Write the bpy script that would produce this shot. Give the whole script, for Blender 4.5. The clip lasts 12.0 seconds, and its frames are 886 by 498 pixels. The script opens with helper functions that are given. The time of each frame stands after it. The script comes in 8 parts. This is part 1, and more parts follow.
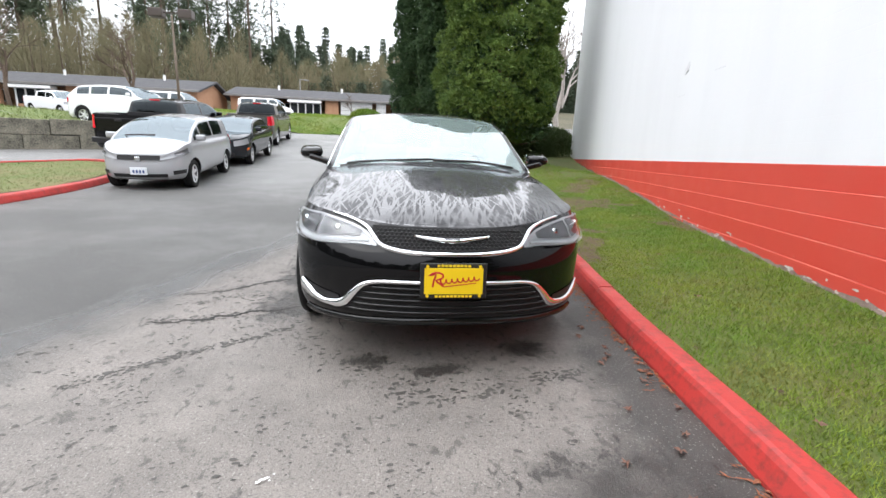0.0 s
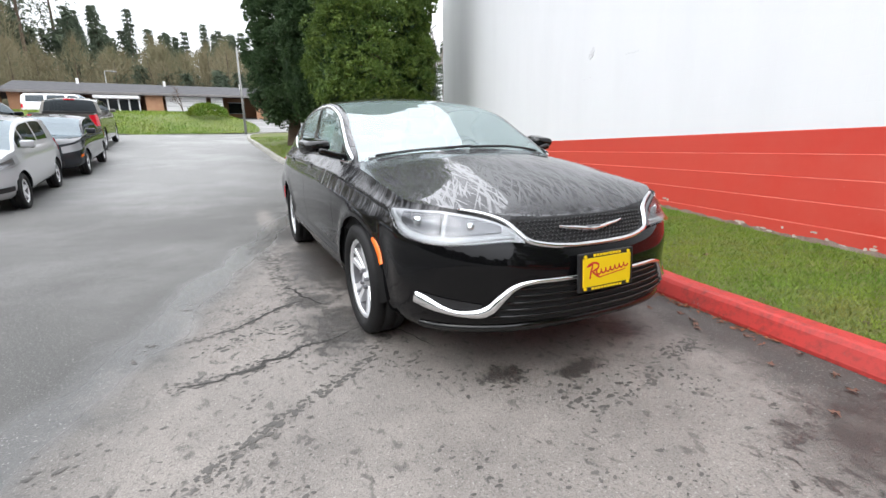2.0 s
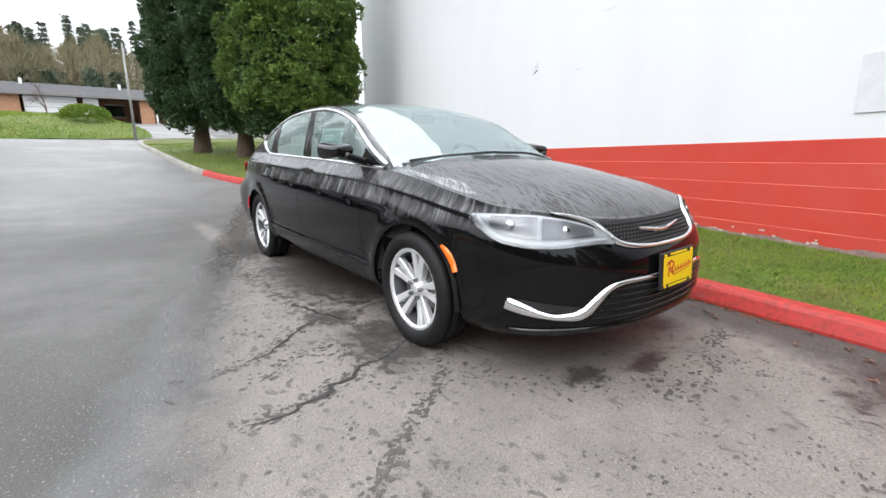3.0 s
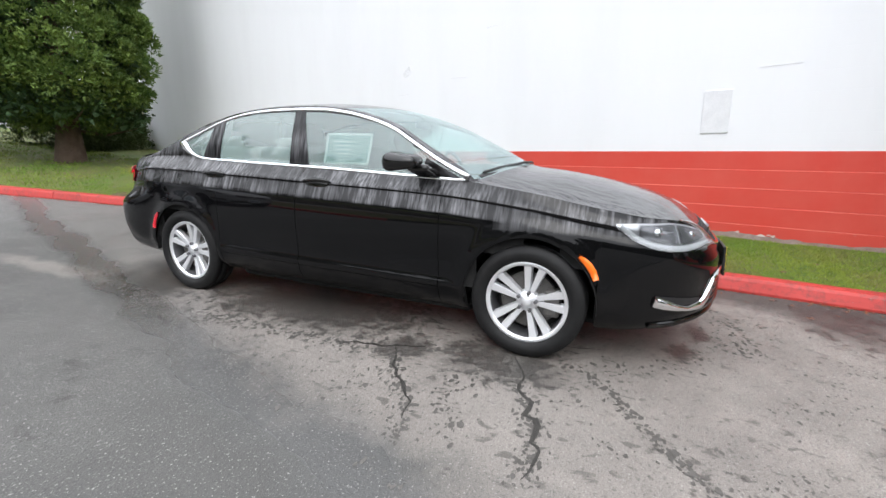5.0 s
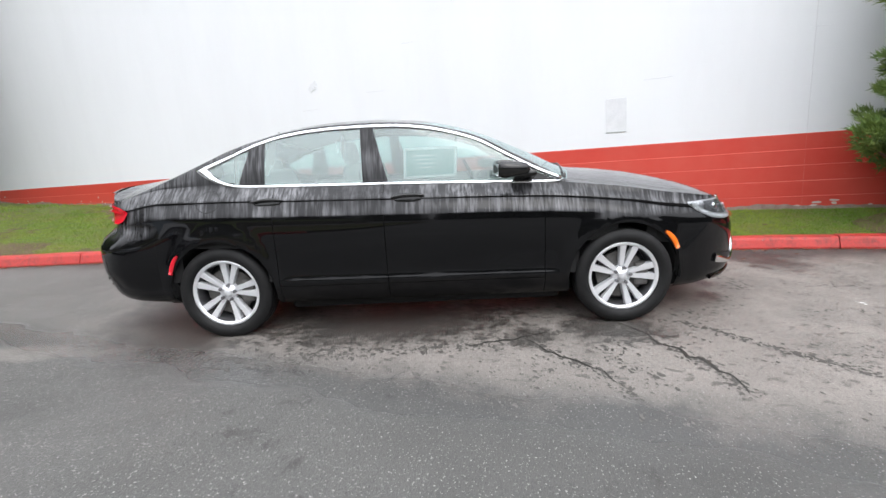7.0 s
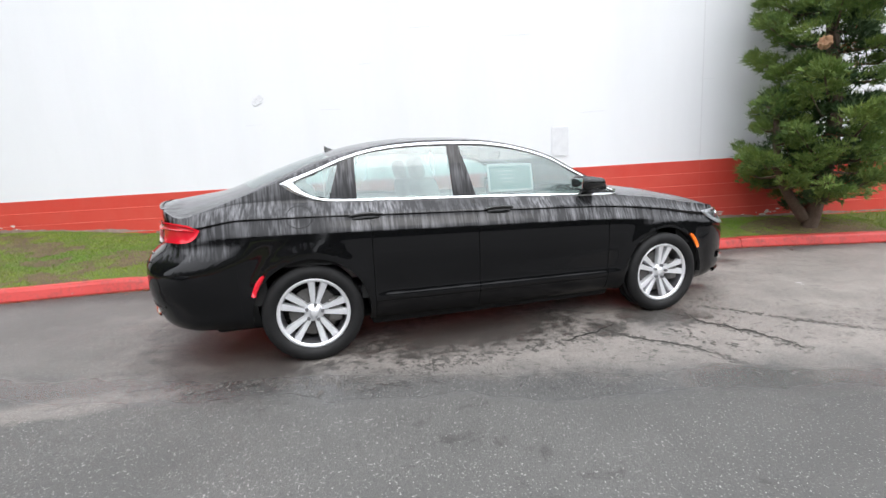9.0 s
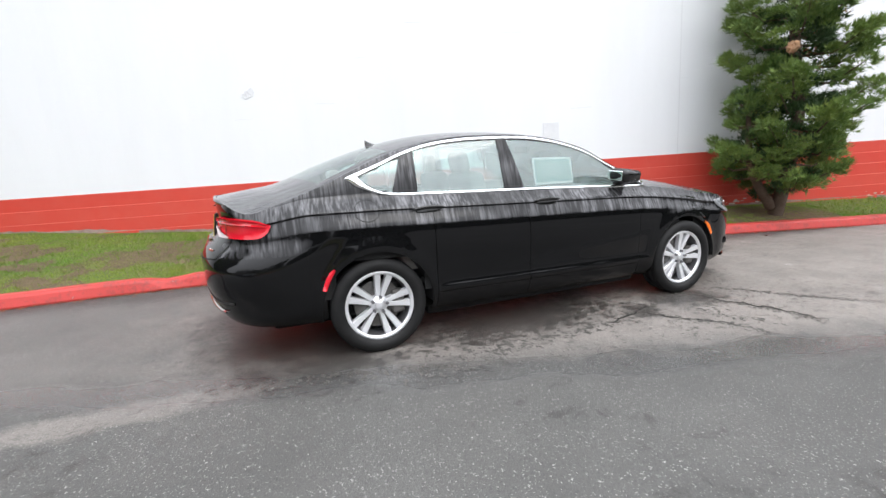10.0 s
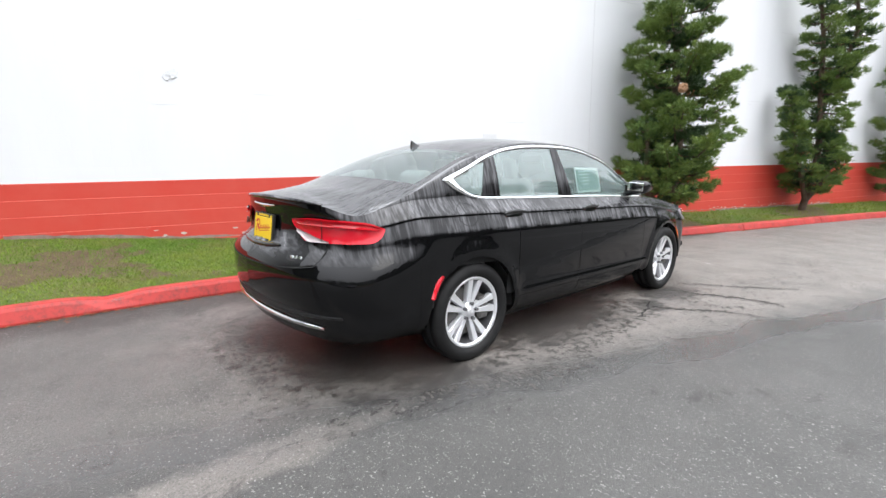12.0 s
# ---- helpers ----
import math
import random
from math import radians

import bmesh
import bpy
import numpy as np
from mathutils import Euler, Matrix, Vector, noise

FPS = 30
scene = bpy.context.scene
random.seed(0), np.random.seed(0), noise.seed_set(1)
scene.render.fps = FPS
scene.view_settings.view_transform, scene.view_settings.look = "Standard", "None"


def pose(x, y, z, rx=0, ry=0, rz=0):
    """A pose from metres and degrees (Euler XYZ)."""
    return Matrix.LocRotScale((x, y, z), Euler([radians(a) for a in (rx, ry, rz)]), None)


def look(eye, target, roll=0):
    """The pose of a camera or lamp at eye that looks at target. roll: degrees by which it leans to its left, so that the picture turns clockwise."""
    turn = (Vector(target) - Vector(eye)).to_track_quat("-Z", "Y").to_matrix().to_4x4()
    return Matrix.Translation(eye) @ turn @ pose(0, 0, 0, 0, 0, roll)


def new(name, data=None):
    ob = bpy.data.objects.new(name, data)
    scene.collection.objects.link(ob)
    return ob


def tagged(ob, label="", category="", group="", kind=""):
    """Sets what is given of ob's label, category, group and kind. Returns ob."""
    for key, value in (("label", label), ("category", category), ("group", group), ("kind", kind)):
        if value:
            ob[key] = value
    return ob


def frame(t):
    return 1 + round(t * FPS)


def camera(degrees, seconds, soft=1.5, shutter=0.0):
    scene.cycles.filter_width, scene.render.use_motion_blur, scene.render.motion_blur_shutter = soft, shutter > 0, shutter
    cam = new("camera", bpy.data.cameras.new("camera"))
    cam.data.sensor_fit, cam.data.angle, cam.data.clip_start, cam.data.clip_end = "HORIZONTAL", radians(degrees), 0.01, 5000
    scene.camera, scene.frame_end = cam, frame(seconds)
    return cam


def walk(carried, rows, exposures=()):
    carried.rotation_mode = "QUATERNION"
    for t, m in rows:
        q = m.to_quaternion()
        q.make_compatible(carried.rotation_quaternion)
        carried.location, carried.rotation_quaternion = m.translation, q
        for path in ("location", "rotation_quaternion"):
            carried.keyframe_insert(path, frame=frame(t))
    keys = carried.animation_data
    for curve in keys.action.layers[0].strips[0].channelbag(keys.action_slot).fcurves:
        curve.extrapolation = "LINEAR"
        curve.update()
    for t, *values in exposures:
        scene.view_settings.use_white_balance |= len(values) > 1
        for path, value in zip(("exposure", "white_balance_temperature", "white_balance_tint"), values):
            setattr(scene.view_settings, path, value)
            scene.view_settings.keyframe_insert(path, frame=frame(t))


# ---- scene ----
cam = camera(89.6, 12.0)
PATH = [
    (0, (-0.324, -4.495, 1.173), (-0.08, -2.562, 0.722), 2.3),
    (0.5, (-0.557, -4.361, 1.164), (-0.21, -2.457, 0.658), 0.5),
    (1, (-0.886, -4.258, 1.17), (-0.325, -2.392, 0.721), -0.8),
    (1.5, (-1.224, -4.11, 1.159), (-0.544, -2.276, 0.742), -0.9),
    (2, (-1.538, -3.856, 1.118), (-0.694, -2.107, 0.639), -0.8),
    (2.5, (-1.886, -3.631, 1.106), (-0.812, -2.001, 0.669), -0.3),
    (3, (-2.217, -3.367, 1.094), (-1.017, -1.829, 0.654), -0.1),
    (3.2, (-2.327, -3.218, 1.1), (-1.053, -1.735, 0.679), -1.0),
    (4.8, (-3.155, -2.047, 1.191), (-1.418, -1.179, 0.711), 0.6),
    (5, (-3.243, -1.905, 1.166), (-1.46, -1.115, 0.72), 1.0),
    (5.5, (-3.481, -1.533, 1.197), (-1.623, -0.948, 0.743), -0.2),
    (6, (-3.607, -1.145, 1.111), (-1.693, -0.727, 0.711), -1.2),
    (6.5, (-3.716, -0.714, 1.205), (-1.782, -0.48, 0.751), -3.7),
    (7, (-3.826, -0.268, 1.189), (-1.87, -0.196, 0.776), -3.1),
    (7.5, (-3.807, 0.151, 1.22), (-1.864, 0.1, 0.749), -3.3),
    (7.7, (-3.828, 0.313, 1.224), (-1.883, 0.186, 0.775), -2.8),
    (9.3, (-3.831, 1.507, 1.207), (-1.963, 0.904, 0.824), -3.2),
    (9.5, (-3.839, 1.652, 1.241), (-1.991, 1.012, 0.821), -3.8),
    (10, (-3.705, 2.009, 1.232), (-1.876, 1.293, 0.858), -2.7),
    (10.5, (-3.518, 2.346, 1.257), (-1.745, 1.494, 0.895), -2.2),
    (11, (-3.366, 2.715, 1.266), (-1.69, 1.678, 0.924), -3.3),
    (11.5, (-3.13, 3.008, 1.235), (-1.538, 1.846, 0.896), -1.3),
    (12, (-2.865, 3.312, 1.24), (-1.366, 2.036, 0.883), 0.1),
]
walk(cam, [(t, look(eye, target, roll)) for t, eye, target, roll in PATH], exposures=[(0.0, 0.04), (3.0, 0.0), (6.0, 0.0), (8.5, 0.02), (12.0, 0.11)])

# ---- sky and sun: a bright overcast day ----
world = bpy.data.worlds.new("overcast_sky")
scene.world = world
world.use_nodes = True
wn, wl = world.node_tree.nodes, world.node_tree.links
wn.clear()
sky = wn.new("ShaderNodeTexSky")
sky.sky_type, sky.sun_disc = "NISHITA", False
sky.sun_elevation, sky.sun_rotation = radians(48), radians(250)
sky.air_density, sky.dust_density = 1.0, 4.0
grey = wn.new("ShaderNodeHueSaturation")
grey.inputs["Saturation"].default_value = 0.12
cloud = wn.new("ShaderNodeMix")
cloud.data_type = "RGBA"
cloud.inputs["Factor"].default_value = 0.8
cloud.inputs["B"].default_value = (21.4, 22.0, 23.5, 1)
back = wn.new("ShaderNodeBackground")
back.inputs["Strength"].default_value = 0.15
wout = wn.new("ShaderNodeOutputWorld")
# an overcast vault: three times brighter overhead than at the horizon
vault = wn.new("ShaderNodeTexCoord")
split = wn.new("ShaderNodeSeparateXYZ")
lift = wn.new("ShaderNodeMapRange")
lift.inputs["From Min"].default_value, lift.inputs["From Max"].default_value = 0.0, 1.0
lift.inputs["To Min"].default_value, lift.inputs["To Max"].default_value = 0.48, 1.44
grade = wn.new("ShaderNodeVectorMath")
grade.operation = "SCALE"
wl.new(vault.outputs["Generated"], split.inputs[0])
wl.new(split.outputs["Z"], lift.inputs["Value"])
wl.new(lift.outputs[0], grade.inputs["Scale"])
wl.new(sky.outputs[0], grey.inputs["Color"])
wl.new(grey.outputs[0], cloud.inputs["A"])
wl.new(cloud.outputs["Result"], grade.inputs[0])
wl.new(grade.outputs[0], back.inputs["Color"])
wl.new(back.outputs[0], wout.inputs["Surface"])

sun_data = bpy.data.lights.new("sun", "SUN")
sun_data.energy, sun_data.angle, sun_data.color = 0.9, radians(40), (1.0, 0.97, 0.93)
sun = new("sun", sun_data)
sun.matrix_world = look((-9, -4, 14), (0, 0, 0))


# ---- materials ----
def material(name, colour, rough=0.6, metal=0.0, spec=0.5):
    m = bpy.data.materials.new(name)
    m.use_nodes = True
    b = m.node_tree.nodes["Principled BSDF"]
    b.inputs["Base Color"].default_value = (*colour, 1)
    b.inputs["Roughness"].default_value = rough
    b.inputs["Metallic"].default_value = metal
    b.inputs["Specular IOR Level"].default_value = spec
    return m


def tree_of(m):
    return m.node_tree.nodes, m.node_tree.links, m.node_tree.nodes["Principled BSDF"]


def coords(m, scale=(1, 1, 1), rot=(0, 0, 0), space="Object"):
    n, l, b = tree_of(m)
    c, mp = n.new("ShaderNodeTexCoord"), n.new("ShaderNodeMapping")
    mp.inputs["Scale"].default_value = scale
    mp.inputs["Rotation"].default_value = [radians(a) for a in rot]
    l.new(c.outputs[space], mp.inputs["Vector"])
    return mp.outputs[0]


def noise_of(m, vec, scale, detail=4.0, rough=0.55, distort=0.0):
    n, l, b = tree_of(m)
    t = n.new("ShaderNodeTexNoise")
    t.inputs["Scale"].default_value, t.inputs["Detail"].default_value = scale, detail
    t.inputs["Roughness"].default_value, t.inputs["Distortion"].default_value = rough, distort
    l.new(vec, t.inputs["Vector"])
    return t.outputs["Fac"]


def ramp_of(m, fac, stops):
    n, l, b = tree_of(m)
    r = n.new("ShaderNodeValToRGB")
    while len(r.color_ramp.elements) < len(stops):
        r.color_ramp.elements.new(0.5)
    for e, (p, c) in zip(r.color_ramp.elements, stops):
        e.position = p
        e.color = (c, c, c, 1) if isinstance(c, (int, float)) else (*c, 1)
    l.new(fac, r.inputs[0])
    return r.outputs[0]


def mix_of(m, fac, a, b2, blend="MIX"):
    n, l, b = tree_of(m)
    x = n.new("ShaderNodeMix")
    x.data_type, x.blend_type = "RGBA", blend
    for key, v in (("Factor", fac), ("A", a), ("B", b2)):
        if isinstance(v, (int, float)):
            x.inputs[key].default_value = v if key == "Factor" else (v, v, v, 1)
        elif isinstance(v, tuple):
            x.inputs[key].default_value = (*v, 1)
        else:
            l.new(v, x.inputs[key])
    return x.outputs["Result"]


def math_of(m, op, a, b2=0.0):
    n, l, b = tree_of(m)
    x = n.new("ShaderNodeMath")
    x.operation = op
    for i, v in enumerate((a, b2)):
        if isinstance(v, (int, float)):
            x.inputs[i].default_value = v
        else:
            l.new(v, x.inputs[i])
    return x.outputs[0]


def bump_of(m, height, strength=0.3, dist=0.01):
    n, l, b = tree_of(m)
    x = n.new("ShaderNodeBump")
    x.inputs["Distance"].default_value = dist
    if isinstance(strength, (int, float)):
        x.inputs["Strength"].default_value = strength
    else:
        l.new(strength, x.inputs["Strength"])
    l.new(height, x.inputs["Height"])
    l.new(x.outputs[0], b.inputs["Normal"])


def set_in(m, key, out):
    n, l, b = tree_of(m)
    l.new(out, b.inputs[key])


def xyz_of(m, vec):
    n, l, b = tree_of(m)
    x = n.new("ShaderNodeSeparateXYZ")
    l.new(vec, x.inputs[0])
    return x.outputs


def mottled(name, a, b2, scale, rough=0.8, bump=0.2, dist=0.01, spec=0.4):
    """A surface of two colours mixed at two scales, with relief."""
    m = material(name, a, rough, 0, spec)
    v = coords(m)
    big, fine = noise_of(m, v, scale), noise_of(m, v, scale * 9, 5)
    f = ramp_of(m, mix_of(m, 0.45, big, fine), [(0.36, 0.0), (0.64, 1.0)])
    set_in(m, "Base Color", mix_of(m, f, a, b2))
    bump_of(m, fine, bump, dist)
    return m


def asphalt_material():
    m = material("asphalt", (0.11, 0.105, 0.1), 0.75, 0, 0.4)
    n, l, b = tree_of(m)
    v = coords(m)
    p = xyz_of(m, v)
    grit = noise_of(m, v, 150, 3, 0.7)
    chips = noise_of(m, v, 62, 2, 0.6)
    specks = mix_of(m, 0.45, noise_of(m, v, 78, 2, 0.5), noise_of(m, v, 150, 2, 0.6))
    big = noise_of(m, v, 0.5, 4, 0.6)
    mid = noise_of(m, v, 2.4, 6, 0.68)

    def spot(cx, cy, rx, ry):
        """1 at a place, falling to 0 at the given reach."""
        mp, ln = n.new("ShaderNodeMapping"), n.new("ShaderNodeVectorMath")
        mp.vector_type = "POINT"
        mp.inputs["Location"].default_value = (-cx / rx, -cy / ry, 0)
        mp.inputs["Scale"].default_value = (1 / rx, 1 / ry, 0)
        ln.operation = "LENGTH"
        l.new(v, mp.inputs["Vector"]), l.new(mp.outputs[0], ln.inputs[0])
        return math_of(m, "MAXIMUM", math_of(m, "SUBTRACT", 1.0, ln.outputs["Value"]), 0.0)

    # the dry worn strip along the kerb ends at a ragged line that runs aslant under the car
    edge = math_of(m, "SUBTRACT", p[0], math_of(m, "SUBTRACT", math_of(m, "MULTIPLY", p[1], 0.30), 1.62))
    ribbon = math_of(m, "ADD", math_of(m, "SUBTRACT", edge, math_of(m, "MULTIPLY", p[1], 0.03)), math_of(m, "MULTIPLY", math_of(m, "SUBTRACT", noise_of(m, v, 1.3, 3, 0.5), 0.5), 0.5))
    edge = math_of(m, "ADD", edge, math_of(m, "MULTIPLY", math_of(m, "SUBTRACT", mid, 0.5), 1.1))
    dry = ramp_of(m, math_of(m, "ADD", math_of(m, "MULTIPLY", edge, 0.5), 0.5), [(0.44, 0.0), (0.63, 1.0)])
    rear = ramp_of(m, math_of(m, "ADD", math_of(m, "MULTIPLY", p[1], 0.1), math_of(m, "MULTIPLY", mid, 0.15)), [(0.26, 1.0), (0.39, 0.24)])
    dry = math_of(m, "MULTIPLY", dry, rear)
    # a pale scuffed streak runs on behind the car
    tail = math_of(m, "ADD", math_of(m, "MULTIPLY", spot(-1.06, 3.1, 0.22, 1.6), 0.9), math_of(m, "MULTIPLY", math_of(m, "SUBTRACT", mid, 0.5), 1.6))
    dry = math_of(m, "MAXIMUM", dry, ramp_of(m, tail, [(0.25, 0.0), (0.6, 0.75)]))
    lane = mix_of(m, ramp_of(m, big, [(0.35, 0.0), (0.68, 1.0)]), (0.064, 0.063, 0.059), (0.096, 0.094, 0.088))
    worn = mix_of(m, ramp_of(m, mid, [(0.35, 0.0), (0.68, 1.0)]), (0.235, 0.213, 0.192), (0.165, 0.15, 0.136))
    # lane paler up the road: grazing wet sheen put into its colour
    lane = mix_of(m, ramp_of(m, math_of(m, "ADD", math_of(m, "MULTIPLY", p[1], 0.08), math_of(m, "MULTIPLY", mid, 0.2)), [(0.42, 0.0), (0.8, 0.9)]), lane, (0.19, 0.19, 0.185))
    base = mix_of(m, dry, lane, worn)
    # darker unworn gutter along the kerb
    gut = math_of(m, "SUBTRACT", p[0], math_of(m, "ADD", math_of(m, "MULTIPLY", p[1], 0.117), 0.98))
    gut = ramp_of(m, math_of(m, "ADD", math_of(m, "ADD", gut, math_of(m, "MULTIPLY", math_of(m, "SUBTRACT", mid, 0.5), 0.6)), 0.5), [(0.38, 0.0), (0.7, 1.0)])
    base = mix_of(m, math_of(m, "MULTIPLY", gut, 0.88), base, (0.046, 0.043, 0.039))
    base = mix_of(m, math_of(m, "MULTIPLY", ramp_of(m, specks, [(0.585, 0.0), (0.65, 0.7)]), math_of(m, "SUBTRACT", 1.0, math_of(m, "MULTIPLY", math_of(m, "SUBTRACT", dry, gut), 0.3))), base, (0.4, 0.39, 0.37))
    base = mix_of(m, ramp_of(m, grit, [(0.32, 0.5), (0.52, 0.0)]), base, (0.03, 0.03, 0.03))
    base = mix_of(m, ramp_of(m, chips, [(0.32, 0.45), (0.44, 0.0)]), base, (0.04, 0.04, 0.04))
    # drips and damp blotches round the car, those beside it doubling as its shadow
    near = spot(-0.1, -0.2, 1.75, 3.6)
    small = noise_of(m, coords(m, (1.25, 0.8, 1)), 15, 5, 0.7, 0.5)
    large = noise_of(m, v, 6, 6, 0.75, 0.6)
    # spots along sill and tail mix dampness with the car's painted shade
    damp_shade_spots = [(-0.43, -2.2, 0.2, 0.12), (-0.05, -2.32, 0.26, 0.1), (0.5, -2.08, 0.24, 0.18), (-1.08, -0.7, 0.26, 0.3), (-0.8, 0.3, 0.6, 1.5), (-1.0, -1.3, 0.4, 0.6), (-0.75, 1.7, 0.9, 0.7), (-0.4, 1.95, 1.15, 1.0), (0.3, 2.1, 1.0, 0.8), (0.55, -3.3, 0.7, 0.5)]
    damp_shade = None
    for q in damp_shade_spots:
        s1 = spot(*q)
        damp_shade = s1 if damp_shade is None else math_of(m, "MAXIMUM", damp_shade, s1)
    damp_sum = math_of(m, "ADD", math_of(m, "ADD", math_of(m, "MULTIPLY", small, 0.6), math_of(m, "MULTIPLY", large, 0.4)), math_of(m, "ADD", math_of(m, "MULTIPLY", near, 0.09), math_of(m, "MULTIPLY", damp_shade, 0.2)))
    drips = ramp_of(m, damp_sum, [(0.61, 0.0), (0.66, 1.0)])
    damp_shade = ramp_of(m, math_of(m, "ADD", math_of(m, "MULTIPLY", damp_shade, 0.5), math_of(m, "MULTIPLY", large, 0.5)), [(0.38, 0.0), (0.6, 0.8)])
    gate = noise_of(m, v, 0.8, 2, 0.5)
    far = ramp_of(m, math_of(m, "ADD", math_of(m, "MULTIPLY", large, 0.75), math_of(m, "MULTIPLY", gate, 0.35)), [(0.63, 0.0), (0.69, 0.7)])
    blots = ramp_of(m, math_of(m, "ADD", noise_of(m, coords(m, (1.0, 0.6, 1)), 16, 3, 0.6, 0.4), math_of(m, "MULTIPLY", gate, 0.16)), [(0.67, 0.0), (0.73, 0.65)])
    blots = math_of(m, "MULTIPLY", blots, dry)
    wet = math_of(m, "MAXIMUM", math_of(m, "MAXIMUM", drips, damp_shade), math_of(m, "MAXIMUM", far, blots))
    base = mix_of(m, math_of(m, "MULTIPLY", wet, 0.84), base, (0.024, 0.022, 0.02))
    # smooth polished ribbon just beyond the worn strip, its sky sheen faintly tinted in
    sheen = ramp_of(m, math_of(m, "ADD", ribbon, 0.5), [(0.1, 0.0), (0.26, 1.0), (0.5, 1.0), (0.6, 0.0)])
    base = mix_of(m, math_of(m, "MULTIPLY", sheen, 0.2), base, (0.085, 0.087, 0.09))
    set_in(m, "Base Color", base)
    damp = math_of(m, "MAXIMUM", math_of(m, "MULTIPLY", wet, 0.45), math_of(m, "MAXIMUM", math_of(m, "MULTIPLY", sheen, 0.82), ramp_of(m, big, [(0.45, 0.0), (0.7, 0.55)])))
    set_in(m, "Roughness", ramp_of(m, damp, [(0.0, 0.6), (0.8, 0.24), (1.0, 0.11)]))
    bump_of(m, math_of(m, "ADD", math_of(m, "ADD", grit, chips), math_of(m, "MULTIPLY", specks, 1.2)), math_of(m, "SUBTRACT", 0.5, math_of(m, "MULTIPLY", sheen, 0.25)), 0.006)
    return m


def wall_white_material():
    m = material("white_wall_paint", (0.8, 0.8, 0.8), 0.6, 0, 0.35)
    v = coords(m)
    n, l, b = tree_of(m)
    brick = n.new("ShaderNodeTexBrick")
    sw = n.new("ShaderNodeCombineXYZ")
    p = xyz_of(m, v)
    l.new(p[1], sw.inputs[0]), l.new(p[2], sw.inputs[1])
    l.new(sw.outputs[0], brick.inputs["Vector"])
    brick.inputs["Scale"].default_value = 1.0
    brick.inputs["Brick Width"].default_value, brick.inputs["Row Height"].default_value = 0.4, 0.2
    brick.inputs["Mortar Size"].default_value, brick.inputs["Mortar Smooth"].default_value = 0.006, 0.9
    stain = ramp_of(m, noise_of(m, coords(m, (1, 1.2, 0.25)), 1.1, 5, 0.6), [(0.42, 0.0), (0.75, 1.0)])
    c = mix_of(m, math_of(m, "MULTIPLY", stain, 0.2), (0.755, 0.768, 0.79), (0.6, 0.61, 0.625))
    spots = ramp_of(m, noise_of(m, v, 3.2, 7, 0.7), [(0.7, 0.0), (0.74, 1.0)])
    c = mix_of(m, math_of(m, "MULTIPLY", spots, 0.3), c, (0.55, 0.55, 0.52))
    set_in(m, "Base Color", c)
    h = math_of(m, "ADD", math_of(m, "MULTIPLY", brick.outputs["Fac"], -0.5), math_of(m, "MULTIPLY", noise_of(m, v, 60, 3), 0.25))
    bump_of(m, h, 0.12, 0.006)
    return m


def red_paint(name, a, b2, low=0.0, grime=0.0):
    m = material(name, a, 0.5, 0, 0.4)
    v = coords(m)
    n, l, b = tree_of(m)
    info = n.new("ShaderNodeObjectInfo")
    f = ramp_of(m, noise_of(m, v, 3.0, 6, 0.65), [(0.35, 0.0), (0.7, 1.0)])
    c = mix_of(m, math_of(m, "ADD", math_of(m, "MULTIPLY", f, 0.5), math_of(m, "MULTIPLY", info.outputs["Random"], 0.25)), a, b2)
    chips = ramp_of(m, noise_of(m, v, 14, 6, 0.75), [(0.66, 0.0), (0.7, 1.0)])
    c = mix_of(m, math_of(m, "MULTIPLY", chips, low), c, (0.5, 0.42, 0.38))
    if grime:
        dirt = ramp_of(m, mix_of(m, 0.5, noise_of(m, v, 5, 7, 0.7), noise_of(m, v, 28, 4, 0.65)), [(0.48, 0.0), (0.66, grime)])
        c = mix_of(m, dirt, c, (0.085, 0.03, 0.026))
    set_in(m, "Base Color", c)
    set_in(m, "Roughness", ramp_of(m, f, [(0.0, 0.42), (1.0, 0.65)]))
    bump_of(m, noise_of(m, v, 90, 4, 0.6), 0.25, 0.003)
    return m


def grass_material():
    """Blades of lush, yellowed and mossy turf in wide drifts, each blade a little different."""
    m = material("grass_blades", (0.1, 0.2, 0.02), 0.65, 0, 0.3)
    n, l, b = tree_of(m)
    v = coords(m)
    drift = ramp_of(m, noise_of(m, v, 0.75, 4, 0.6), [(0.36, 0.0), (0.64, 1.0)])
    c = mix_of(m, drift, (0.092, 0.2, 0.015), (0.205, 0.26, 0.03))
    tuft = ramp_of(m, noise_of(m, v, 7, 4, 0.65), [(0.5, 0.0), (0.72, 0.7)])
    c = mix_of(m, tuft, c, (0.062, 0.14, 0.014))
    dry = ramp_of(m, noise_of(m, v, 2.3, 5, 0.7), [(0.5, 0.0), (0.7, 0.85)])
    c = mix_of(m, dry, c, (0.2, 0.17, 0.058))
    g = n.new("ShaderNodeNewGeometry")
    c = mix_of(m, math_of(m, "MULTIPLY", g.outputs["Random Per Island"], 0.35), c, (0.21, 0.27, 0.05))
    set_in(m, "Base Color", c)
    return m


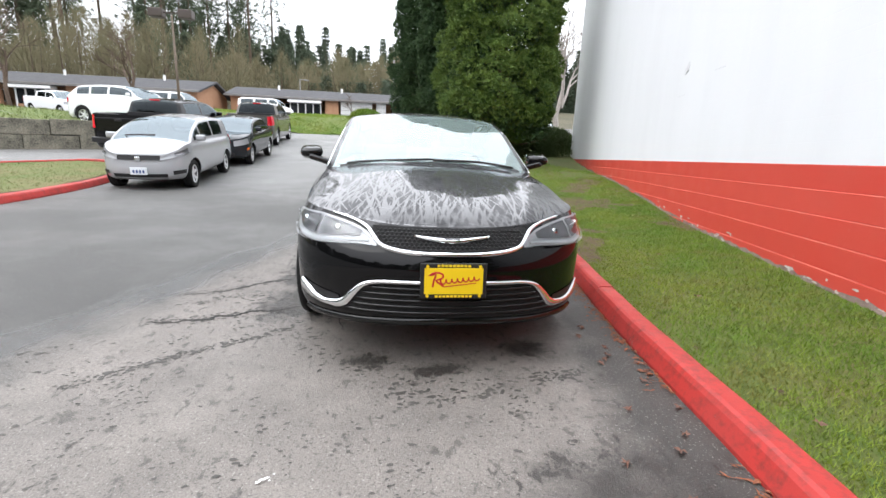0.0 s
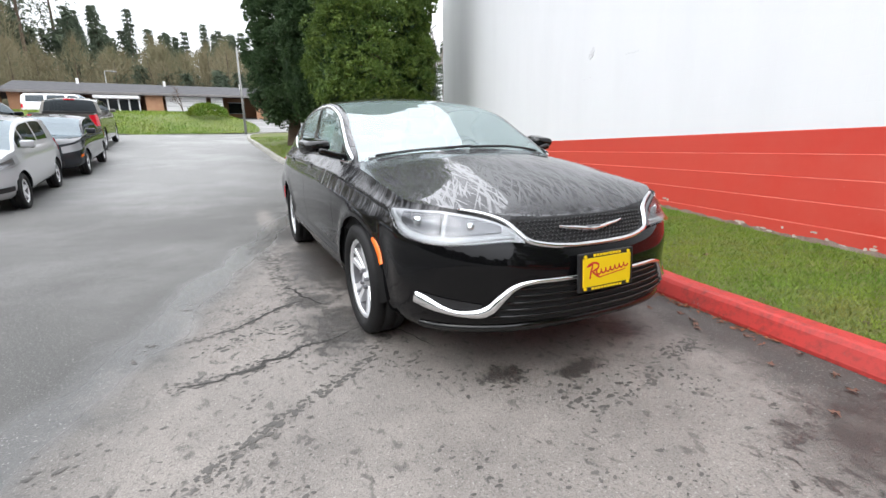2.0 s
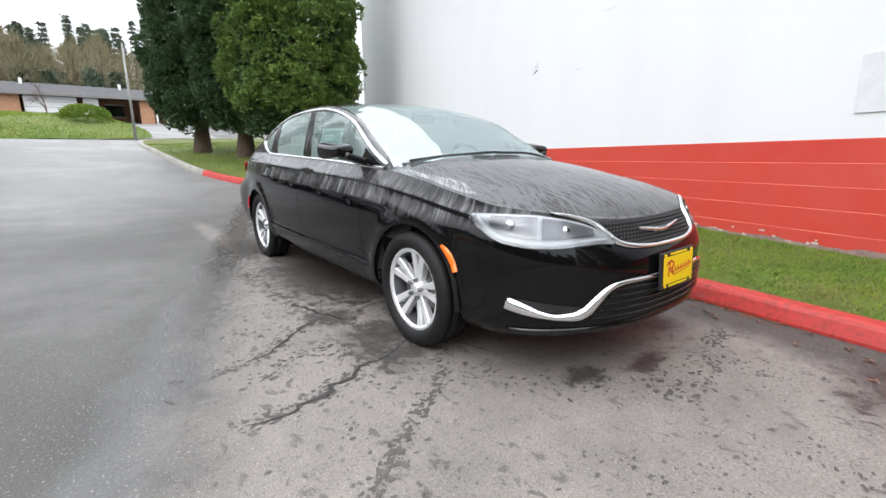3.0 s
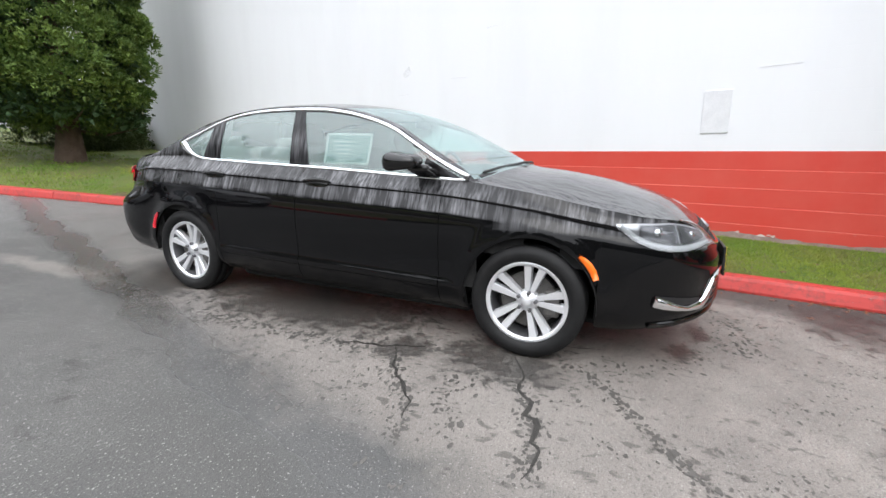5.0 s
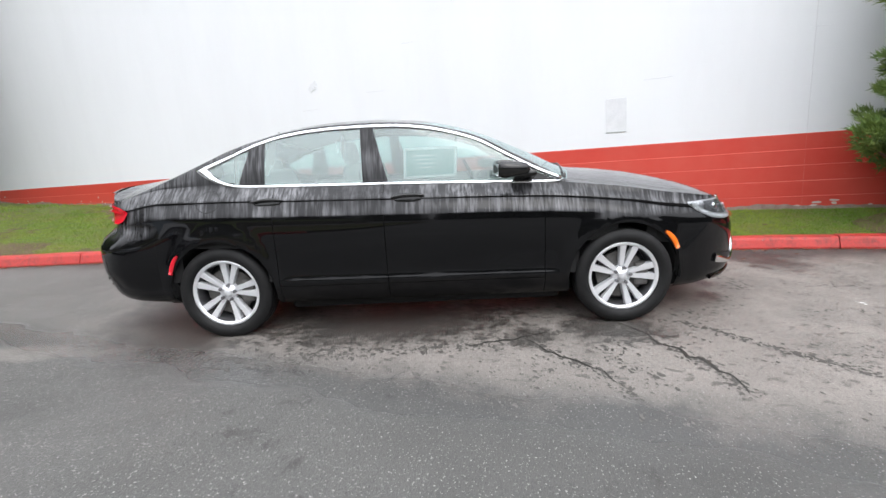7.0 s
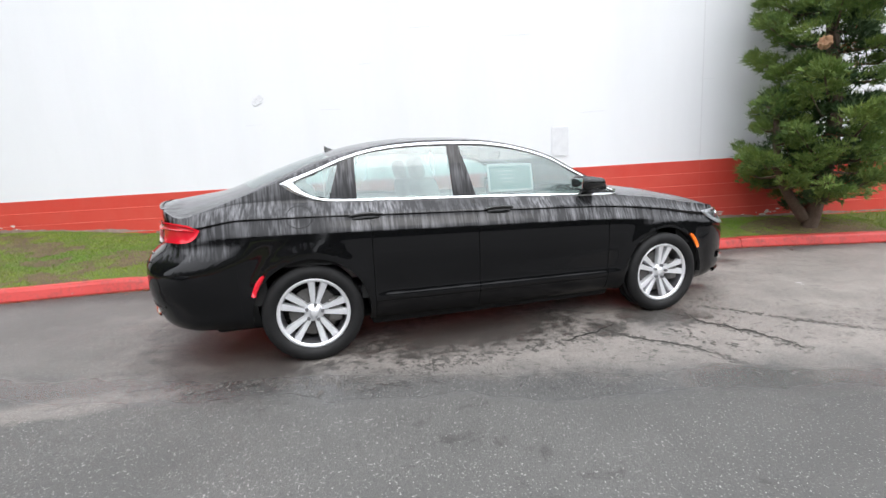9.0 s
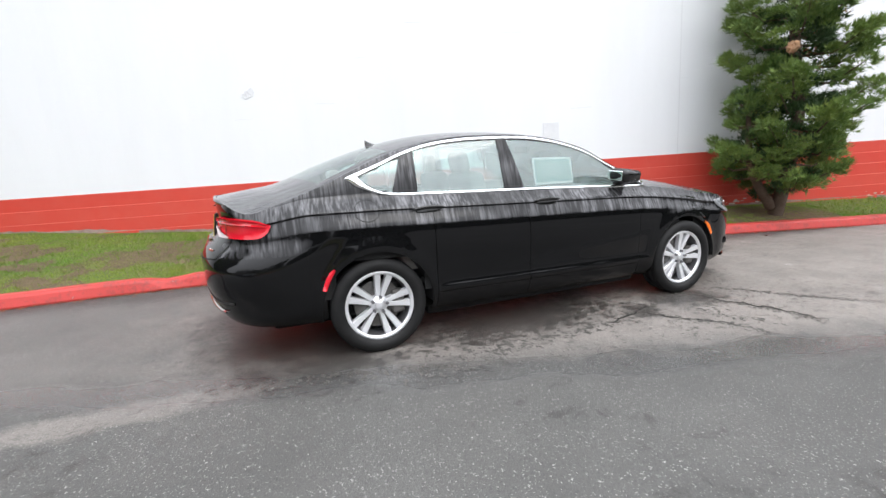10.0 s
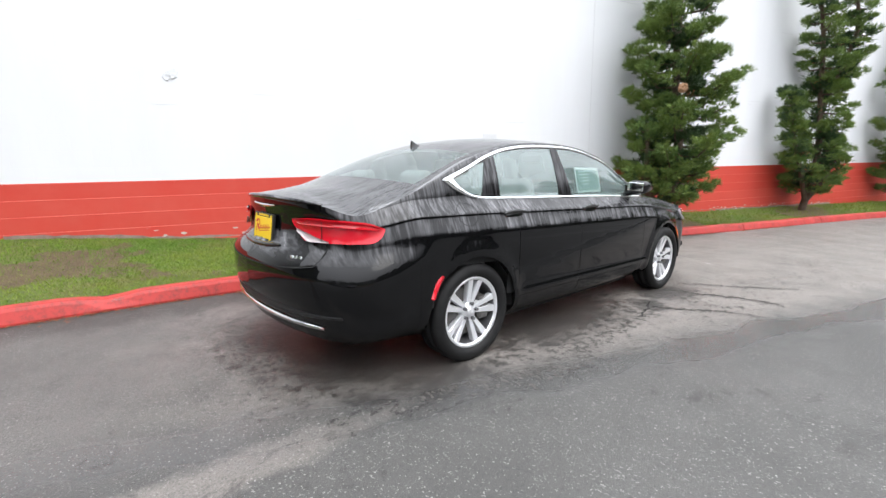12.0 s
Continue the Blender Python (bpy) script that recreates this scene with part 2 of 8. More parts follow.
def car_paint(name, colour, rough=0.12, streaks=0.0, metal=0.0):
    """Clear-coated paint; streaks: runs of dried and standing water that follow the fall of the panels, plus sky sheen
    painted pale on upward faces.
    """
    m = material(name, colour, rough, metal, 0.5)
    n, l, b = tree_of(m)
    b.inputs["Specular IOR Level"].default_value = 0.0
    b.inputs["Coat IOR"].default_value = 1.38
    b.inputs["Coat Weight"].default_value, b.inputs["Coat Roughness"].default_value = 1.0, 0.03
    if streaks:
        v = coords(m)
        p = xyz_of(m, v)
        # runs over the flanks: narrow along the car, long downwards
        side = mix_of(m, 0.42, noise_of(m, coords(m, (0.3, 1, 0.035)), 19, 3, 0.6, 0.1), noise_of(m, coords(m, (0.3, 1, 0.05)), 62, 2, 0.5))
        # runs over hood, roof and trunk: narrow across, long lengthwise, a little fanned out
        spread = math_of(m, "MAXIMUM", math_of(m, "SUBTRACT", 0.35, math_of(m, "MULTIPLY", p[1], 0.5)), 0.8)
        fan = n.new("ShaderNodeCombineXYZ")
        l.new(math_of(m, "DIVIDE", p[0], spread), fan.inputs[0])
        l.new(math_of(m, "MULTIPLY", p[1], 0.1), fan.inputs[1])
        # thin wandering rivulets that part and meet again
        wet = None
        for size, lean_in, cover in ((82, 0.0, 0.57), (64, 0.26, 0.58), (64, -0.22, 0.58), (27, 0.06, 0.6), (96, 0.5, 0.6), (90, -0.42, 0.6)):
            line = n.new("ShaderNodeCombineXYZ")
            l.new(math_of(m, "ADD", math_of(m, "DIVIDE", p[0], spread), math_of(m, "MULTIPLY", p[1], lean_in)), line.inputs[0])
            l.new(math_of(m, "MULTIPLY", p[1], 0.055), line.inputs[1])
            line.inputs[2].default_value = size * 0.37 + lean_in * 9
            r1 = ramp_of(m, noise_of(m, line.outputs[0], size, 1.5, 0.45, 0.25), [(cover, 0.0), (cover + 0.025, 1.0)])
            wet = r1 if wet is None else math_of(m, "MAXIMUM", wet, r1)
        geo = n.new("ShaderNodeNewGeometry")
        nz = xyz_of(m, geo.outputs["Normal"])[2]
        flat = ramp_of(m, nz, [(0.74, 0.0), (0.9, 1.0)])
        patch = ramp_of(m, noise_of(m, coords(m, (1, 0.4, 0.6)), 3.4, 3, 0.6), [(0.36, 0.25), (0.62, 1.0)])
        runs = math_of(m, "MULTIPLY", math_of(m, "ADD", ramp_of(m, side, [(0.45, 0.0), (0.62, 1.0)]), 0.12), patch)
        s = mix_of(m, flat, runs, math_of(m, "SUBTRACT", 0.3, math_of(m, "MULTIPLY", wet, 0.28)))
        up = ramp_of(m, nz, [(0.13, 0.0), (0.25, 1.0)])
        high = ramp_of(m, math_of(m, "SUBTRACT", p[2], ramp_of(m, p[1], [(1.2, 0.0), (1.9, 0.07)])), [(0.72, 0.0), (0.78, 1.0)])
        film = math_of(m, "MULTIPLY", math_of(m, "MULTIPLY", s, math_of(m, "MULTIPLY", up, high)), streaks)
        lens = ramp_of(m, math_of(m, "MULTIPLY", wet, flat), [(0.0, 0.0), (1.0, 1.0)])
        set_in(m, "Coat IOR", math_of(m, "ADD", math_of(m, "MULTIPLY", lens, 0.75), 1.35))
        drops = noise_of(m, v, 160, 2, 0.6)
        set_in(m, "Coat Roughness", ramp_of(m, film, [(0.0, 0.02), (1.0, 0.34)]))
        set_in(m, "Roughness", ramp_of(m, film, [(0.0, rough), (1.0, 0.5)]))
        bp = n.new("ShaderNodeBump")
        bp.inputs["Strength"].default_value, bp.inputs["Distance"].default_value = 0.22, 0.004
        l.new(math_of(m, "ADD", math_of(m, "MULTIPLY", film, 0.8), math_of(m, "MULTIPLY", math_of(m, "MULTIPLY", drops, film), 0.5)), bp.inputs["Height"])
        l.new(bp.outputs[0], b.inputs["Coat Normal"])
        # upward faces and rivulets paled: reflected sky put into the base colour
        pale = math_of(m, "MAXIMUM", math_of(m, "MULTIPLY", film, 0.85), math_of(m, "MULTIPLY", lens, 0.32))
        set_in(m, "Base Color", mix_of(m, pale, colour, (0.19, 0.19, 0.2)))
    return m


def glass_material(name, tint, gloss_rough=0.01, ior=2.0, mist=0.0, shine=(1.0, 1.0, 1.0)):
    m = bpy.data.materials.new(name)
    m.use_nodes = True
    n, l = m.node_tree.nodes, m.node_tree.links
    n.clear()
    tr, gl, fr, mx, out = (n.new("ShaderNode" + k) for k in ("BsdfTransparent", "BsdfGlossy", "Fresnel", "MixShader", "OutputMaterial"))
    tr.inputs[0].default_value = (*tint, 1)
    gl.inputs["Roughness"].default_value = gloss_rough
    fr.inputs["IOR"].default_value = ior
    gl.inputs["Color"].default_value = (*shine, 1)
    l.new(fr.outputs[0], mx.inputs[0]), l.new(tr.outputs[0], mx.inputs[1]), l.new(gl.outputs[0], mx.inputs[2]), l.new(mx.outputs[0], out.inputs[0])
    if mist:
        # drizzle on the outside: a pale scattering film in runs
        df, my, c, mp, nz, rp = (n.new("ShaderNode" + k) for k in ("BsdfDiffuse", "MixShader", "TexCoord", "Mapping", "TexNoise", "MapRange"))
        df.inputs[0].default_value = (0.6, 0.76, 0.74, 1)
        mp.inputs["Scale"].default_value = (0.4, 1, 0.06)
        nz.inputs["Scale"].default_value, nz.inputs["Detail"].default_value = 15, 3
        rp.inputs["From Min"].default_value, rp.inputs["From Max"].default_value = 0.35, 0.7
        rp.inputs["To Min"].default_value, rp.inputs["To Max"].default_value = mist * 0.88, mist * 1.16
        l.new(c.outputs["Object"], mp.inputs["Vector"]), l.new(mp.outputs[0], nz.inputs["Vector"]), l.new(nz.outputs["Fac"], rp.inputs["Value"])
        l.new(rp.outputs[0], my.inputs[0]), l.new(mx.outputs[0], my.inputs[1]), l.new(df.outputs[0], my.inputs[2]), l.new(my.outputs[0], out.inputs[0])
    return m


M = {}
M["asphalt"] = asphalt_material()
M["white_wall"] = wall_white_material()
M["red_block"] = red_paint("red_block_paint", (0.55, 0.05, 0.034), (0.6, 0.09, 0.062), 0.16)
M["mortar"] = mottled("pale_red_mortar", (0.6, 0.17, 0.125), (0.55, 0.055, 0.04), 2.2)
M["kerb_red"] = red_paint("red_kerb_paint", (0.45, 0.036, 0.03), (0.33, 0.04, 0.034), 0.6, 0.75)
M["concrete"] = mottled("weathered_concrete", (0.33, 0.32, 0.29), (0.2, 0.195, 0.17), 2.2)
M["foot"] = mottled("bare_wall_foot", (0.33, 0.26, 0.23), (0.2, 0.13, 0.11), 11, 0.9, 0.5)
M["flake"] = mottled("bare_flaked_paint", (0.62, 0.58, 0.53), (0.42, 0.34, 0.3), 9)
M["panel_grey"] = mottled("greyed_white_paint", (0.64, 0.65, 0.67), (0.72, 0.73, 0.75), 8)
M["old_concrete"] = mottled("mossy_old_concrete", (0.25, 0.23, 0.18), (0.05, 0.05, 0.04), 2.2, 0.9, 0.5)
M["nest"] = mottled("dead_brown_tuft", (0.42, 0.25, 0.14), (0.3, 0.17, 0.1), 14)
M["verge_turf"] = mottled("pale_verge_turf", (0.08, 0.115, 0.026), (0.15, 0.125, 0.055), 1.3, 0.9, 0.6, 0.03)
M["grass_bank"] = mottled("bright_bank_grass", (0.075, 0.115, 0.026), (0.13, 0.15, 0.045), 0.8, 0.9, 0.8, 0.05)
M["hill"] = mottled("hill_undergrowth", (0.06, 0.06, 0.035), (0.1, 0.085, 0.055), 0.2, 0.95, 0.5, 0.2)
M["bark_pale"] = mottled("pale_bark", (0.4, 0.36, 0.33), (0.3, 0.27, 0.25), 4, 0.9)
M["plate_blue"] = material("blue_plate_print", (0.06, 0.1, 0.25), 0.5)
M["dark_glass"] = glass_material("dark_car_glass", (0.16, 0.2, 0.2), 0.02, 1.75, 0, (0.75, 0.86, 0.92))
M["fascia"] = mottled("grey_fascia", (0.16, 0.15, 0.145), (0.22, 0.21, 0.2), 2)
M["soil"] = mottled("damp_brown_soil", (0.062, 0.041, 0.022), (0.12, 0.088, 0.046), 7, 0.9, 0.6, 0.02)
M["grass_base"] = mottled("mossy_turf", (0.06, 0.105, 0.014), (0.11, 0.1, 0.032), 1.4, 0.9, 0.8, 0.03)
M["grass"] = grass_material()
M["leaf_dry"] = mottled("dry_fallen_leaf", (0.11, 0.05, 0.035), (0.21, 0.12, 0.085), 5, 0.7, 0.2)
M["needles"] = mottled("rusty_needle_litter", (0.34, 0.11, 0.045), (0.2, 0.085, 0.05), 8, 0.8, 0.2)
M["crack"] = mottled("dirt_filled_crack", (0.018, 0.017, 0.015), (0.036, 0.033, 0.029), 14, 0.6, 0.5)
M["damp_spot"] = mottled("damp_asphalt_spot", (0.05, 0.047, 0.042), (0.1, 0.093, 0.085), 5, 0.6, 0.4)
M["bark"] = mottled("brown_bark", (0.075, 0.05, 0.035), (0.13, 0.095, 0.07), 6, 0.9, 0.8, 0.02)
M["bark_grey"] = mottled("grey_bark", (0.13, 0.11, 0.095), (0.2, 0.18, 0.16), 5, 0.9, 0.6, 0.02)
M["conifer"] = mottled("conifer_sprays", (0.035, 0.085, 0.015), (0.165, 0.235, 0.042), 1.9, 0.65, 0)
M["conifer_dark"] = mottled("dark_and_shaded_sprays", (0.02, 0.05, 0.018), (0.055, 0.1, 0.03), 1.9, 0.65, 0)
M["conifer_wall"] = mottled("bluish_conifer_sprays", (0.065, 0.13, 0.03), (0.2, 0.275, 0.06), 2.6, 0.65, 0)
# distance haze put into the colour: greyer and paler than the other firs
M["fir_mid"] = mottled("hazed_fir_needles", (0.055, 0.08, 0.05), (0.105, 0.135, 0.085), 0.3, 0.8, 0)
M["fir_far"] = mottled("far_fir_needles", (0.04, 0.062, 0.034), (0.09, 0.115, 0.064), 0.3, 0.8, 0)
M["twig_far"] = mottled("far_bare_twigs", (0.23, 0.195, 0.125), (0.165, 0.16, 0.085), 0.25, 0.9, 0)
M["hedge"] = mottled("dark_hedge_leaves", (0.04, 0.07, 0.02), (0.09, 0.12, 0.04), 3, 0.6, 0)
M["brick"] = mottled("tan_brick", (0.42, 0.24, 0.14), (0.36, 0.19, 0.11), 3, 0.85)
M["shingle"] = mottled("dark_shingles", (0.045, 0.045, 0.05), (0.075, 0.075, 0.078), 2.5, 0.9)
M["white_paint"] = material("white_painted_wood", (0.78, 0.78, 0.77), 0.5)
M["dark_pane"] = material("dark_window_pane", (0.02, 0.022, 0.025), 0.06)
M["steel_pole"] = mottled("galvanised_pole", (0.32, 0.32, 0.31), (0.22, 0.22, 0.21), 3, 0.5)
M["wood_pole"] = mottled("weathered_wooden_pole", (0.17, 0.13, 0.1), (0.11, 0.085, 0.065), 3)
M["brown_metal"] = material("brown_lamp_housing", (0.05, 0.035, 0.028), 0.45)

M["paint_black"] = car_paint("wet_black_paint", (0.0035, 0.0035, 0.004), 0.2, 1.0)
M["paint_silver"] = car_paint("silver_metallic_paint", (0.37, 0.375, 0.385), 0.38, 0, 0.12)
M["paint_charcoal"] = car_paint("charcoal_paint", (0.02, 0.022, 0.026), 0.25)
M["paint_grey"] = car_paint("grey_metallic_paint", (0.12, 0.115, 0.105), 0.3, 0, 0.4)
M["paint_white"] = car_paint("white_paint", (0.75, 0.76, 0.77), 0.3)
M["paint_solid_black"] = car_paint("plain_black_paint", (0.006, 0.006, 0.007), 0.2)
M["gloss_black"] = material("gloss_black_trim", (0.006, 0.006, 0.006), 0.12)
M["black_plastic"] = mottled("black_plastic", (0.012, 0.012, 0.013), (0.02, 0.02, 0.021), 30, 0.5, 0.1, 0.002)
M["liner"] = material("dark_underbody", (0.008, 0.008, 0.008), 0.9)
M["chrome"] = material("bright_chrome", (0.86, 0.87, 0.88), 0.07, 1.0)
M["alloy"] = material("silver_alloy", (0.8, 0.81, 0.83), 0.28, 0.55)
M["alloy_dark"] = material("dark_and_shaded_alloy", (0.2, 0.2, 0.21), 0.45, 0.8)
M["disc"] = mottled("brake_disc_steel", (0.1, 0.097, 0.095), (0.06, 0.055, 0.05), 12, 0.5)
M["rubber"] = mottled("tyre_rubber", (0.007, 0.007, 0.0075), (0.013, 0.013, 0.013), 16, 0.62, 0.15, 0.003, 0.25)
M["glass"] = glass_material("tinted_glass", (0.55, 0.74, 0.71), 0.01, 1.9, 0.17)
M["glass_misted"] = glass_material("misted_glass", (0.52, 0.7, 0.67), 0.01, 2.0, 0.22)
M["privacy_glass"] = glass_material("privacy_glass", (0.03, 0.035, 0.035), 0.03, 1.4, 0, (0.75, 0.86, 0.92))
M["glass_hatch"] = glass_material("pale_windscreen_glass", (0.25, 0.3, 0.3), 0.02, 2.4, 0, (0.75, 0.86, 0.92))
M["glass_screen"] = glass_material("windscreen_glass", (0.7, 0.86, 0.84), 0.01, 3.0, 0.16, (0.9, 0.975, 1.0))
M["glass_back"] = glass_material("wet_rear_glass", (0.7, 0.86, 0.84), 0.02, 2.2, 0.08)
M["lens"] = glass_material("clear_lamp_lens", (0.9, 0.92, 0.93), 0.01, 1.5)
M["lens_red"] = material("red_lamp_lens", (0.6, 0.012, 0.026), 0.06)
M["lens_red_dark"] = material("deep_red_lamp_lens", (0.45, 0.008, 0.016), 0.06)
M["lens_orange"] = material("orange_marker_lens", (0.85, 0.16, 0.012), 0.15)
M["lens_white"] = material("white_reverse_lamp_lens", (0.55, 0.47, 0.47), 0.12)
M["lamp_bowl"] = material("lamp_reflector", (0.36, 0.365, 0.38), 0.3, 0.4)
M["lamp_bezel"] = material("grey_lamp_bezel", (0.17, 0.17, 0.18), 0.25, 0.5)
M["grille_grey"] = material("dark_grey_grille_wire", (0.035, 0.035, 0.037), 0.35)
M["led"] = material("white_light_pipe", (0.5, 0.515, 0.53), 0.3)
M["seat"] = mottled("pale_grey_upholstery", (0.42, 0.41, 0.39), (0.5, 0.49, 0.47), 8, 0.8, 0.2)
M["dash"] = mottled("dark_dashboard", (0.03, 0.03, 0.032), (0.045, 0.045, 0.045), 20, 0.7, 0.1)
M["headliner"] = mottled("pale_headliner", (0.6, 0.6, 0.58), (0.66, 0.65, 0.63), 12, 0.9, 0.1)
M["paper"] = material("white_paper", (0.78, 0.8, 0.8), 0.7)
M["plate_yellow"] = material("yellow_plate", (0.85, 0.6, 0.01), 0.4)
M["plate_red"] = material("red_print", (0.5, 0.02, 0.02), 0.45)
M["plate_white"] = material("white_plate", (0.72, 0.75, 0.78), 0.4)


# ---- small building helpers ----
def part(name, bm, mat, parent=None, label="", smooth=False, kind=""):
    """Link a bmesh as one mesh object under a thing or a part."""
    me = bpy.data.meshes.new(name)
    bm.to_mesh(me)
    bm.free()
    me.materials.append(mat)
    if smooth:
        me.polygons.foreach_set("use_smooth", [True] * len(me.polygons))
    ob = new(name, me)
    ob.parent = parent
    return tagged(ob, label, kind=kind)


def raw(name, verts, faces, mat, parent=None, label="", smooth=False, kind="", normals=None):
    """The same from plain lists of vertices and faces."""
    me = bpy.data.meshes.new(name)
    me.from_pydata([tuple(v) for v in verts], [], faces)
    me.materials.append(mat)
    if smooth:
        me.polygons.foreach_set("use_smooth", [True] * len(me.polygons))
    if normals is not None:
        me.normals_split_custom_set_from_vertices([tuple(v) for v in normals])
    me.update()
    ob = new(name, me)
    ob.parent = parent
    return tagged(ob, label, kind=kind)


def thing(name, label, category, group="", at=None, kind=""):
    ob = new(name)
    ob.empty_display_size = 0.2
    if at is not None:
        ob.matrix_world = at
    return tagged(ob, label, category, group, kind)


def box_bm(sx, sy, sz, m=None, bevel=0.0, seg=2):
    bm = bmesh.new()
    bmesh.ops.create_cube(bm, size=1, matrix=Matrix.Diagonal((sx, sy, sz, 1)))
    if bevel:
        bmesh.ops.bevel(bm, geom=bm.edges[:], offset=bevel, segments=seg, profile=0.5, affect="EDGES")
    if m is not None:
        bmesh.ops.transform(bm, matrix=m, verts=bm.verts)
    return bm


def tube_bm(r, depth, m=None, seg=24, r2=None, caps=True):
    bm = bmesh.new()
    bmesh.ops.create_cone(bm, cap_ends=caps, segments=seg, radius1=r, radius2=r if r2 is None else r2, depth=depth)
    if m is not None:
        bmesh.ops.transform(bm, matrix=m, verts=bm.verts)
    return bm


def add_bm(bm, other):
    """Join a second bmesh into the first."""
    vs = [bm.verts.new(v.co) for v in other.verts]
    other.verts.index_update()
    for f in other.faces:
        bm.faces.new([vs[v.index] for v in f.verts])
    other.free()
    return bm


def pchip(xs, ys):
    """A smooth curve through the given points that never overshoots them."""
    xs, ys = np.array(xs, float), np.array(ys, float)
    h, d = np.diff(xs), np.diff(ys) / np.diff(xs)
    m = np.zeros(len(xs))
    for i in range(1, len(xs) - 1):
        if d[i - 1] * d[i] > 0:
            w1, w2 = 2 * h[i] + h[i - 1], h[i] + 2 * h[i - 1]
            m[i] = (w1 + w2) / (w1 / d[i - 1] + w2 / d[i])
    m[0], m[-1] = d[0], d[-1]

    def f(x):
        x = min(max(float(x), xs[0]), xs[-1])
        i = min(int(np.searchsorted(xs, x, "right")) - 1, len(xs) - 2)
        t = (x - xs[i]) / h[i]
        a, b2 = ys[i], ys[i + 1]
        return float((1 + 2 * t) * (1 - t) ** 2 * a + t * (1 - t) ** 2 * h[i] * m[i] + t * t * (3 - 2 * t) * b2 + t * t * (t - 1) * h[i] * m[i + 1])
    return f


def sweep(points, width, depth, normals, closed=False):
    """A flat bar along a line: width across it, depth out of the surface whose normals are given. Vertices, faces."""
    verts, faces, n = [], [], len(points)
    for i in range(n):
        a = points[(i - 1) % n if closed else max(i - 1, 0)]
        b2 = points[(i + 1) % n if closed else min(i + 1, n - 1)]
        t = (Vector(b2) - Vector(a)).normalized()
        nn = Vector(normals[i]).normalized()
        side = t.cross(nn).normalized()
        w = width[i] if isinstance(width, (list, tuple)) else width
        p = Vector(points[i])
        verts += [p - side * w / 2, p - side * w * 0.36 + nn * depth, p + side * w * 0.36 + nn * depth, p + side * w / 2]
    for i in range(n if closed else n - 1):
        j = (i + 1) % n
        for k in range(3):
            faces.append((4 * i + k, 4 * i + k + 1, 4 * j + k + 1, 4 * j + k))
    if not closed:
        faces += [(0, 1, 2, 3), (4 * n - 1, 4 * n - 2, 4 * n - 3, 4 * n - 4)]
    return verts, faces


# ---- the lie of the land ----
def land(x, y):
    """Height of the paving: level round the car, climbing beyond it."""
    d = y - 6.0
    z = 0.08 * 0.5 * (d + math.sqrt(d * d + 3.0))
    return min(z, 6.0) - 0.008


KERB = [(-6.6, -26), (-4.0, -19.5), (-1.47, -12.9), (0.16, -6.9), (0.86, -4.5), (1.06, -3.4), (1.27, -1.6), (1.62, 0.6),
        (1.83, 2.3), (1.87, 4.0), (1.66, 5.9), (1.24, 7.4), (0.82, 8.5), (0.44, 9.7), (0.12, 11.8), (-0.02, 15), (-0.2, 18.6), (-0.28, 21), (-0.05, 23.4), (0.8, 24.8), (2.6, 25.5), (9, 25.9)]


def dense(points, step):
    """A smooth run of points with even spacing through the given ones."""
    pts = [Vector(p) for p in points]
    out = []
    for i in range(len(pts) - 1):
        a, b2, c, d = pts[max(i - 1, 0)], pts[i], pts[i + 1], pts[min(i + 2, len(pts) - 1)]
        k = max(int((c - b2).length / 0.05), 2)
        for j in range(k):
            t = j / k
            out.append(0.5 * ((2 * b2) + (c - a) * t + (2 * a - 5 * b2 + 4 * c - d) * t * t + (3 * b2 - a - 3 * c + d) * t ** 3))
    out.append(pts[-1])
    res, acc = [out[0]], 0.0
    for p, q in zip(out, out[1:]):
        acc += (q - p).length
        if acc >= step:
            res.append(q)
            acc = 0.0
    return res


def ground_sheet():
    xs = sorted(set(np.round(np.concatenate([np.arange(-30, 14.1, 1.0), [-900, -400, -200, -100, -60, -40, 20, 30, 50, 100, 200, 400, 900]]), 2)))
    ys = sorted(set(np.round(np.concatenate([np.arange(-24, 60.1, 1.0), [-900, -400, -200, -100, -60, -40, -30, 70, 90, 120, 200, 400, 900]]), 2)))
    verts = [(x, y, land(x, y)) for y in ys for x in xs]
    w = len(xs)
    faces = [(j * w + i, j * w + i + 1, (j + 1) * w + i + 1, (j + 1) * w + i) for j in range(len(ys) - 1) for i in range(w - 1)]
    ob = raw("ground", verts, faces, M["asphalt"], None, "worn grey asphalt with damp patches and cracks", True, "structure")
    return tagged(ob, category="ground")


ground = ground_sheet()


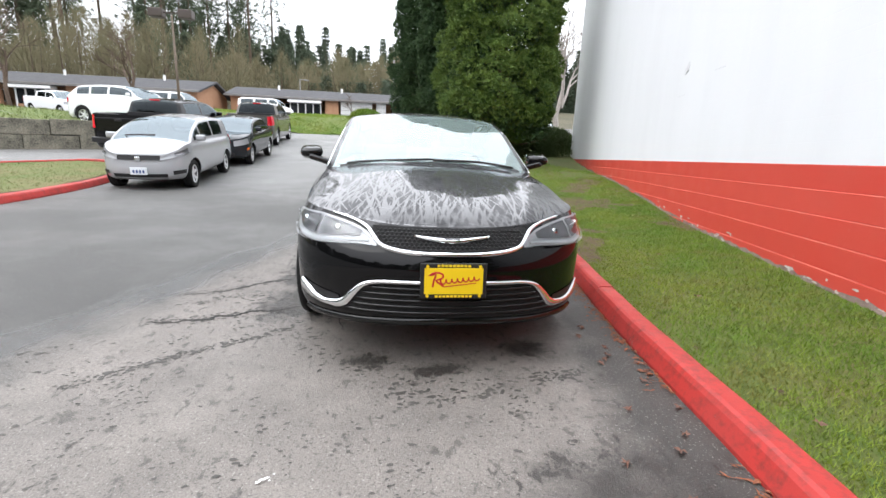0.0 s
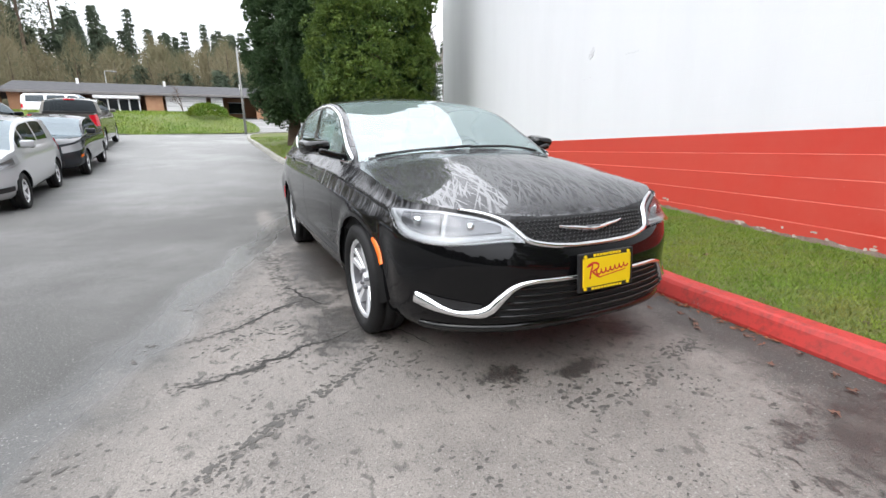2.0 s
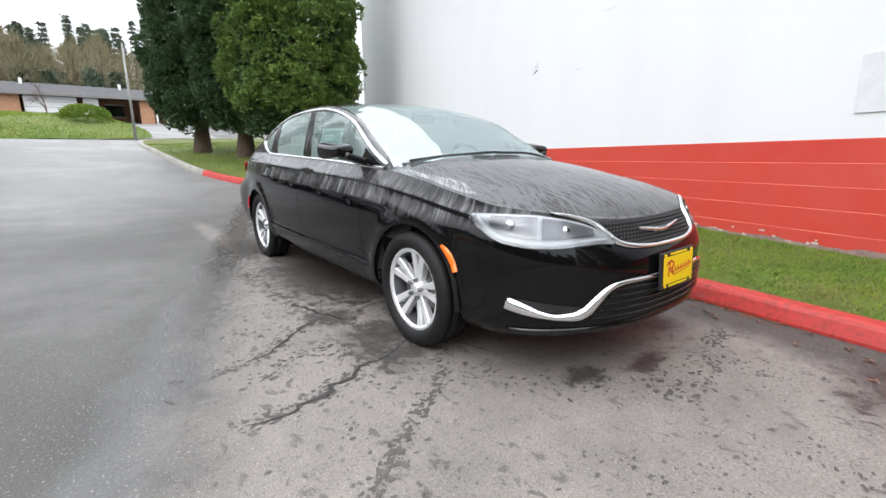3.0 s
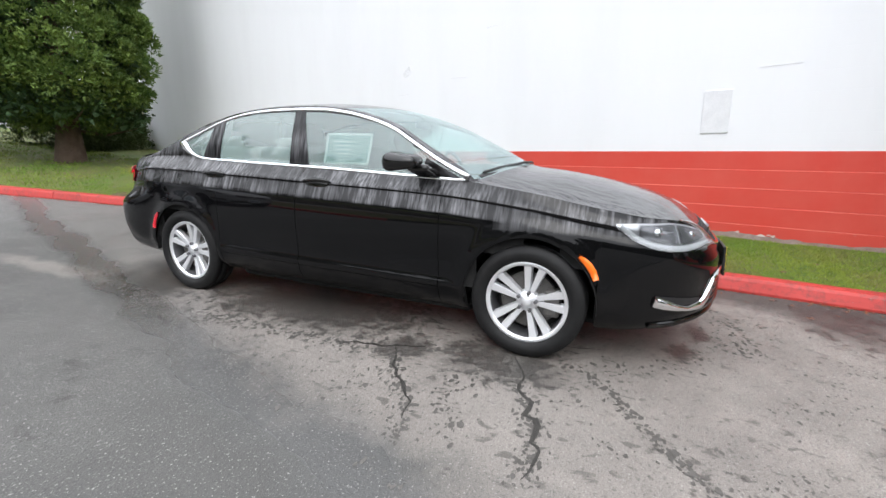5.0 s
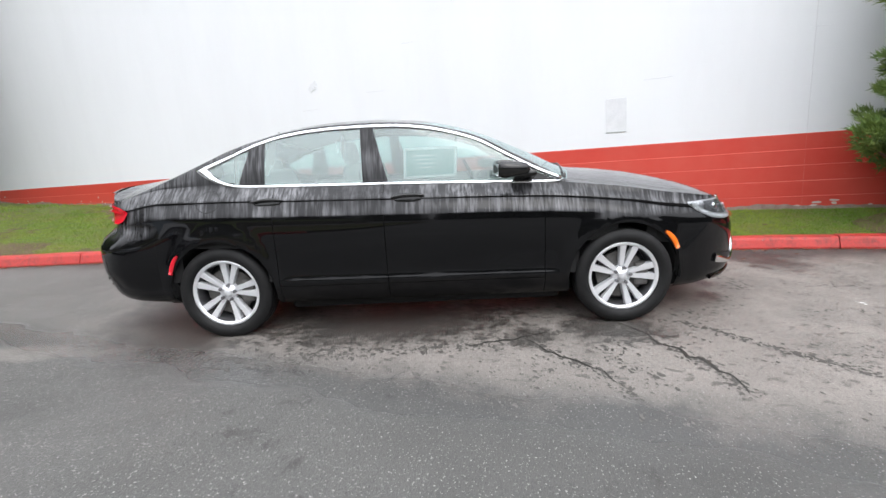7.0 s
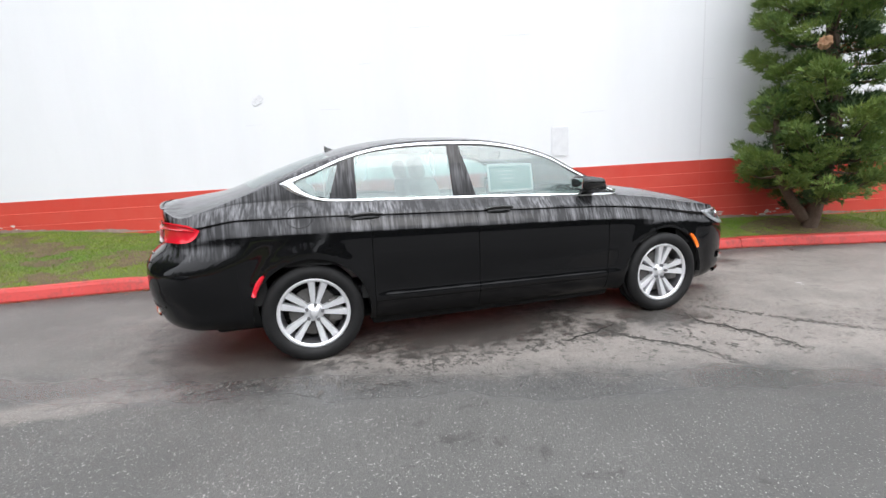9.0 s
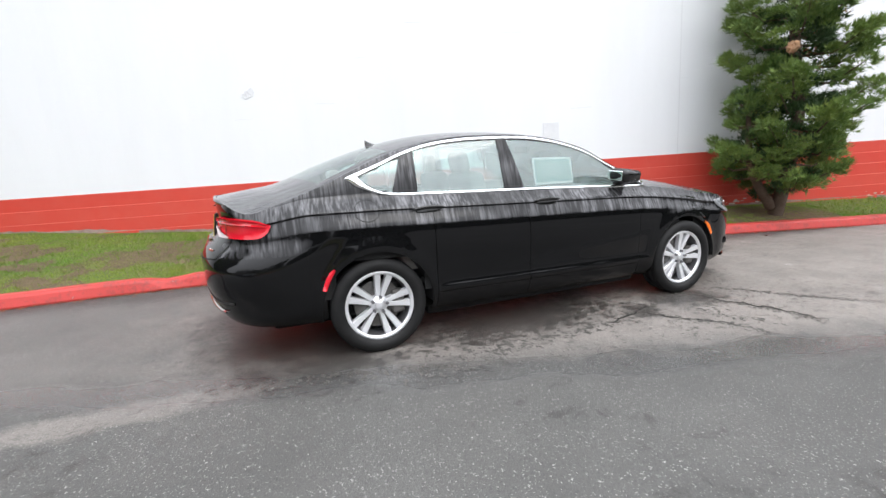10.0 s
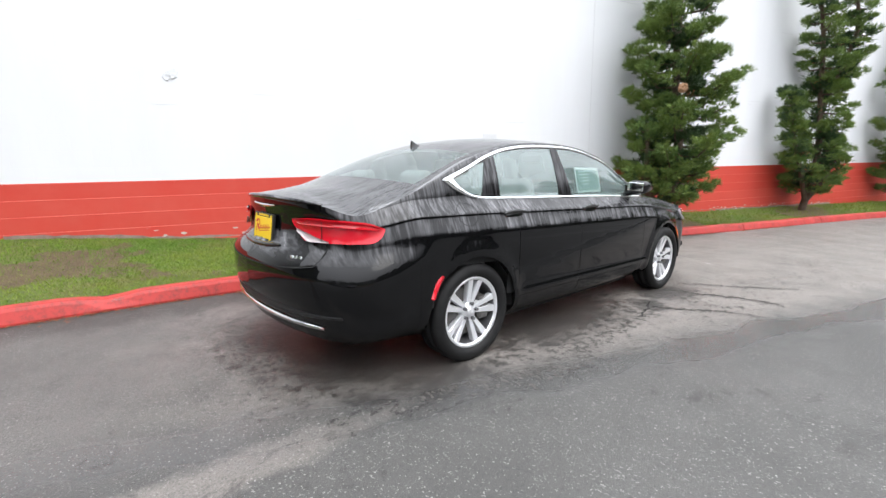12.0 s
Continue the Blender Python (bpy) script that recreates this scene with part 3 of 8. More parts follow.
def kerb_run(name, line, mat, label, width=0.15, height=0.132, step=0.25, piece=2.5, flip=1, dip=None):
    """A kerb of separate lengths with narrow joints and rounded edges; the road lies on its left-hand side when flip is 1."""
    owner = thing(name, label, "kerb", kind="structure")
    pts = dense(line, step)
    per = max(int(piece / step), 2)
    rng = random.Random(5)
    for k, i in enumerate(range(0, len(pts) - 2, per)):
        seg = pts[i:i + per + 1]
        if len(seg) < 2:
            continue
        verts, faces = [], []
        dz, dx = rng.uniform(-0.006, 0.006), rng.uniform(-0.006, 0.006)
        for j, p in enumerate(seg):
            a, b2 = seg[max(j - 1, 0)], seg[min(j + 1, len(seg) - 1)]
            t = (b2 - a).normalized()
            nrm = Vector((t.y, -t.x)) * flip
            q = p + t * (0.006 if j == 0 else -0.006 if j == len(seg) - 1 else 0)
            z0 = land(q.x, q.y)
            low = 0.0 if dip is None else dip[2] * math.exp(-((q.y - dip[0]) / dip[1]) ** 4)
            wob = 0.006 * noise.noise(Vector((q.x * 1.7, q.y * 1.7, 3.1)))
            for u, h in ((-0.025, -0.08), (-0.024, 0.02), (0.006, height - 0.03), (0.022, height - 0.008), (0.042, height), (width - 0.02, height + 0.002), (width, height - 0.02), (width, -0.08)):
                e = q + nrm * (u + dx + wob)
                verts.append((e.x, e.y, z0 + h + (dz + wob - low if h > 0.05 else 0)))
        for j in range(len(seg) - 1):
            for m2 in range(7):
                f = (8 * j + m2, 8 * j + m2 + 1, 8 * j + 9 + m2, 8 * j + 8 + m2)
                faces.append(f if flip > 0 else f[::-1])
        faces += [tuple(range(8)), tuple(range(8 * len(seg) - 8, 8 * len(seg)))[::-1]]
        raw("kerb_length", verts, faces, mat if not callable(mat) else mat(seg[0]), owner)
    return owner


kerb_right = kerb_run("kerb", KERB, lambda p: M["kerb_red"] if p.y < 9.3 else M["concrete"], "red painted concrete kerb along the lawn, chipped", step=0.1, dip=(3.12, 0.16, 0.035))

# ---- the long block wall beside the lawn ----
WALL_AT, WALL_TURN, WALL_SINK = Vector((2.15, -4.78, 0)), math.atan(0.276), 0.0195
wall_pose = Matrix.Translation(WALL_AT) @ Matrix.Rotation(-WALL_TURN, 4, "Z") @ Matrix.Rotation(-math.atan(WALL_SINK), 4, "X")
WALL_U0, WALL_U1, RED_TOP = -40.0, 20.0, 1.215


def on_wall(u, z=0.0, out=0.0):
    """A place on the wall's face: u metres along it, z above its own datum, out metres in front."""
    return wall_pose @ Vector((-out, u, z))


def build_wall():
    wall = raw("wall_east", *slab(0.0, 0.3, WALL_U0, WALL_U1, RED_TOP + 0.001, 8.2), M["white_wall"], None, "tall white painted block wall with faint stains", kind="structure")
    wall.matrix_world = wall_pose
    base = raw("wall_base", *slab(0.006, 0.3, WALL_U0, WALL_U1, -0.6, RED_TOP), M["mortar"], None, "red painted block plinth of the white wall", kind="structure")
    base.matrix_world = wall_pose
    return wall, base


def slab(x0, x1, y0, y1, z0, z1):
    v = [(x, y, z) for z in (z0, z1) for y in (y0, y1) for x in (x0, x1)]
    return v, [(0, 2, 3, 1), (4, 5, 7, 6), (0, 1, 5, 4), (2, 6, 7, 3), (0, 4, 6, 2), (1, 3, 7, 5)]


wall_east, wall_base = build_wall()


def wall_x(y):
    return WALL_AT.x + 0.276 * (y - WALL_AT.y)


# ---- lawn between kerb and wall ----
LAWN_AT_WALL = pchip([-24, -4.7, -2, 1.2, 3.4, 5.9, 9.3, 12.5, 16, 24], [0.26, 0.26, 0.22, 0.26, 0.38, 0.5, 0.58, 0.78, 1.07, 1.65])


def lawn_height(x, y, xk, xw):
    f = min(max((x - xk) / max(xw - xk, 0.2), 0), 1)
    a = land(x, y) + 0.105
    return a + (LAWN_AT_WALL(y) - a) * f ** 1.2 + 0.018 * noise.noise(Vector((x * 0.9, y * 0.9, 0))) + 0.008 * noise.noise(Vector((x * 4, y * 4, 7)))


KERB_D = dense(KERB, 0.2)


def kerb_x(y):
    return float(np.interp(y, [p.y for p in KERB_D if p.y < 24.2], [p.x for p in KERB_D if p.y < 24.2]))


def lawn_edges(y):
    a = kerb_x(y) + 0.12
    if y > 14.3:
        return a, 13.0
    return a, wall_x(y) + 0.05


def build_lawn():
    ys = np.concatenate([np.arange(-24, -6, 0.5), np.arange(-6, 8, 0.18), np.arange(8, 25.3, 0.4)])
    n = 22
    verts, faces = [], []
    for y in ys:
        a, b2 = lawn_edges(y)
        if y > 23.4:
            a += 0.75 * (y - 23.4) ** 2
        for i in range(n + 1):
            x = a + (b2 - a) * i / n
            verts.append((x, float(y), lawn_height(x, y, a, min(b2, a + 4))))
    for j in range(len(ys) - 1):
        for i in range(n):
            k = j * (n + 1) + i
            faces.append((k, k + 1, k + n + 2, k + n + 1))
    ob = raw("lawn", verts, faces, M["grass_base"], None, "patchy mossy green lawn beside the red kerb", True, "structure")
    return tagged(ob, category="lawn")


lawn = build_lawn()


# ---- cars: one way of shaping them, many tables ----
class Shape:
    """A car body in its own frame: x to its left, y to its rear, z up from the road, halfway between the axles.
    outline: half plan at the waist from nose to tail; shoulder: height and inset along it; top: height over the middle line; rail: roof edge."""

    def __init__(self, outline, shoulder, inset, top, rail, floor, spine, axles, arch, flank, nose, tail, wheel, tumble=0.3, crown=2.2, flare=0.0, sill=None, tail_reach=0.35):
        pts = dense(outline, 0.012)
        self.pts, self.rail0 = pts, rail[0][0]
        ln = [0.0]
        for a, b2 in zip(pts, pts[1:]):
            ln.append(ln[-1] + (b2 - a).length)
        self.length = ln[-1]
        self.px, self.py = (lambda s: float(np.interp(s, ln, [p.x for p in pts]))), (lambda s: float(np.interp(s, ln, [p.y for p in pts])))
        self.ln, self.ys = ln, [p.y for p in pts]
        k = [self.s_at(*c) for c in outline]
        self.zsh, self.esh = pchip(k, shoulder), pchip(k, inset)
        self.zc, self.zr, self.zb = pchip(*zip(*top)), pchip(*zip(*rail)), pchip(*zip(*floor))
        self.spine = pchip([self.s_of(y) if y is not None else (0.0 if i == 0 else self.length) for i, (y, _) in enumerate(spine)], [v for _, v in spine])
        self.flare = flare
        self.axles, self.arch, self.wheel, self.tumble, self.crown = axles, arch, wheel, tumble, crown
        self.sill, self.tail_reach = pchip(*zip(*sill)) if sill else None, tail_reach
        self.flank, self.nose, self.tail = pchip(*zip(*flank)), pchip(*zip(*nose)), pchip(*zip(*tail))

    def s_at(self, x, y):
        d = [(p.x - x) ** 2 + (p.y - y) ** 2 for p in self.pts]
        i = int(np.argmin(d))
        a, b2 = self.pts[max(i - 1, 0)], self.pts[min(i + 1, len(self.pts) - 1)]
        t = (Vector((x, y)) - a).dot(b2 - a) / (b2 - a).length_squared
        return self.ln[max(i - 1, 0)] + min(max(t, 0), 1) * (self.ln[min(i + 1, len(self.ln) - 1)] - self.ln[max(i - 1, 0)])

    def s_of(self, y):
        return float(np.interp(y, self.ys, self.ln))

    def normal(self, s):
        a, b2 = max(s - 0.02, 0), min(s + 0.02, self.length)
        t = Vector((self.px(b2) - self.px(a), self.py(b2) - self.py(a)))
        if s < 0.02:
            t = Vector((-1, 0))
        if s > self.length - 0.02:
            t = Vector((1, 0))
        t.normalize()
        return Vector((t.y, -t.x))

    def inset(self, s, f):
        """How far the skin lies inside the outline at the share f of its height."""
        wf = min(max(1 - (s - 0.35) / 0.75, 0), 1)
        wr = min(max(1 - (self.length - s - self.tail_reach) / 0.75, 0), 1)
        wf, wr = wf * wf * (3 - 2 * wf), wr * wr * (3 - 2 * wr)
        side = self.flank(f)
        if self.sill:
            # the doors' hollow above the sill dies out towards the wheels
            w = min(max((abs(self.py(s)) - 0.86) / 0.16, 0), 1)
            side += (self.sill(f) - side) * w * w * (3 - 2 * w)
        e = side * (1 - wf - wr) + self.nose(f) * wf + self.tail(f) * wr
        k = min(max((f - 0.8) / 0.2, 0), 1)
        return e + k * k * (self.esh(s) - self.flank(1) * (1 - wf - wr) - self.nose(1) * wf - self.tail(1) * wr)

    def skin(self, s, z, out=0.0):
        """The place on the skin at s along the outline and the height z, out metres proud of it."""
        zb, zs = self.zb(self.py(s)), self.zsh(s)
        f = min(max((z - zb) / (zs - zb), 0), 1)
        n = self.normal(s)
        e = self.inset(s, f) - out
        if self.flare:
            for ya in self.axles:
                d = math.hypot(self.py(s) - ya, z - self.wheel[1])
                e -= self.flare * math.exp(-((d - self.arch - 0.015) / 0.05) ** 2)
        return Vector((self.px(s) + n.x * e, self.py(s) + n.y * e, z))

    def skin_normal(self, s, z):
        d = 0.012
        a = self.skin(min(s + d, self.length), z) - self.skin(max(s - d, 0), z)
        b2 = self.skin(s, z + d) - self.skin(s, z - d)
        return a.cross(b2).normalized() * -1

    def column(self, s, fr, nb, rr):
        """One column of the half shell: up the flank (shares fr), up the window band (nb steps), over to the middle (shares rr)."""
        y = self.py(s)
        zb, zs = self.zb(y), self.zsh(s)
        col = [self.skin(s, zb + (zs - zb) * f) for f in fr]
        sh = col[-1]
        zr = max(zs, self.zr(sh.y)) if sh.y > self.rail0 else zs
        xr = min(sh.x + self.tumble * (zr - zs), -0.0)
        for i in range(1, nb + 1):
            f = i / nb
            bulge = 0.012 * math.sin(f * math.pi) * min((zr - zs) / 0.3, 1)
            col.append(Vector((sh.x + (xr - sh.x) * f - bulge, sh.y, zs + (zr - zs) * f)))
        ysp = self.spine(s)
        zc = max(self.zc(ysp), zr - 0.9)
        for r in rr[1:]:
            q = 1 - (1 - r) ** self.crown
            col.append(Vector((xr * (1 - r), sh.y + (ysp - sh.y) * (1 - (1 - r) ** 2), zr + (zc - zr) * q)))
        return col


def shell(shape, cuts, rows_f, nb, rr, step=0.03):
    """The grid of the half shell with a narrow gap at each cut. Returns columns' s, points, normals, and which columns open a gap."""
    g = 0.0022
    ss = set(np.linspace(0, shape.length, int(shape.length / step)).round(4))
    cut_s = [shape.s_of(c) for c in cuts]
    ss = {s for s in ss if all(abs(s - c) > 0.008 for c in cut_s)}
    for k, c in enumerate(cut_s):
        w = g if abs(cuts[k]) < 1.5 else g * 0.15
        ss |= {c - w, c + w}
    ss = sorted(ss)
    gap = {i for i in range(len(ss) - 1) if any(abs((ss[i] + ss[i + 1]) / 2 - c) < 1e-4 for c in cut_s)}
    grid = [shape.column(s, rows_f, nb, rr) for s in ss]
    A = np.array([[tuple(p) for p in c] for c in grid])
    du, dv = np.gradient(A, axis=0), np.gradient(A, axis=1)
    N = np.cross(dv, du)
    ln = np.linalg.norm(N, axis=2, keepdims=True)
    N = N / np.maximum(ln, 1e-9)
    N[:, -1, 0] = 0
    N /= np.maximum(np.linalg.norm(N, axis=2, keepdims=True), 1e-9)
    return ss, A, N, gap


def cells_to_part(name, A, N, cells, mat, parent, label="", both=True, side=-1):
    """A panel from the chosen cells of the half grid: on one side (side -1 or 1), or mirrored into one mesh (both)."""
    idx, verts, norms, faces = {}, [], [], []
    for sgn in ((-1, 1) if both else (side,)):
        for (i, j) in cells:
            q = []
            for a, b2 in ((i, j), (i + 1, j), (i + 1, j + 1), (i, j + 1)):
                p = A[a, b2]
                key = (a, b2, sgn if abs(p[0]) > 1e-4 else 0)
                if key not in idx:
                    idx[key] = len(verts)
                    verts.append((p[0] * -sgn, p[1], p[2]))
                    norms.append((N[a, b2][0] * -sgn, N[a, b2][1], N[a, b2][2]))
                q.append(idx[key])
            q = [v for k, v in enumerate(q) if v not in q[:k]]
            if len(q) > 2:
                faces.append(tuple(q) if sgn > 0 else tuple(q[::-1]))
    return raw(name, verts, faces, mat, parent, label, True, normals=norms)


def ring_bm(profile, seg):
    """A turned ring about the x axis from (x, radius) pairs."""
    bm = bmesh.new()
    rows = []
    for k in range(seg):
        a = 2 * math.pi * k / seg
        rows.append([bm.verts.new((x, r * math.sin(a), r * math.cos(a))) for x, r in profile])
    for k in range(seg):
        p, q = rows[k], rows[(k + 1) % seg]
        for j in range(len(profile) - 1):
            bm.faces.new((p[j], q[j], q[j + 1], p[j + 1]))
    return bm


def spoke_bm(a0, spread, r0, r1, w0, w1, x_in, x_out):
    """One tapered, slightly domed wheel spoke that leaves the hub at the angle a0 and ends spread radians further on."""
    bm = bmesh.new()
    prev = None
    c0 = Vector((0, r0 * math.sin(a0), r0 * math.cos(a0)))
    c1 = Vector((0, r1 * math.sin(a0 + spread), r1 * math.cos(a0 + spread)))
    along = (c1 - c0).normalized()
    t = Vector((0, along.z, -along.y))
    for k in range(5):
        f = k / 4
        c, w = c0.lerp(c1, f), w0 + (w1 - w0) * f
        face_x = x_in + (x_out - x_in) * f ** 1.4
        ring = [bm.verts.new(c + t * w * u + Vector((face_x + d, 0, 0))) for u, d in ((-0.6, 0.035), (-0.52, 0.004), (-0.44, -0.001), (0.44, -0.001), (0.52, 0.004), (0.6, 0.035))]
        if prev:
            for j in range(5):
                bm.faces.new((prev[j], prev[j + 1], ring[j + 1], ring[j]))
        prev = ring
    return bm


def wheel(parent, at, radius, width, rim_r, spokes=5, twin=True, detail=True, alloy="alloy"):
    """A wheel whose outer face looks to -x: tyre, rim, spokes, hub, nuts, disc."""
    w = new("wheel")
    w.parent = parent
    w.matrix_local = at
    h, r = width / 2, radius
    side = [(-h * 0.72, rim_r - 0.004), (-h * 0.9, rim_r + 0.008), (-h * 1.0, rim_r + (r - rim_r) * 0.45), (-h * 0.95, r - 0.03), (-h * 0.84, r - 0.008), (-h * 0.7, r),
            (-h * 0.38, r + 0.001), (-h * 0.36, r - 0.007), (-h * 0.3, r - 0.007), (-h * 0.28, r + 0.002)]
    prof = side + [(-x, rr) for x, rr in side[::-1]]
    part("tyre", ring_bm(prof, 64 if detail else 28), M["rubber"], w, smooth=True)
    rim = new("rim")
    rim.parent = w
    part("rim_barrel", ring_bm([(-h * 0.70, rim_r + 0.001), (-h * 0.78, rim_r - 0.004), (-h * 0.74, rim_r - 0.02), (-h * 0.64, rim_r - 0.026)], 64 if detail else 28), M[alloy], rim, smooth=True)
    # inside of the barrel in darker alloy, its shade put into the colour
    part("rim_well", ring_bm([(-h * 0.64, rim_r - 0.026), (h * 0.2, rim_r - 0.037), (h * 0.6, rim_r - 0.032)], 48 if detail else 28), M["alloy_dark"], rim, smooth=True)
    xf = -h * 0.62
    ends = []
    for k in range(spokes):
        a = 2 * math.pi * k / spokes - 0.19
        ends += [(a - 0.25, 0.05), (a + 0.25, -0.05)] if twin else [(a, 0.0)]
    for a, sp in ends:
        part("spoke", spoke_bm(a, sp, 0.045, rim_r - 0.01, 0.025 if twin else 0.07, 0.046 if twin else 0.06, xf + 0.018, xf - 0.004), M[alloy], rim)
    turn = Matrix.Rotation(math.pi / 2, 4, "Y")
    part("hub_cap", ring_bm([(xf + 0.0, 0.0), (xf + 0.001, 0.024), (xf + 0.006, 0.03), (xf + 0.014, 0.032), (xf + 0.014, 0.054), (xf + 0.022, 0.062), (xf + 0.06, 0.066)], 28), M[alloy], rim, smooth=True)
    if detail:
        for k in range(5):
            a = 2 * math.pi * k / 5 - 0.19
            part("wheel_nut", tube_bm(0.0115, 0.03, Matrix.Translation((xf + 0.008, 0.053 * math.sin(a), 0.053 * math.cos(a))) @ turn, 6), M["alloy_dark"], rim)
    part("brake_disc", ring_bm([(0.0, 0.05), (-0.012, 0.06), (-0.012, rim_r - 0.075), (0.014, rim_r - 0.075), (0.014, 0.03)], 32), M["disc"], w)
    if detail:
        cal = box_bm(0.09, 0.09, 0.16, Matrix.Translation((-0.005, -(rim_r - 0.1), 0.0)), 0.02)
        part("brake_caliper", cal, M["disc"], w)
    part("wheel_back", ring_bm([(0.05, 0.0), (0.05, rim_r - 0.03)], 24), M["liner"], w)
    return w


def arch_liner(parent, sgn, y, z, r, x0, x1):
    verts, faces = [], []
    n = 22
    for k in range(n + 1):
        a = radians(-4) + radians(188) * k / n
        for x in (x0, x1):
            verts.append((sgn * x, y + r * math.cos(a), max(z + r * math.sin(a), 0.2)))
    for k in range(n):
        faces.append((2 * k, 2 * k + 1, 2 * k + 3, 2 * k + 2))
    c = len(verts)
    verts.append((sgn * x1, y, z))
    faces += [(2 * k + 1, c, 2 * k + 3) for k in range(n)]
    return raw("wheel_arch_liner", verts, faces, M["liner"], parent)


def open_arches(shape, A, cells):
    """Leave out the cells inside the wheel arches and round the rest off on the arch's circle."""
    out = []
    for (i, j) in cells:
        c = (A[i, j] + A[i + 1, j] + A[i + 1, j + 1] + A[i, j + 1]) / 4
        if not any((c[1] - y) ** 2 + (c[2] - shape.wheel[1]) ** 2 < shape.arch ** 2 for y in shape.axles):
            out.append((i, j))
    keep = {(a, b2) for (i, j) in out for a in (i, i + 1) for b2 in (j, j + 1)}
    gone = {(a, b2) for (i, j) in set(cells) - set(out) for a in (i, i + 1) for b2 in (j, j + 1)}
    for (a, b2) in keep:
        p = A[a, b2]
        for y in shape.axles:
            dy, dz = p[1] - y, p[2] - shape.wheel[1]
            d = math.hypot(dy, dz)
            if 1e-6 < d < shape.arch or ((a, b2) in gone and d < shape.arch * 1.3):
                p[1], p[2] = y + dy / d * shape.arch, shape.wheel[1] + dz / d * shape.arch
    return out


def skin_patch(shape, name, s0, s1, low, high, out, mat, parent, side, n=24, rows=5, label="", rim=0.0):
    """A plate that lies on the skin between two heights, given as curves of the share 0..1 along it, with turned-down edges."""
    verts, faces, norms = [], [], []
    for i in range(n + 1):
        f = i / n
        s = s0 + (s1 - s0) * f
        a, b2 = low(f), high(f)
        for k in range(rows + 1):
            z = a + (b2 - a) * k / rows
            edge = i in (0, n) or k in (0, rows)
            p = shape.skin(s, z, out * (0.0 if edge and rim == 0 else 1.0) + (0.0 if not edge else rim))
            verts.append((p.x * -side, p.y, p.z))
    for i in range(n):
        for k in range(rows):
            q = i * (rows + 1) + k
            f4 = (q, q + rows + 1, q + rows + 2, q + 1)
            faces.append(f4[::-1] if side < 0 else f4)
    return raw(name, verts, faces, mat, parent, label, True)


def skin_bar(shape, name, path, width, depth, mat, parent, side, out=0.0, label=""):
    """A raised bar that follows the skin along (s, z) places."""
    pts, nor = [], []
    for s, z in path:
        p, n = shape.skin(s, z, out), shape.skin_normal(s, z)
        pts.append((p.x * -side, p.y, p.z))
        nor.append((n.x * -side, n.y, n.z))
    v, f = sweep(pts, width, depth, nor)
    return raw(name, v, f, mat, parent, label, True)


def full_bar(shape, name, path, width, depth, mat, parent, out=0.0, label=""):
    """A raised bar across the whole nose or tail: its half path, from the middle outwards, is mirrored into one mesh."""
    half = [(shape.skin(s, z, out), shape.skin_normal(s, z)) for s, z in path]
    wid = list(width) if isinstance(width, (list, tuple)) else [width] * len(path)
    pts = [(-p.x, p.y, p.z) for p, n in half[:0:-1]] + [tuple(p) for p, n in half]
    nor = [(-n.x, n.y, n.z) for p, n in half[:0:-1]] + [tuple(n) for p, n in half]
    k = len(half) - 1
    nor[k] = (0, nor[k][1], nor[k][2])
    v, f = sweep(pts, wid[:0:-1] + wid, depth, nor)
    return raw(name, v, f, mat, parent, label, True)


def tween(stops):
    return pchip(*zip(*stops))


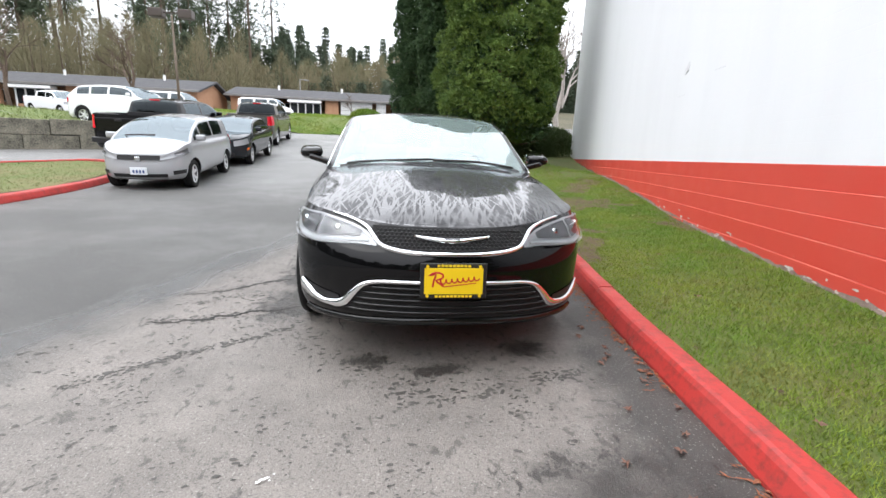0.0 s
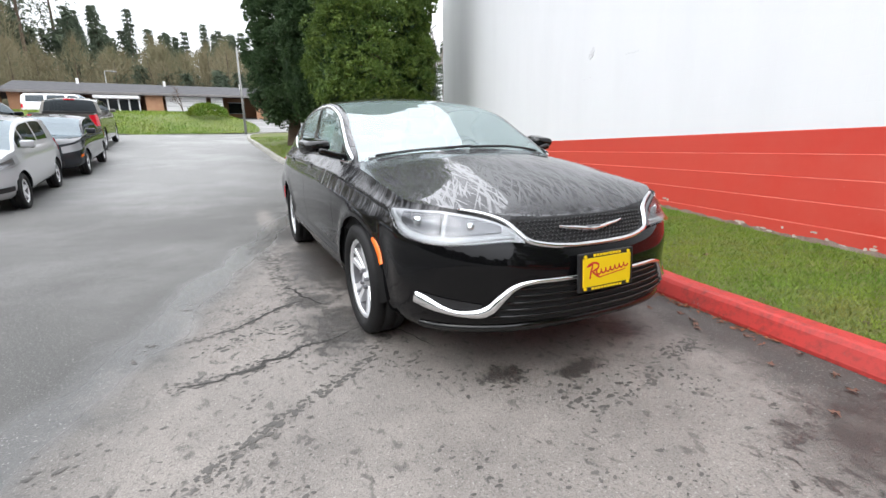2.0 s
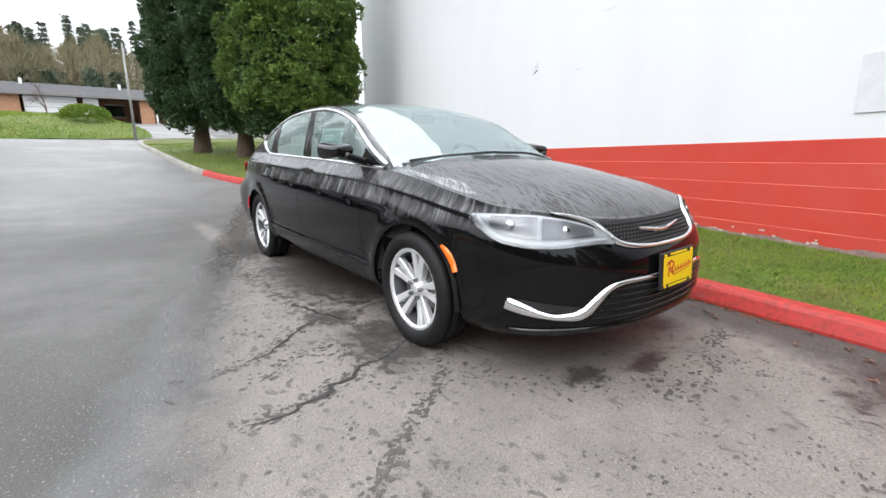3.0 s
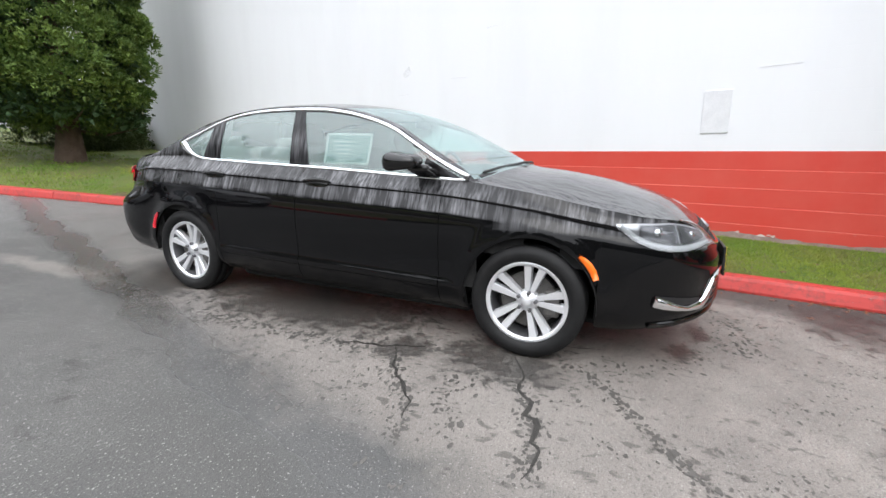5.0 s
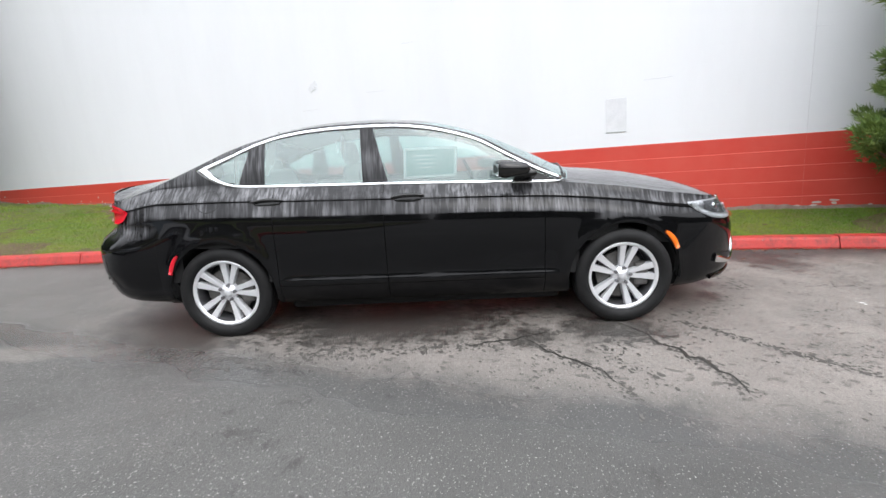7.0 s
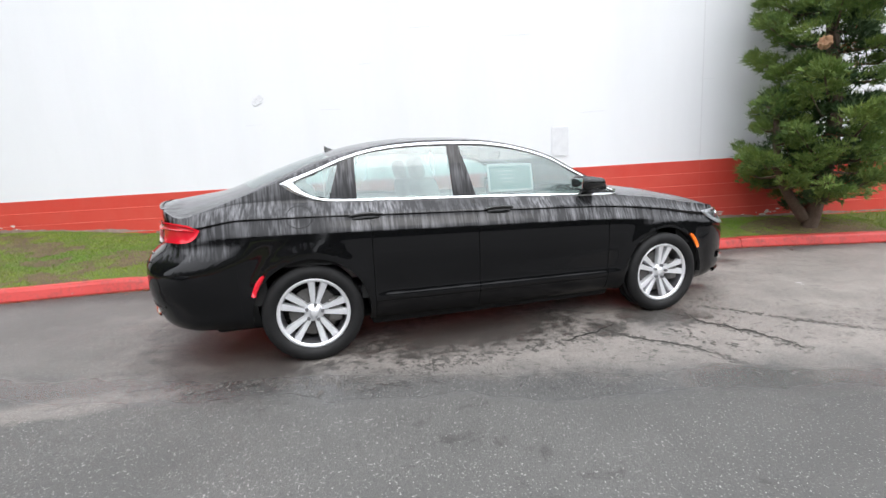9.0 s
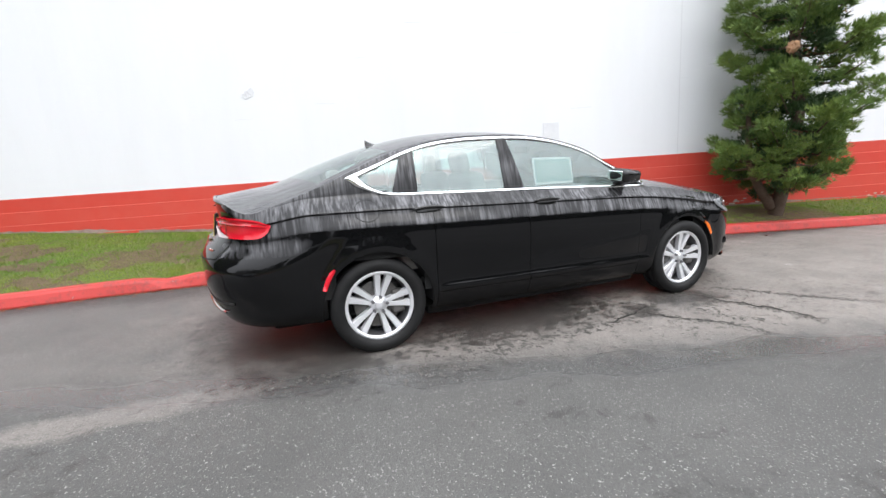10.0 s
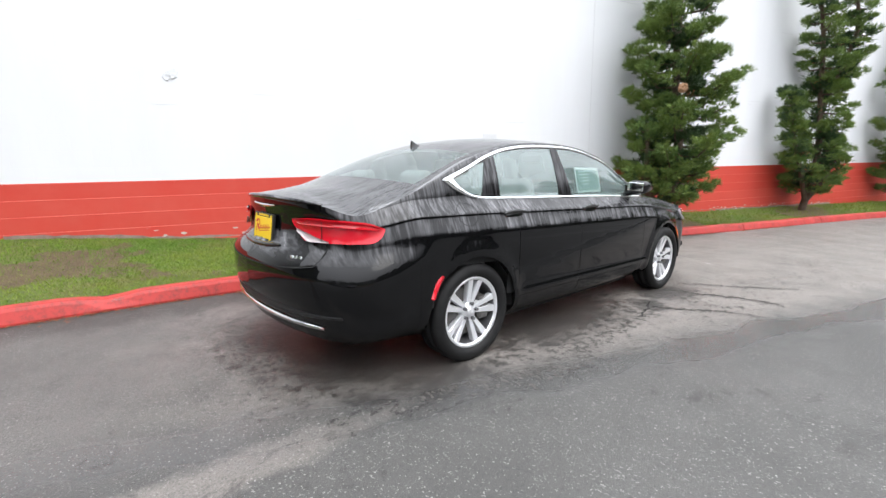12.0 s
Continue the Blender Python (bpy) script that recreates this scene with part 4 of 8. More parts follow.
# ---- the black sedan ----
SEDAN = Shape(
    outline=[(0, -2.375), (-0.25, -2.36), (-0.5, -2.29), (-0.72, -2.13), (-0.838, -1.92), (-0.856, -1.70), (-0.893, -1.371), (-0.918, -0.8), (-0.925, 0), (-0.925, 0.8),
             (-0.918, 1.371), (-0.895, 1.75), (-0.85, 2.0), (-0.775, 2.148), (-0.6, 2.264), (-0.3, 2.338), (0, 2.36)],
    shoulder=[0.762, 0.765, 0.783, 0.814, 0.838, 0.868, 0.925, 0.985, 1.012, 1.036, 1.052, 1.054, 1.015, 0.985, 1.035, 1.068, 1.075],
    inset=[0.14, 0.14, 0.13, 0.1, 0.065, 0.07, 0.10, 0.128, 0.135, 0.135, 0.135, 0.12, 0.09, 0.05, 0.025, 0.02, 0.02],
    top=[(-2.23, 0.764), (-2.18, 0.802), (-2.05, 0.872), (-1.84, 0.935), (-1.61, 0.985), (-1.38, 1.018), (-1.17, 1.04), (-1.08, 1.065), (-0.93, 1.138), (-0.71, 1.24), (-0.5, 1.332),
         (-0.28, 1.405), (-0.07, 1.452), (0.14, 1.476), (0.35, 1.486), (0.56, 1.486), (0.78, 1.472), (0.99, 1.443), (1.21, 1.393), (1.43, 1.328), (1.65, 1.25), (1.86, 1.165), (1.98, 1.13), (2.12, 1.11), (2.25, 1.09), (2.36, 1.075)],
    rail=[(-1.0, 0.95), (-0.96, 0.995), (-0.81, 1.09), (-0.62, 1.192), (-0.42, 1.302), (-0.23, 1.362), (-0.04, 1.402), (0.15, 1.422), (0.34, 1.427), (0.52, 1.425), (0.71, 1.415), (0.9, 1.39), (1.1, 1.345),
          (1.3, 1.285), (1.49, 1.205), (1.7, 1.12), (1.92, 1.04), (2.12, 0.97)],
    floor=[(-2.4, 0.235), (-2.0, 0.21), (-1.7, 0.20), (-0.9, 0.215), (0.9, 0.225), (1.75, 0.25), (2.1, 0.262), (2.41, 0.262)],
    spine=[(None, -2.222), (-1.70, -1.72), (-1.1, -1.2), (-0.95, -1.09), (0.0, -0.14), (0.5, 0.46), (1.2, 1.26), (1.7, 1.84), (1.95, 2.08), (None, 2.335)],
    axles=(-1.371, 1.371), arch=0.372, wheel=(0.872, 0.322),
    flank=[(0, 0.10), (0.05, 0.05), (0.12, 0.022), (0.165, 0.013), (0.2, 0.001), (0.25, 0.015), (0.32, 0.013), (0.45, 0.004), (0.6, 0.001), (0.76, 0.008), (0.8, 0.02), (0.855, 0.0395), (0.874, 0.0445), (0.886, 0.045), (0.93, 0.08), (1, 0.135)], flare=0.014,
    sill=[(0, 0.10), (0.05, 0.05), (0.12, 0.024), (0.2, 0.012), (0.32, 0.007), (0.45, 0.004), (0.6, 0.001), (0.76, 0.008), (0.8, 0.02), (0.855, 0.0395), (0.874, 0.0445), (0.886, 0.045), (0.93, 0.08), (1, 0.135)],
    nose=[(0, 0.11), (0.08, 0.03), (0.2, 0.0), (0.45, 0.002), (0.62, 0.0), (0.72, 0.018), (0.82, 0.055), (0.92, 0.1), (1, 0.14)],
    tail=[(0, 0.03), (0.06, -0.04), (0.2, -0.085), (0.36, -0.115), (0.5, -0.116), (0.585, -0.1), (0.64, -0.052), (0.685, -0.008), (0.73, 0.012), (0.84, 0.022), (0.9, 0.02), (0.94, 0.016), (1, 0.02)], tail_reach=0.62)


def build_sedan():
    S = SEDAN
    car = thing("sedan", "wet black four-door sedan parked along the red kerb", "car")
    fr = [0, 0.04, 0.09, 0.13, 0.168, 0.172, 0.2, 0.225, 0.25, 0.285, 0.32, 0.38, 0.44, 0.5, 0.56, 0.62, 0.68, 0.72, 0.748, 0.766, 0.785, 0.805, 0.83, 0.852, 0.868, 0.877, 0.885, 0.893, 0.905, 0.925, 0.95, 0.975, 1.0]
    NB, rr = 10, [0, 0.05, 0.09, 0.094, 0.16, 0.24, 0.32, 0.4, 0.48, 0.56, 0.64, 0.72, 0.8, 0.88, 0.94, 1.0]
    cuts = [-1.74, -0.84, 0.22, 0.965, 1.80]
    ss, A, N, gap = shell(S, cuts, fr, NB, rr, 0.022)
    nF, nR = len(fr) - 1, len(fr) - 1 + NB
    last = A.shape[1] - 1
    ymid = lambda i: (A[i, nF, 1] + A[i + 1, nF, 1]) / 2
    smid = lambda i: (ss[i] + ss[i + 1]) / 2
    s_cut = [S.s_of(c) for c in cuts]
    cols = [i for i in range(len(ss) - 1) if i not in gap]
    col_in = lambda a, b2: [i for i in cols if a < smid(i) < b2]
    rows_low = list(range(0, nF))
    skirt, flank_rows = rows_low[:4], rows_low[5:]
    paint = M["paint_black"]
    # lower skin, panel by panel
    bands = [("front_bumper", 0, s_cut[0], rows_low, True), ("fender", s_cut[0], s_cut[1], rows_low, False), ("front_door", s_cut[1], s_cut[2], flank_rows, False),
             ("rear_door", s_cut[2], s_cut[3], flank_rows, False), ("quarter_panel", s_cut[3], s_cut[4], rows_low, False), ("rear_bumper", s_cut[4], S.length, rows_low, True), ("side_skirt", s_cut[1], s_cut[3], skirt, False)]
    made = {}
    for name, a, b2, rows, both in bands:
        cells = open_arches(S, A, [(i, j) for i in col_in(a, b2) for j in rows])
        if name == "quarter_panel":
            # rear pillar above the shoulder belongs to it
            cells += [(i, j) for i in col_in(a, b2) for j in range(nF, nR)]
            cells = [c for c in cells if not (c[1] >= nF and dlo(A, c))]
            cells += [(i, j) for i in col_in(S.s_of(1.18), b2) for j in range(nR, nR + 3)]
        if name == "fender":
            cells += [(i, j) for i in col_in(a, b2) for j in range(nF, nR + 2) if ymid(i) < -0.98]
        if both:
            made[name] = cells_to_part(name, A, N, cells, paint, car)
        else:
            for side in (-1, 1):
                made[name, side] = cells_to_part(name, A, N, cells, paint, car, both=False, side=side)
    # top skin
    s_cowl, s_head, s_back, s_deck, s_tail = S.s_of(-1.0), S.s_of(-0.02), S.s_of(1.18), S.s_of(1.66), S.length
    hood = [(i, j) for i in col_in(s_cut[0], s_cowl) for j in range(nR + 3, last)] + [(i, j) for i in col_in(0, s_cut[0]) for j in range(nF, last)]
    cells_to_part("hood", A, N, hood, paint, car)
    screen_cols = [i for i in cols if s_cowl < smid(i) < s_head]
    cells_to_part("windscreen", A, N, [(i, j) for i in screen_cols for j in range(nR + 1, last)], M["glass_screen"], car).visible_shadow = False
    pillar = [(i, nR) for i in screen_cols]
    frame_cells = [(i, j) for i in cols if S.s_of(-0.98) < smid(i) < s_cut[3] for j in range(nF, nR) if not dlo(A, (i, j))]
    gaps = [(i, j) for i in gap if smid(i) > s_cowl for j in range(nF, last)]
    roof = [(i, j) for i in cols if s_head <= smid(i) <= s_back for j in range(nR, last)] + [(i, j) for (i, j) in gaps if j >= nR and s_head < smid(i) < s_back] + pillar
    roof += frame_cells + [(i, j) for (i, j) in gaps if nF <= j < nR and not dlo(A, (i, j))]
    cells_to_part("roof", A, N, roof, paint, car)
    back_cols = [i for i in range(len(ss) - 1) if s_back < smid(i) < s_deck]
    cells_to_part("rear_window", A, N, [(i, j) for i in back_cols for j in range(nR + 3, last)], M["glass_back"], car).visible_shadow = False
    trunk = [(i, j) for i in range(len(ss) - 1) if smid(i) >= s_deck for j in range(nR + 3, last)]
    trunk += [(i, j) for i in cols if smid(i) > s_cut[4] for j in range(nF, nR + 3)]
    cells_to_part("trunk_lid", A, N, trunk, paint, car)
    # side glass
    for side in (-1, 1):
        for name, y0, y1 in (("front_window", -1.0, 0.27), ("rear_window_pane", 0.27, 1.05), ("quarter_window", 1.05, 1.5)):
            cells = [(i, j) for i in range(len(ss) - 1) for j in range(nF, nR) if y0 <= ymid(i) < y1 and dlo(A, (i, j))]
            cells_to_part(name, A, N, cells, M["glass" if name == "front_window" else "glass_misted"], car, both=False, side=side).visible_shadow = False
    # dark inner shell behind the gaps and under the floor
    inner = []
    for s in np.linspace(0.02, S.length - 0.02, 90):
        zb, zs = S.zb(S.py(s)), S.zsh(s)
        inner.append([S.skin(s, zb + (zs - zb) * f, -0.03 - 0.02 * (f > 0.95)) for f in (0.02, 0.2, 0.5, 0.8, 0.93)])
    v, f = [], []
    for sgn in (1, -1):
        o = len(v)
        for c in inner:
            v += [(p.x * sgn, p.y, p.z) for p in c]
        for i in range(len(inner) - 1):
            ymid2 = (inner[i][0].y + inner[i + 1][0].y) / 2
            for k in range(4):
                zz = (inner[i][k].z + inner[i][k + 1].z) / 2
                if all((ymid2 - ya) ** 2 + (zz - 0.32) ** 2 > 0.36 ** 2 for ya in S.axles):
                    f.append((o + 5 * i + k, o + 5 * i + k + 1, o + 5 * i + 6 + k, o + 5 * i + 5 + k))
    raw("inner_shell", v, f, M["liner"], car)
    fl = [S.skin(s, S.zb(S.py(s)), -0.02) for s in np.linspace(0, S.length, 60)]
    raw("underbody", [(p.x, p.y, p.z + 0.015) for p in fl] + [(-p.x, p.y, p.z + 0.015) for p in fl[::-1]], [tuple(range(120))], M["liner"], car)
    # unseen boxes added under the floor to block red bounce light
    part("underbody_tray", box_bm(1.42, 1.96, 0.1, pose(0, 0, 0.185), 0.03), M["liner"], car)
    part("underbody_tray", box_bm(1.0, 3.9, 0.1, pose(0, 0.1, 0.19), 0.03), M["liner"], car)
    for sgn in (-1, 1):
        for y in S.axles:
            arch_liner(car, sgn, y, 0.322, 0.378, 0.885, 0.52)
            m = pose(-0.872, y, 0.322) if sgn < 0 else pose(0.872, y, 0.322, 0, 0, 180)
            shift = Matrix.Translation((0.072 * -sgn, 0, 0))
            wheel(car, shift @ m, 0.325, 0.215, 0.237)
    return car, S


def dlo(A, c):
    """Whether a cell of the window band is glass: inside the bright window outline."""
    i, j = c
    p = (A[i, j] + A[i + 1, j] + A[i + 1, j + 1] + A[i, j + 1]) / 4
    return DLO_LOW(p[1]) < p[2] < DLO_HIGH(p[1]) and -0.94 < p[1] < 1.425


DLO_HIGH = tween([(-0.97, 0.99), (-0.81, 1.06), (-0.62, 1.16), (-0.42, 1.268), (-0.23, 1.33), (-0.04, 1.37), (0.15, 1.39), (0.34, 1.394), (0.52, 1.392), (0.71, 1.382), (0.9, 1.358), (1.1, 1.306), (1.2, 1.268), (1.27, 1.238), (1.36, 1.2), (1.43, 1.17), (1.48, 1.15)])
DLO_LOW = tween([(-0.97, 0.985), (0.0, 1.022), (0.9, 1.046), (1.2, 1.057), (1.28, 1.069), (1.34, 1.092), (1.4, 1.134), (1.43, 1.166), (1.48, 1.168)])
sedan, SEDAN_SHAPE = build_sedan()


# ---- trim, lamps, plates and cabin of the sedan ----
def sx(x, y):
    return SEDAN.s_at(x, y)


def band_point(y, z, out=0.0):
    """A place on the sedan's window band, on its right-hand side."""
    s = SEDAN.s_of(y)
    sh = SEDAN.skin(s, SEDAN.zsh(s))
    for _ in range(3):
        s += y - sh.y
        sh = SEDAN.skin(s, SEDAN.zsh(s))
    zs = sh.z
    zr = max(SEDAN.zr(y), zs + 0.02)
    f = min(max((z - zs) / (zr - zs), -0.2), 1.1)
    bulge = 0.012 * math.sin(min(max(f, 0), 1) * math.pi)
    return Vector((sh.x + SEDAN.tumble * (z - zs) - bulge - out, y, z))


def both_sides(fn):
    for side in (-1, 1):
        fn(side)


def flip_x(v, side):
    return (v[0] * -side, v[1], v[2])


def window_trim(side):
    """The bright surround: a rounded band outside the glass that widens into a pointed tip behind it."""
    rows = []
    for ys, edge, lift in ((np.linspace(-0.975, 1.43, 64), DLO_HIGH, 0.022), (np.linspace(1.425, -0.955, 56), DLO_LOW, -0.02)):
        for y in ys:
            w = min(max((y - 1.24) / 0.19, 0), 1)
            w = w * w * (3 - 2 * w)
            rows.append(((y, edge(y)), (y + 0.088 * w, edge(y) + lift * (1 - w))))
    v, f = [], []
    for a, b2 in rows:
        for t, out in ((0, 0.0), (0.06, 0.007), (0.5, 0.0095), (0.94, 0.007), (1, 0.0)):
            v.append(flip_x(band_point(a[0] + (b2[0] - a[0]) * t, a[1] + (b2[1] - a[1]) * t, out), side))
    n = len(rows)
    for i in range(n):
        for k in range(4):
            q = (5 * i + k, 5 * i + k + 1, 5 * ((i + 1) % n) + k + 1, 5 * ((i + 1) % n) + k)
            f.append(q if side < 0 else q[::-1])
    raw("window_trim", v, f, M["chrome"], sedan, "bright chrome window surround", True)


def band_quad(side, name, corners, mat, n=8):
    """A slanted pillar cover: bottom two (y, z), then top two."""
    (a, b2), (c, d) = corners[:2], corners[2:]
    v, f = [], []
    for k in range(n + 1):
        t = k / n
        for (p, q) in ((a, c), (b2, d)):
            v.append(flip_x(band_point(p[0] + (q[0] - p[0]) * t, p[1] + (q[1] - p[1]) * t, 0.004), side))
    for k in range(n):
        q = (2 * k, 2 * k + 1, 2 * k + 3, 2 * k + 2)
        f.append(q if side > 0 else q[::-1])
    raw(name, v, f, mat, sedan, "", True)


def pillars(side):
    band_quad(side, "centre_pillar_cover", [(0.19, 1.028), (0.362, 1.034), (0.285, 1.392), (0.372, 1.396)], M["paint_black"])
    band_quad(side, "rear_pillar_cover", [(1.035, 1.052), (1.215, 1.058), (1.03, 1.326), (1.135, 1.294)], M["paint_black"])


def mirror(side):
    bm = box_bm(0.175, 0.2, 0.108, None, 0.045, 4)
    for v in bm.verts:
        v.co.z -= 0.018 * (v.co.y < 0) * v.co.z / 0.06
        v.co.y += 0.25 * (v.co.x + 0.1) * (0.3 if v.co.y > 0 else -0.25)
    bmesh.ops.transform(bm, matrix=pose(side * 0.958, -0.625, 1.082, 0, 4 * side, -10 * side), verts=bm.verts)
    holder = part("wing_mirror", bm, M["gloss_black"], sedan, "gloss black door mirror", True)
    arm = box_bm(0.17, 0.14, 0.045, pose(side * 0.875, -0.715, 1.03, 0, -16 * side, 0), 0.018, 3)
    part("mirror_arm", arm, M["gloss_black"], holder)
    face = box_bm(0.13, 0.006, 0.072, pose(side * 0.958, -0.522, 1.082, 0, 4 * side, -10 * side), 0.002, 1)
    part("mirror_glass", face, M["chrome"], holder)
    sail = [flip_x(band_point(-0.93, 0.99, 0.003), side), flip_x(band_point(-0.66, 1.0, 0.003), side), flip_x(band_point(-0.69, 1.1, 0.003), side)]
    raw("mirror_sail", sail, [(0, 1, 2) if side > 0 else (2, 1, 0)], M["gloss_black"], sedan)


def handles(side):
    for y0, y1, z in ((0.885, 1.105, 0.942), (-0.055, 0.165, 0.926)):
        n = 13
        arc = [math.sin(math.pi * k / (n - 1)) for k in range(n)]
        path = [(SEDAN.s_of(y), z - 0.012 + 0.004 * a) for a, y in zip(arc, np.linspace(y0 + 0.02, y1 - 0.02, n))]
        skin_bar(SEDAN, "handle_recess", path, [0.012 + 0.036 * a ** 0.6 for a in arc], 0.002, M["gloss_black"], sedan, side, 0.001)
        path = [(SEDAN.s_of(y), z + 0.002 + 0.008 * a) for a, y in zip(arc, np.linspace(y0, y1, n))]
        skin_bar(SEDAN, "door_handle", path, [0.006 + 0.018 * a ** 0.5 for a in arc], 0.02, M["gloss_black"], sedan, side, 0.004)


def markers(side):
    skin_bar(SEDAN, "side_marker", [(SEDAN.s_of(y), z) for y, z in ((-1.635, 0.618), (-1.665, 0.597), (-1.69, 0.572), (-1.712, 0.54), (-1.73, 0.498))], [0.018, 0.032, 0.037, 0.037, 0.032], 0.008, M["lens_orange"], sedan, side, 0.001, "orange front side marker")
    skin_bar(SEDAN, "rear_reflector", [(SEDAN.s_of(y), z) for y, z in ((1.648, 0.61), (1.668, 0.59), (1.69, 0.558), (1.708, 0.52), (1.722, 0.482))], [0.016, 0.028, 0.03, 0.03, 0.026], 0.008, M["lens_red"], sedan, side, 0.001, "red rear side reflector")


S_IN, S_OUT = sx(-0.39, -2.31), sx(-0.838, -1.80)
HL_TOP = tween([(0, 0.69), (0.12, 0.74), (0.25, 0.768), (0.42, 0.79), (0.6, 0.803), (0.8, 0.803), (1, 0.796)])
HL_LOW = tween([(0, 0.67), (0.12, 0.676), (0.3, 0.67), (0.5, 0.664), (0.7, 0.676), (0.85, 0.712), (1, 0.782)])


def headlamp(side):
    bowl = skin_patch(SEDAN, "headlamp", S_IN, S_OUT, HL_LOW, HL_TOP, 0.003, M["lamp_bowl"], sedan, side, 30, 6, "clear headlamp with a white light pipe", 0.002)
    at = lambda a: S_IN + (S_OUT - S_IN) * a
    # dark bezel in two chambers, a round projector in each
    for a, b2, r in ((0.14, 0.5, 0.02), (0.53, 0.84, 0.025)):
        part_of = lambda f: a + (b2 - a) * f
        skin_patch(SEDAN, "lamp_bezel", at(a), at(b2), lambda f: HL_LOW(part_of(f)) + 0.036, lambda f: max(HL_TOP(part_of(f)) - 0.008, HL_LOW(part_of(f)) + 0.04), 0.006, M["lamp_bezel"], bowl, side, 14, 4, rim=0.004)
        c = at((a + b2) / 2 + 0.02)
        z = HL_LOW((a + b2) / 2) * 0.36 + HL_TOP((a + b2) / 2) * 0.64
        p, n = SEDAN.skin(c, z, 0.008), SEDAN.skin_normal(c, z)
        ball = tube_bm(r, 0.012, None, 20, r * 0.8)
        m = Matrix.Translation(flip_x(p, side)) @ Vector(flip_x(n, side)).to_track_quat("Z", "Y").to_matrix().to_4x4()
        bmesh.ops.transform(ball, matrix=m, verts=ball.verts)
        part("projector", ball, M["chrome"], bowl, "", True)
    path = [(at(f), HL_LOW(f) + 0.014 + 0.012 * max(f - 0.6, 0)) for f in np.linspace(0.06, 0.97, 24)]
    skin_bar(SEDAN, "light_pipe", path, [0.012 + 0.018 * min(k / 8, 1) for k in range(24)], 0.008, M["led"], bowl, side, 0.004)
    lens = skin_patch(SEDAN, "lamp_lens", S_IN, S_OUT, HL_LOW, HL_TOP, 0.017, M["lens"], bowl, side, 30, 6, rim=0.008)
    lens.visible_shadow = False


def nose_path(pts):
    return [(sx(x, SEDAN_NOSE_Y(x)), z) for x, z in pts]


SEDAN_NOSE_Y = tween([(-0.875, -1.75), (-0.84, -1.92), (-0.72, -2.13), (-0.5, -2.29), (-0.25, -2.36), (0, -2.375)])


def smooth_path(pts, n):
    k = np.linspace(0, 1, len(pts))
    fx, fz = pchip(k, [p[0] for p in pts]), pchip(k, [p[1] for p in pts])
    return [(fx(t), fz(t)) for t in np.linspace(0, 1, n)]


def nose(side):
    s0, s1 = sx(0, -2.375), sx(-0.44, -2.31)
    low = lambda f: 0.648 + 0.03 * f ** 3 + 0.055 * max(f - 0.8, 0) / 0.2
    high = lambda f: 0.757 + 0.006 * f
    skin_patch(SEDAN, "upper_grille", s0, s1, low, high, 0.002, M["liner"], sedan, side, 24, 4, "black honeycomb upper grille", 0.001)
    # lower intake
    s1 = sx(-0.555, -2.25)
    lo2 = lambda f: 0.318 + 0.022 * f ** 2
    hi2 = tween([(0, 0.497), (0.7, 0.492), (0.8, 0.472), (0.9, 0.42), (1, 0.352)])
    skin_patch(SEDAN, "lower_intake", s0, s1, lo2, hi2, 0.002, M["liner"], sedan, side, 30, 5, "black lower air intake with thin bars", 0.001)
    fs0, fs1 = sx(-0.57, -2.24), sx(-0.79, -2.02)
    skin_patch(SEDAN, "fog_recess", fs0, fs1, lambda f: 0.365 + 0.02 * f, lambda f: 0.40 + 0.035 * f, 0.003, M["black_plastic"], sedan, side, 14, 3, "dark recess in the front bumper", 0.002)


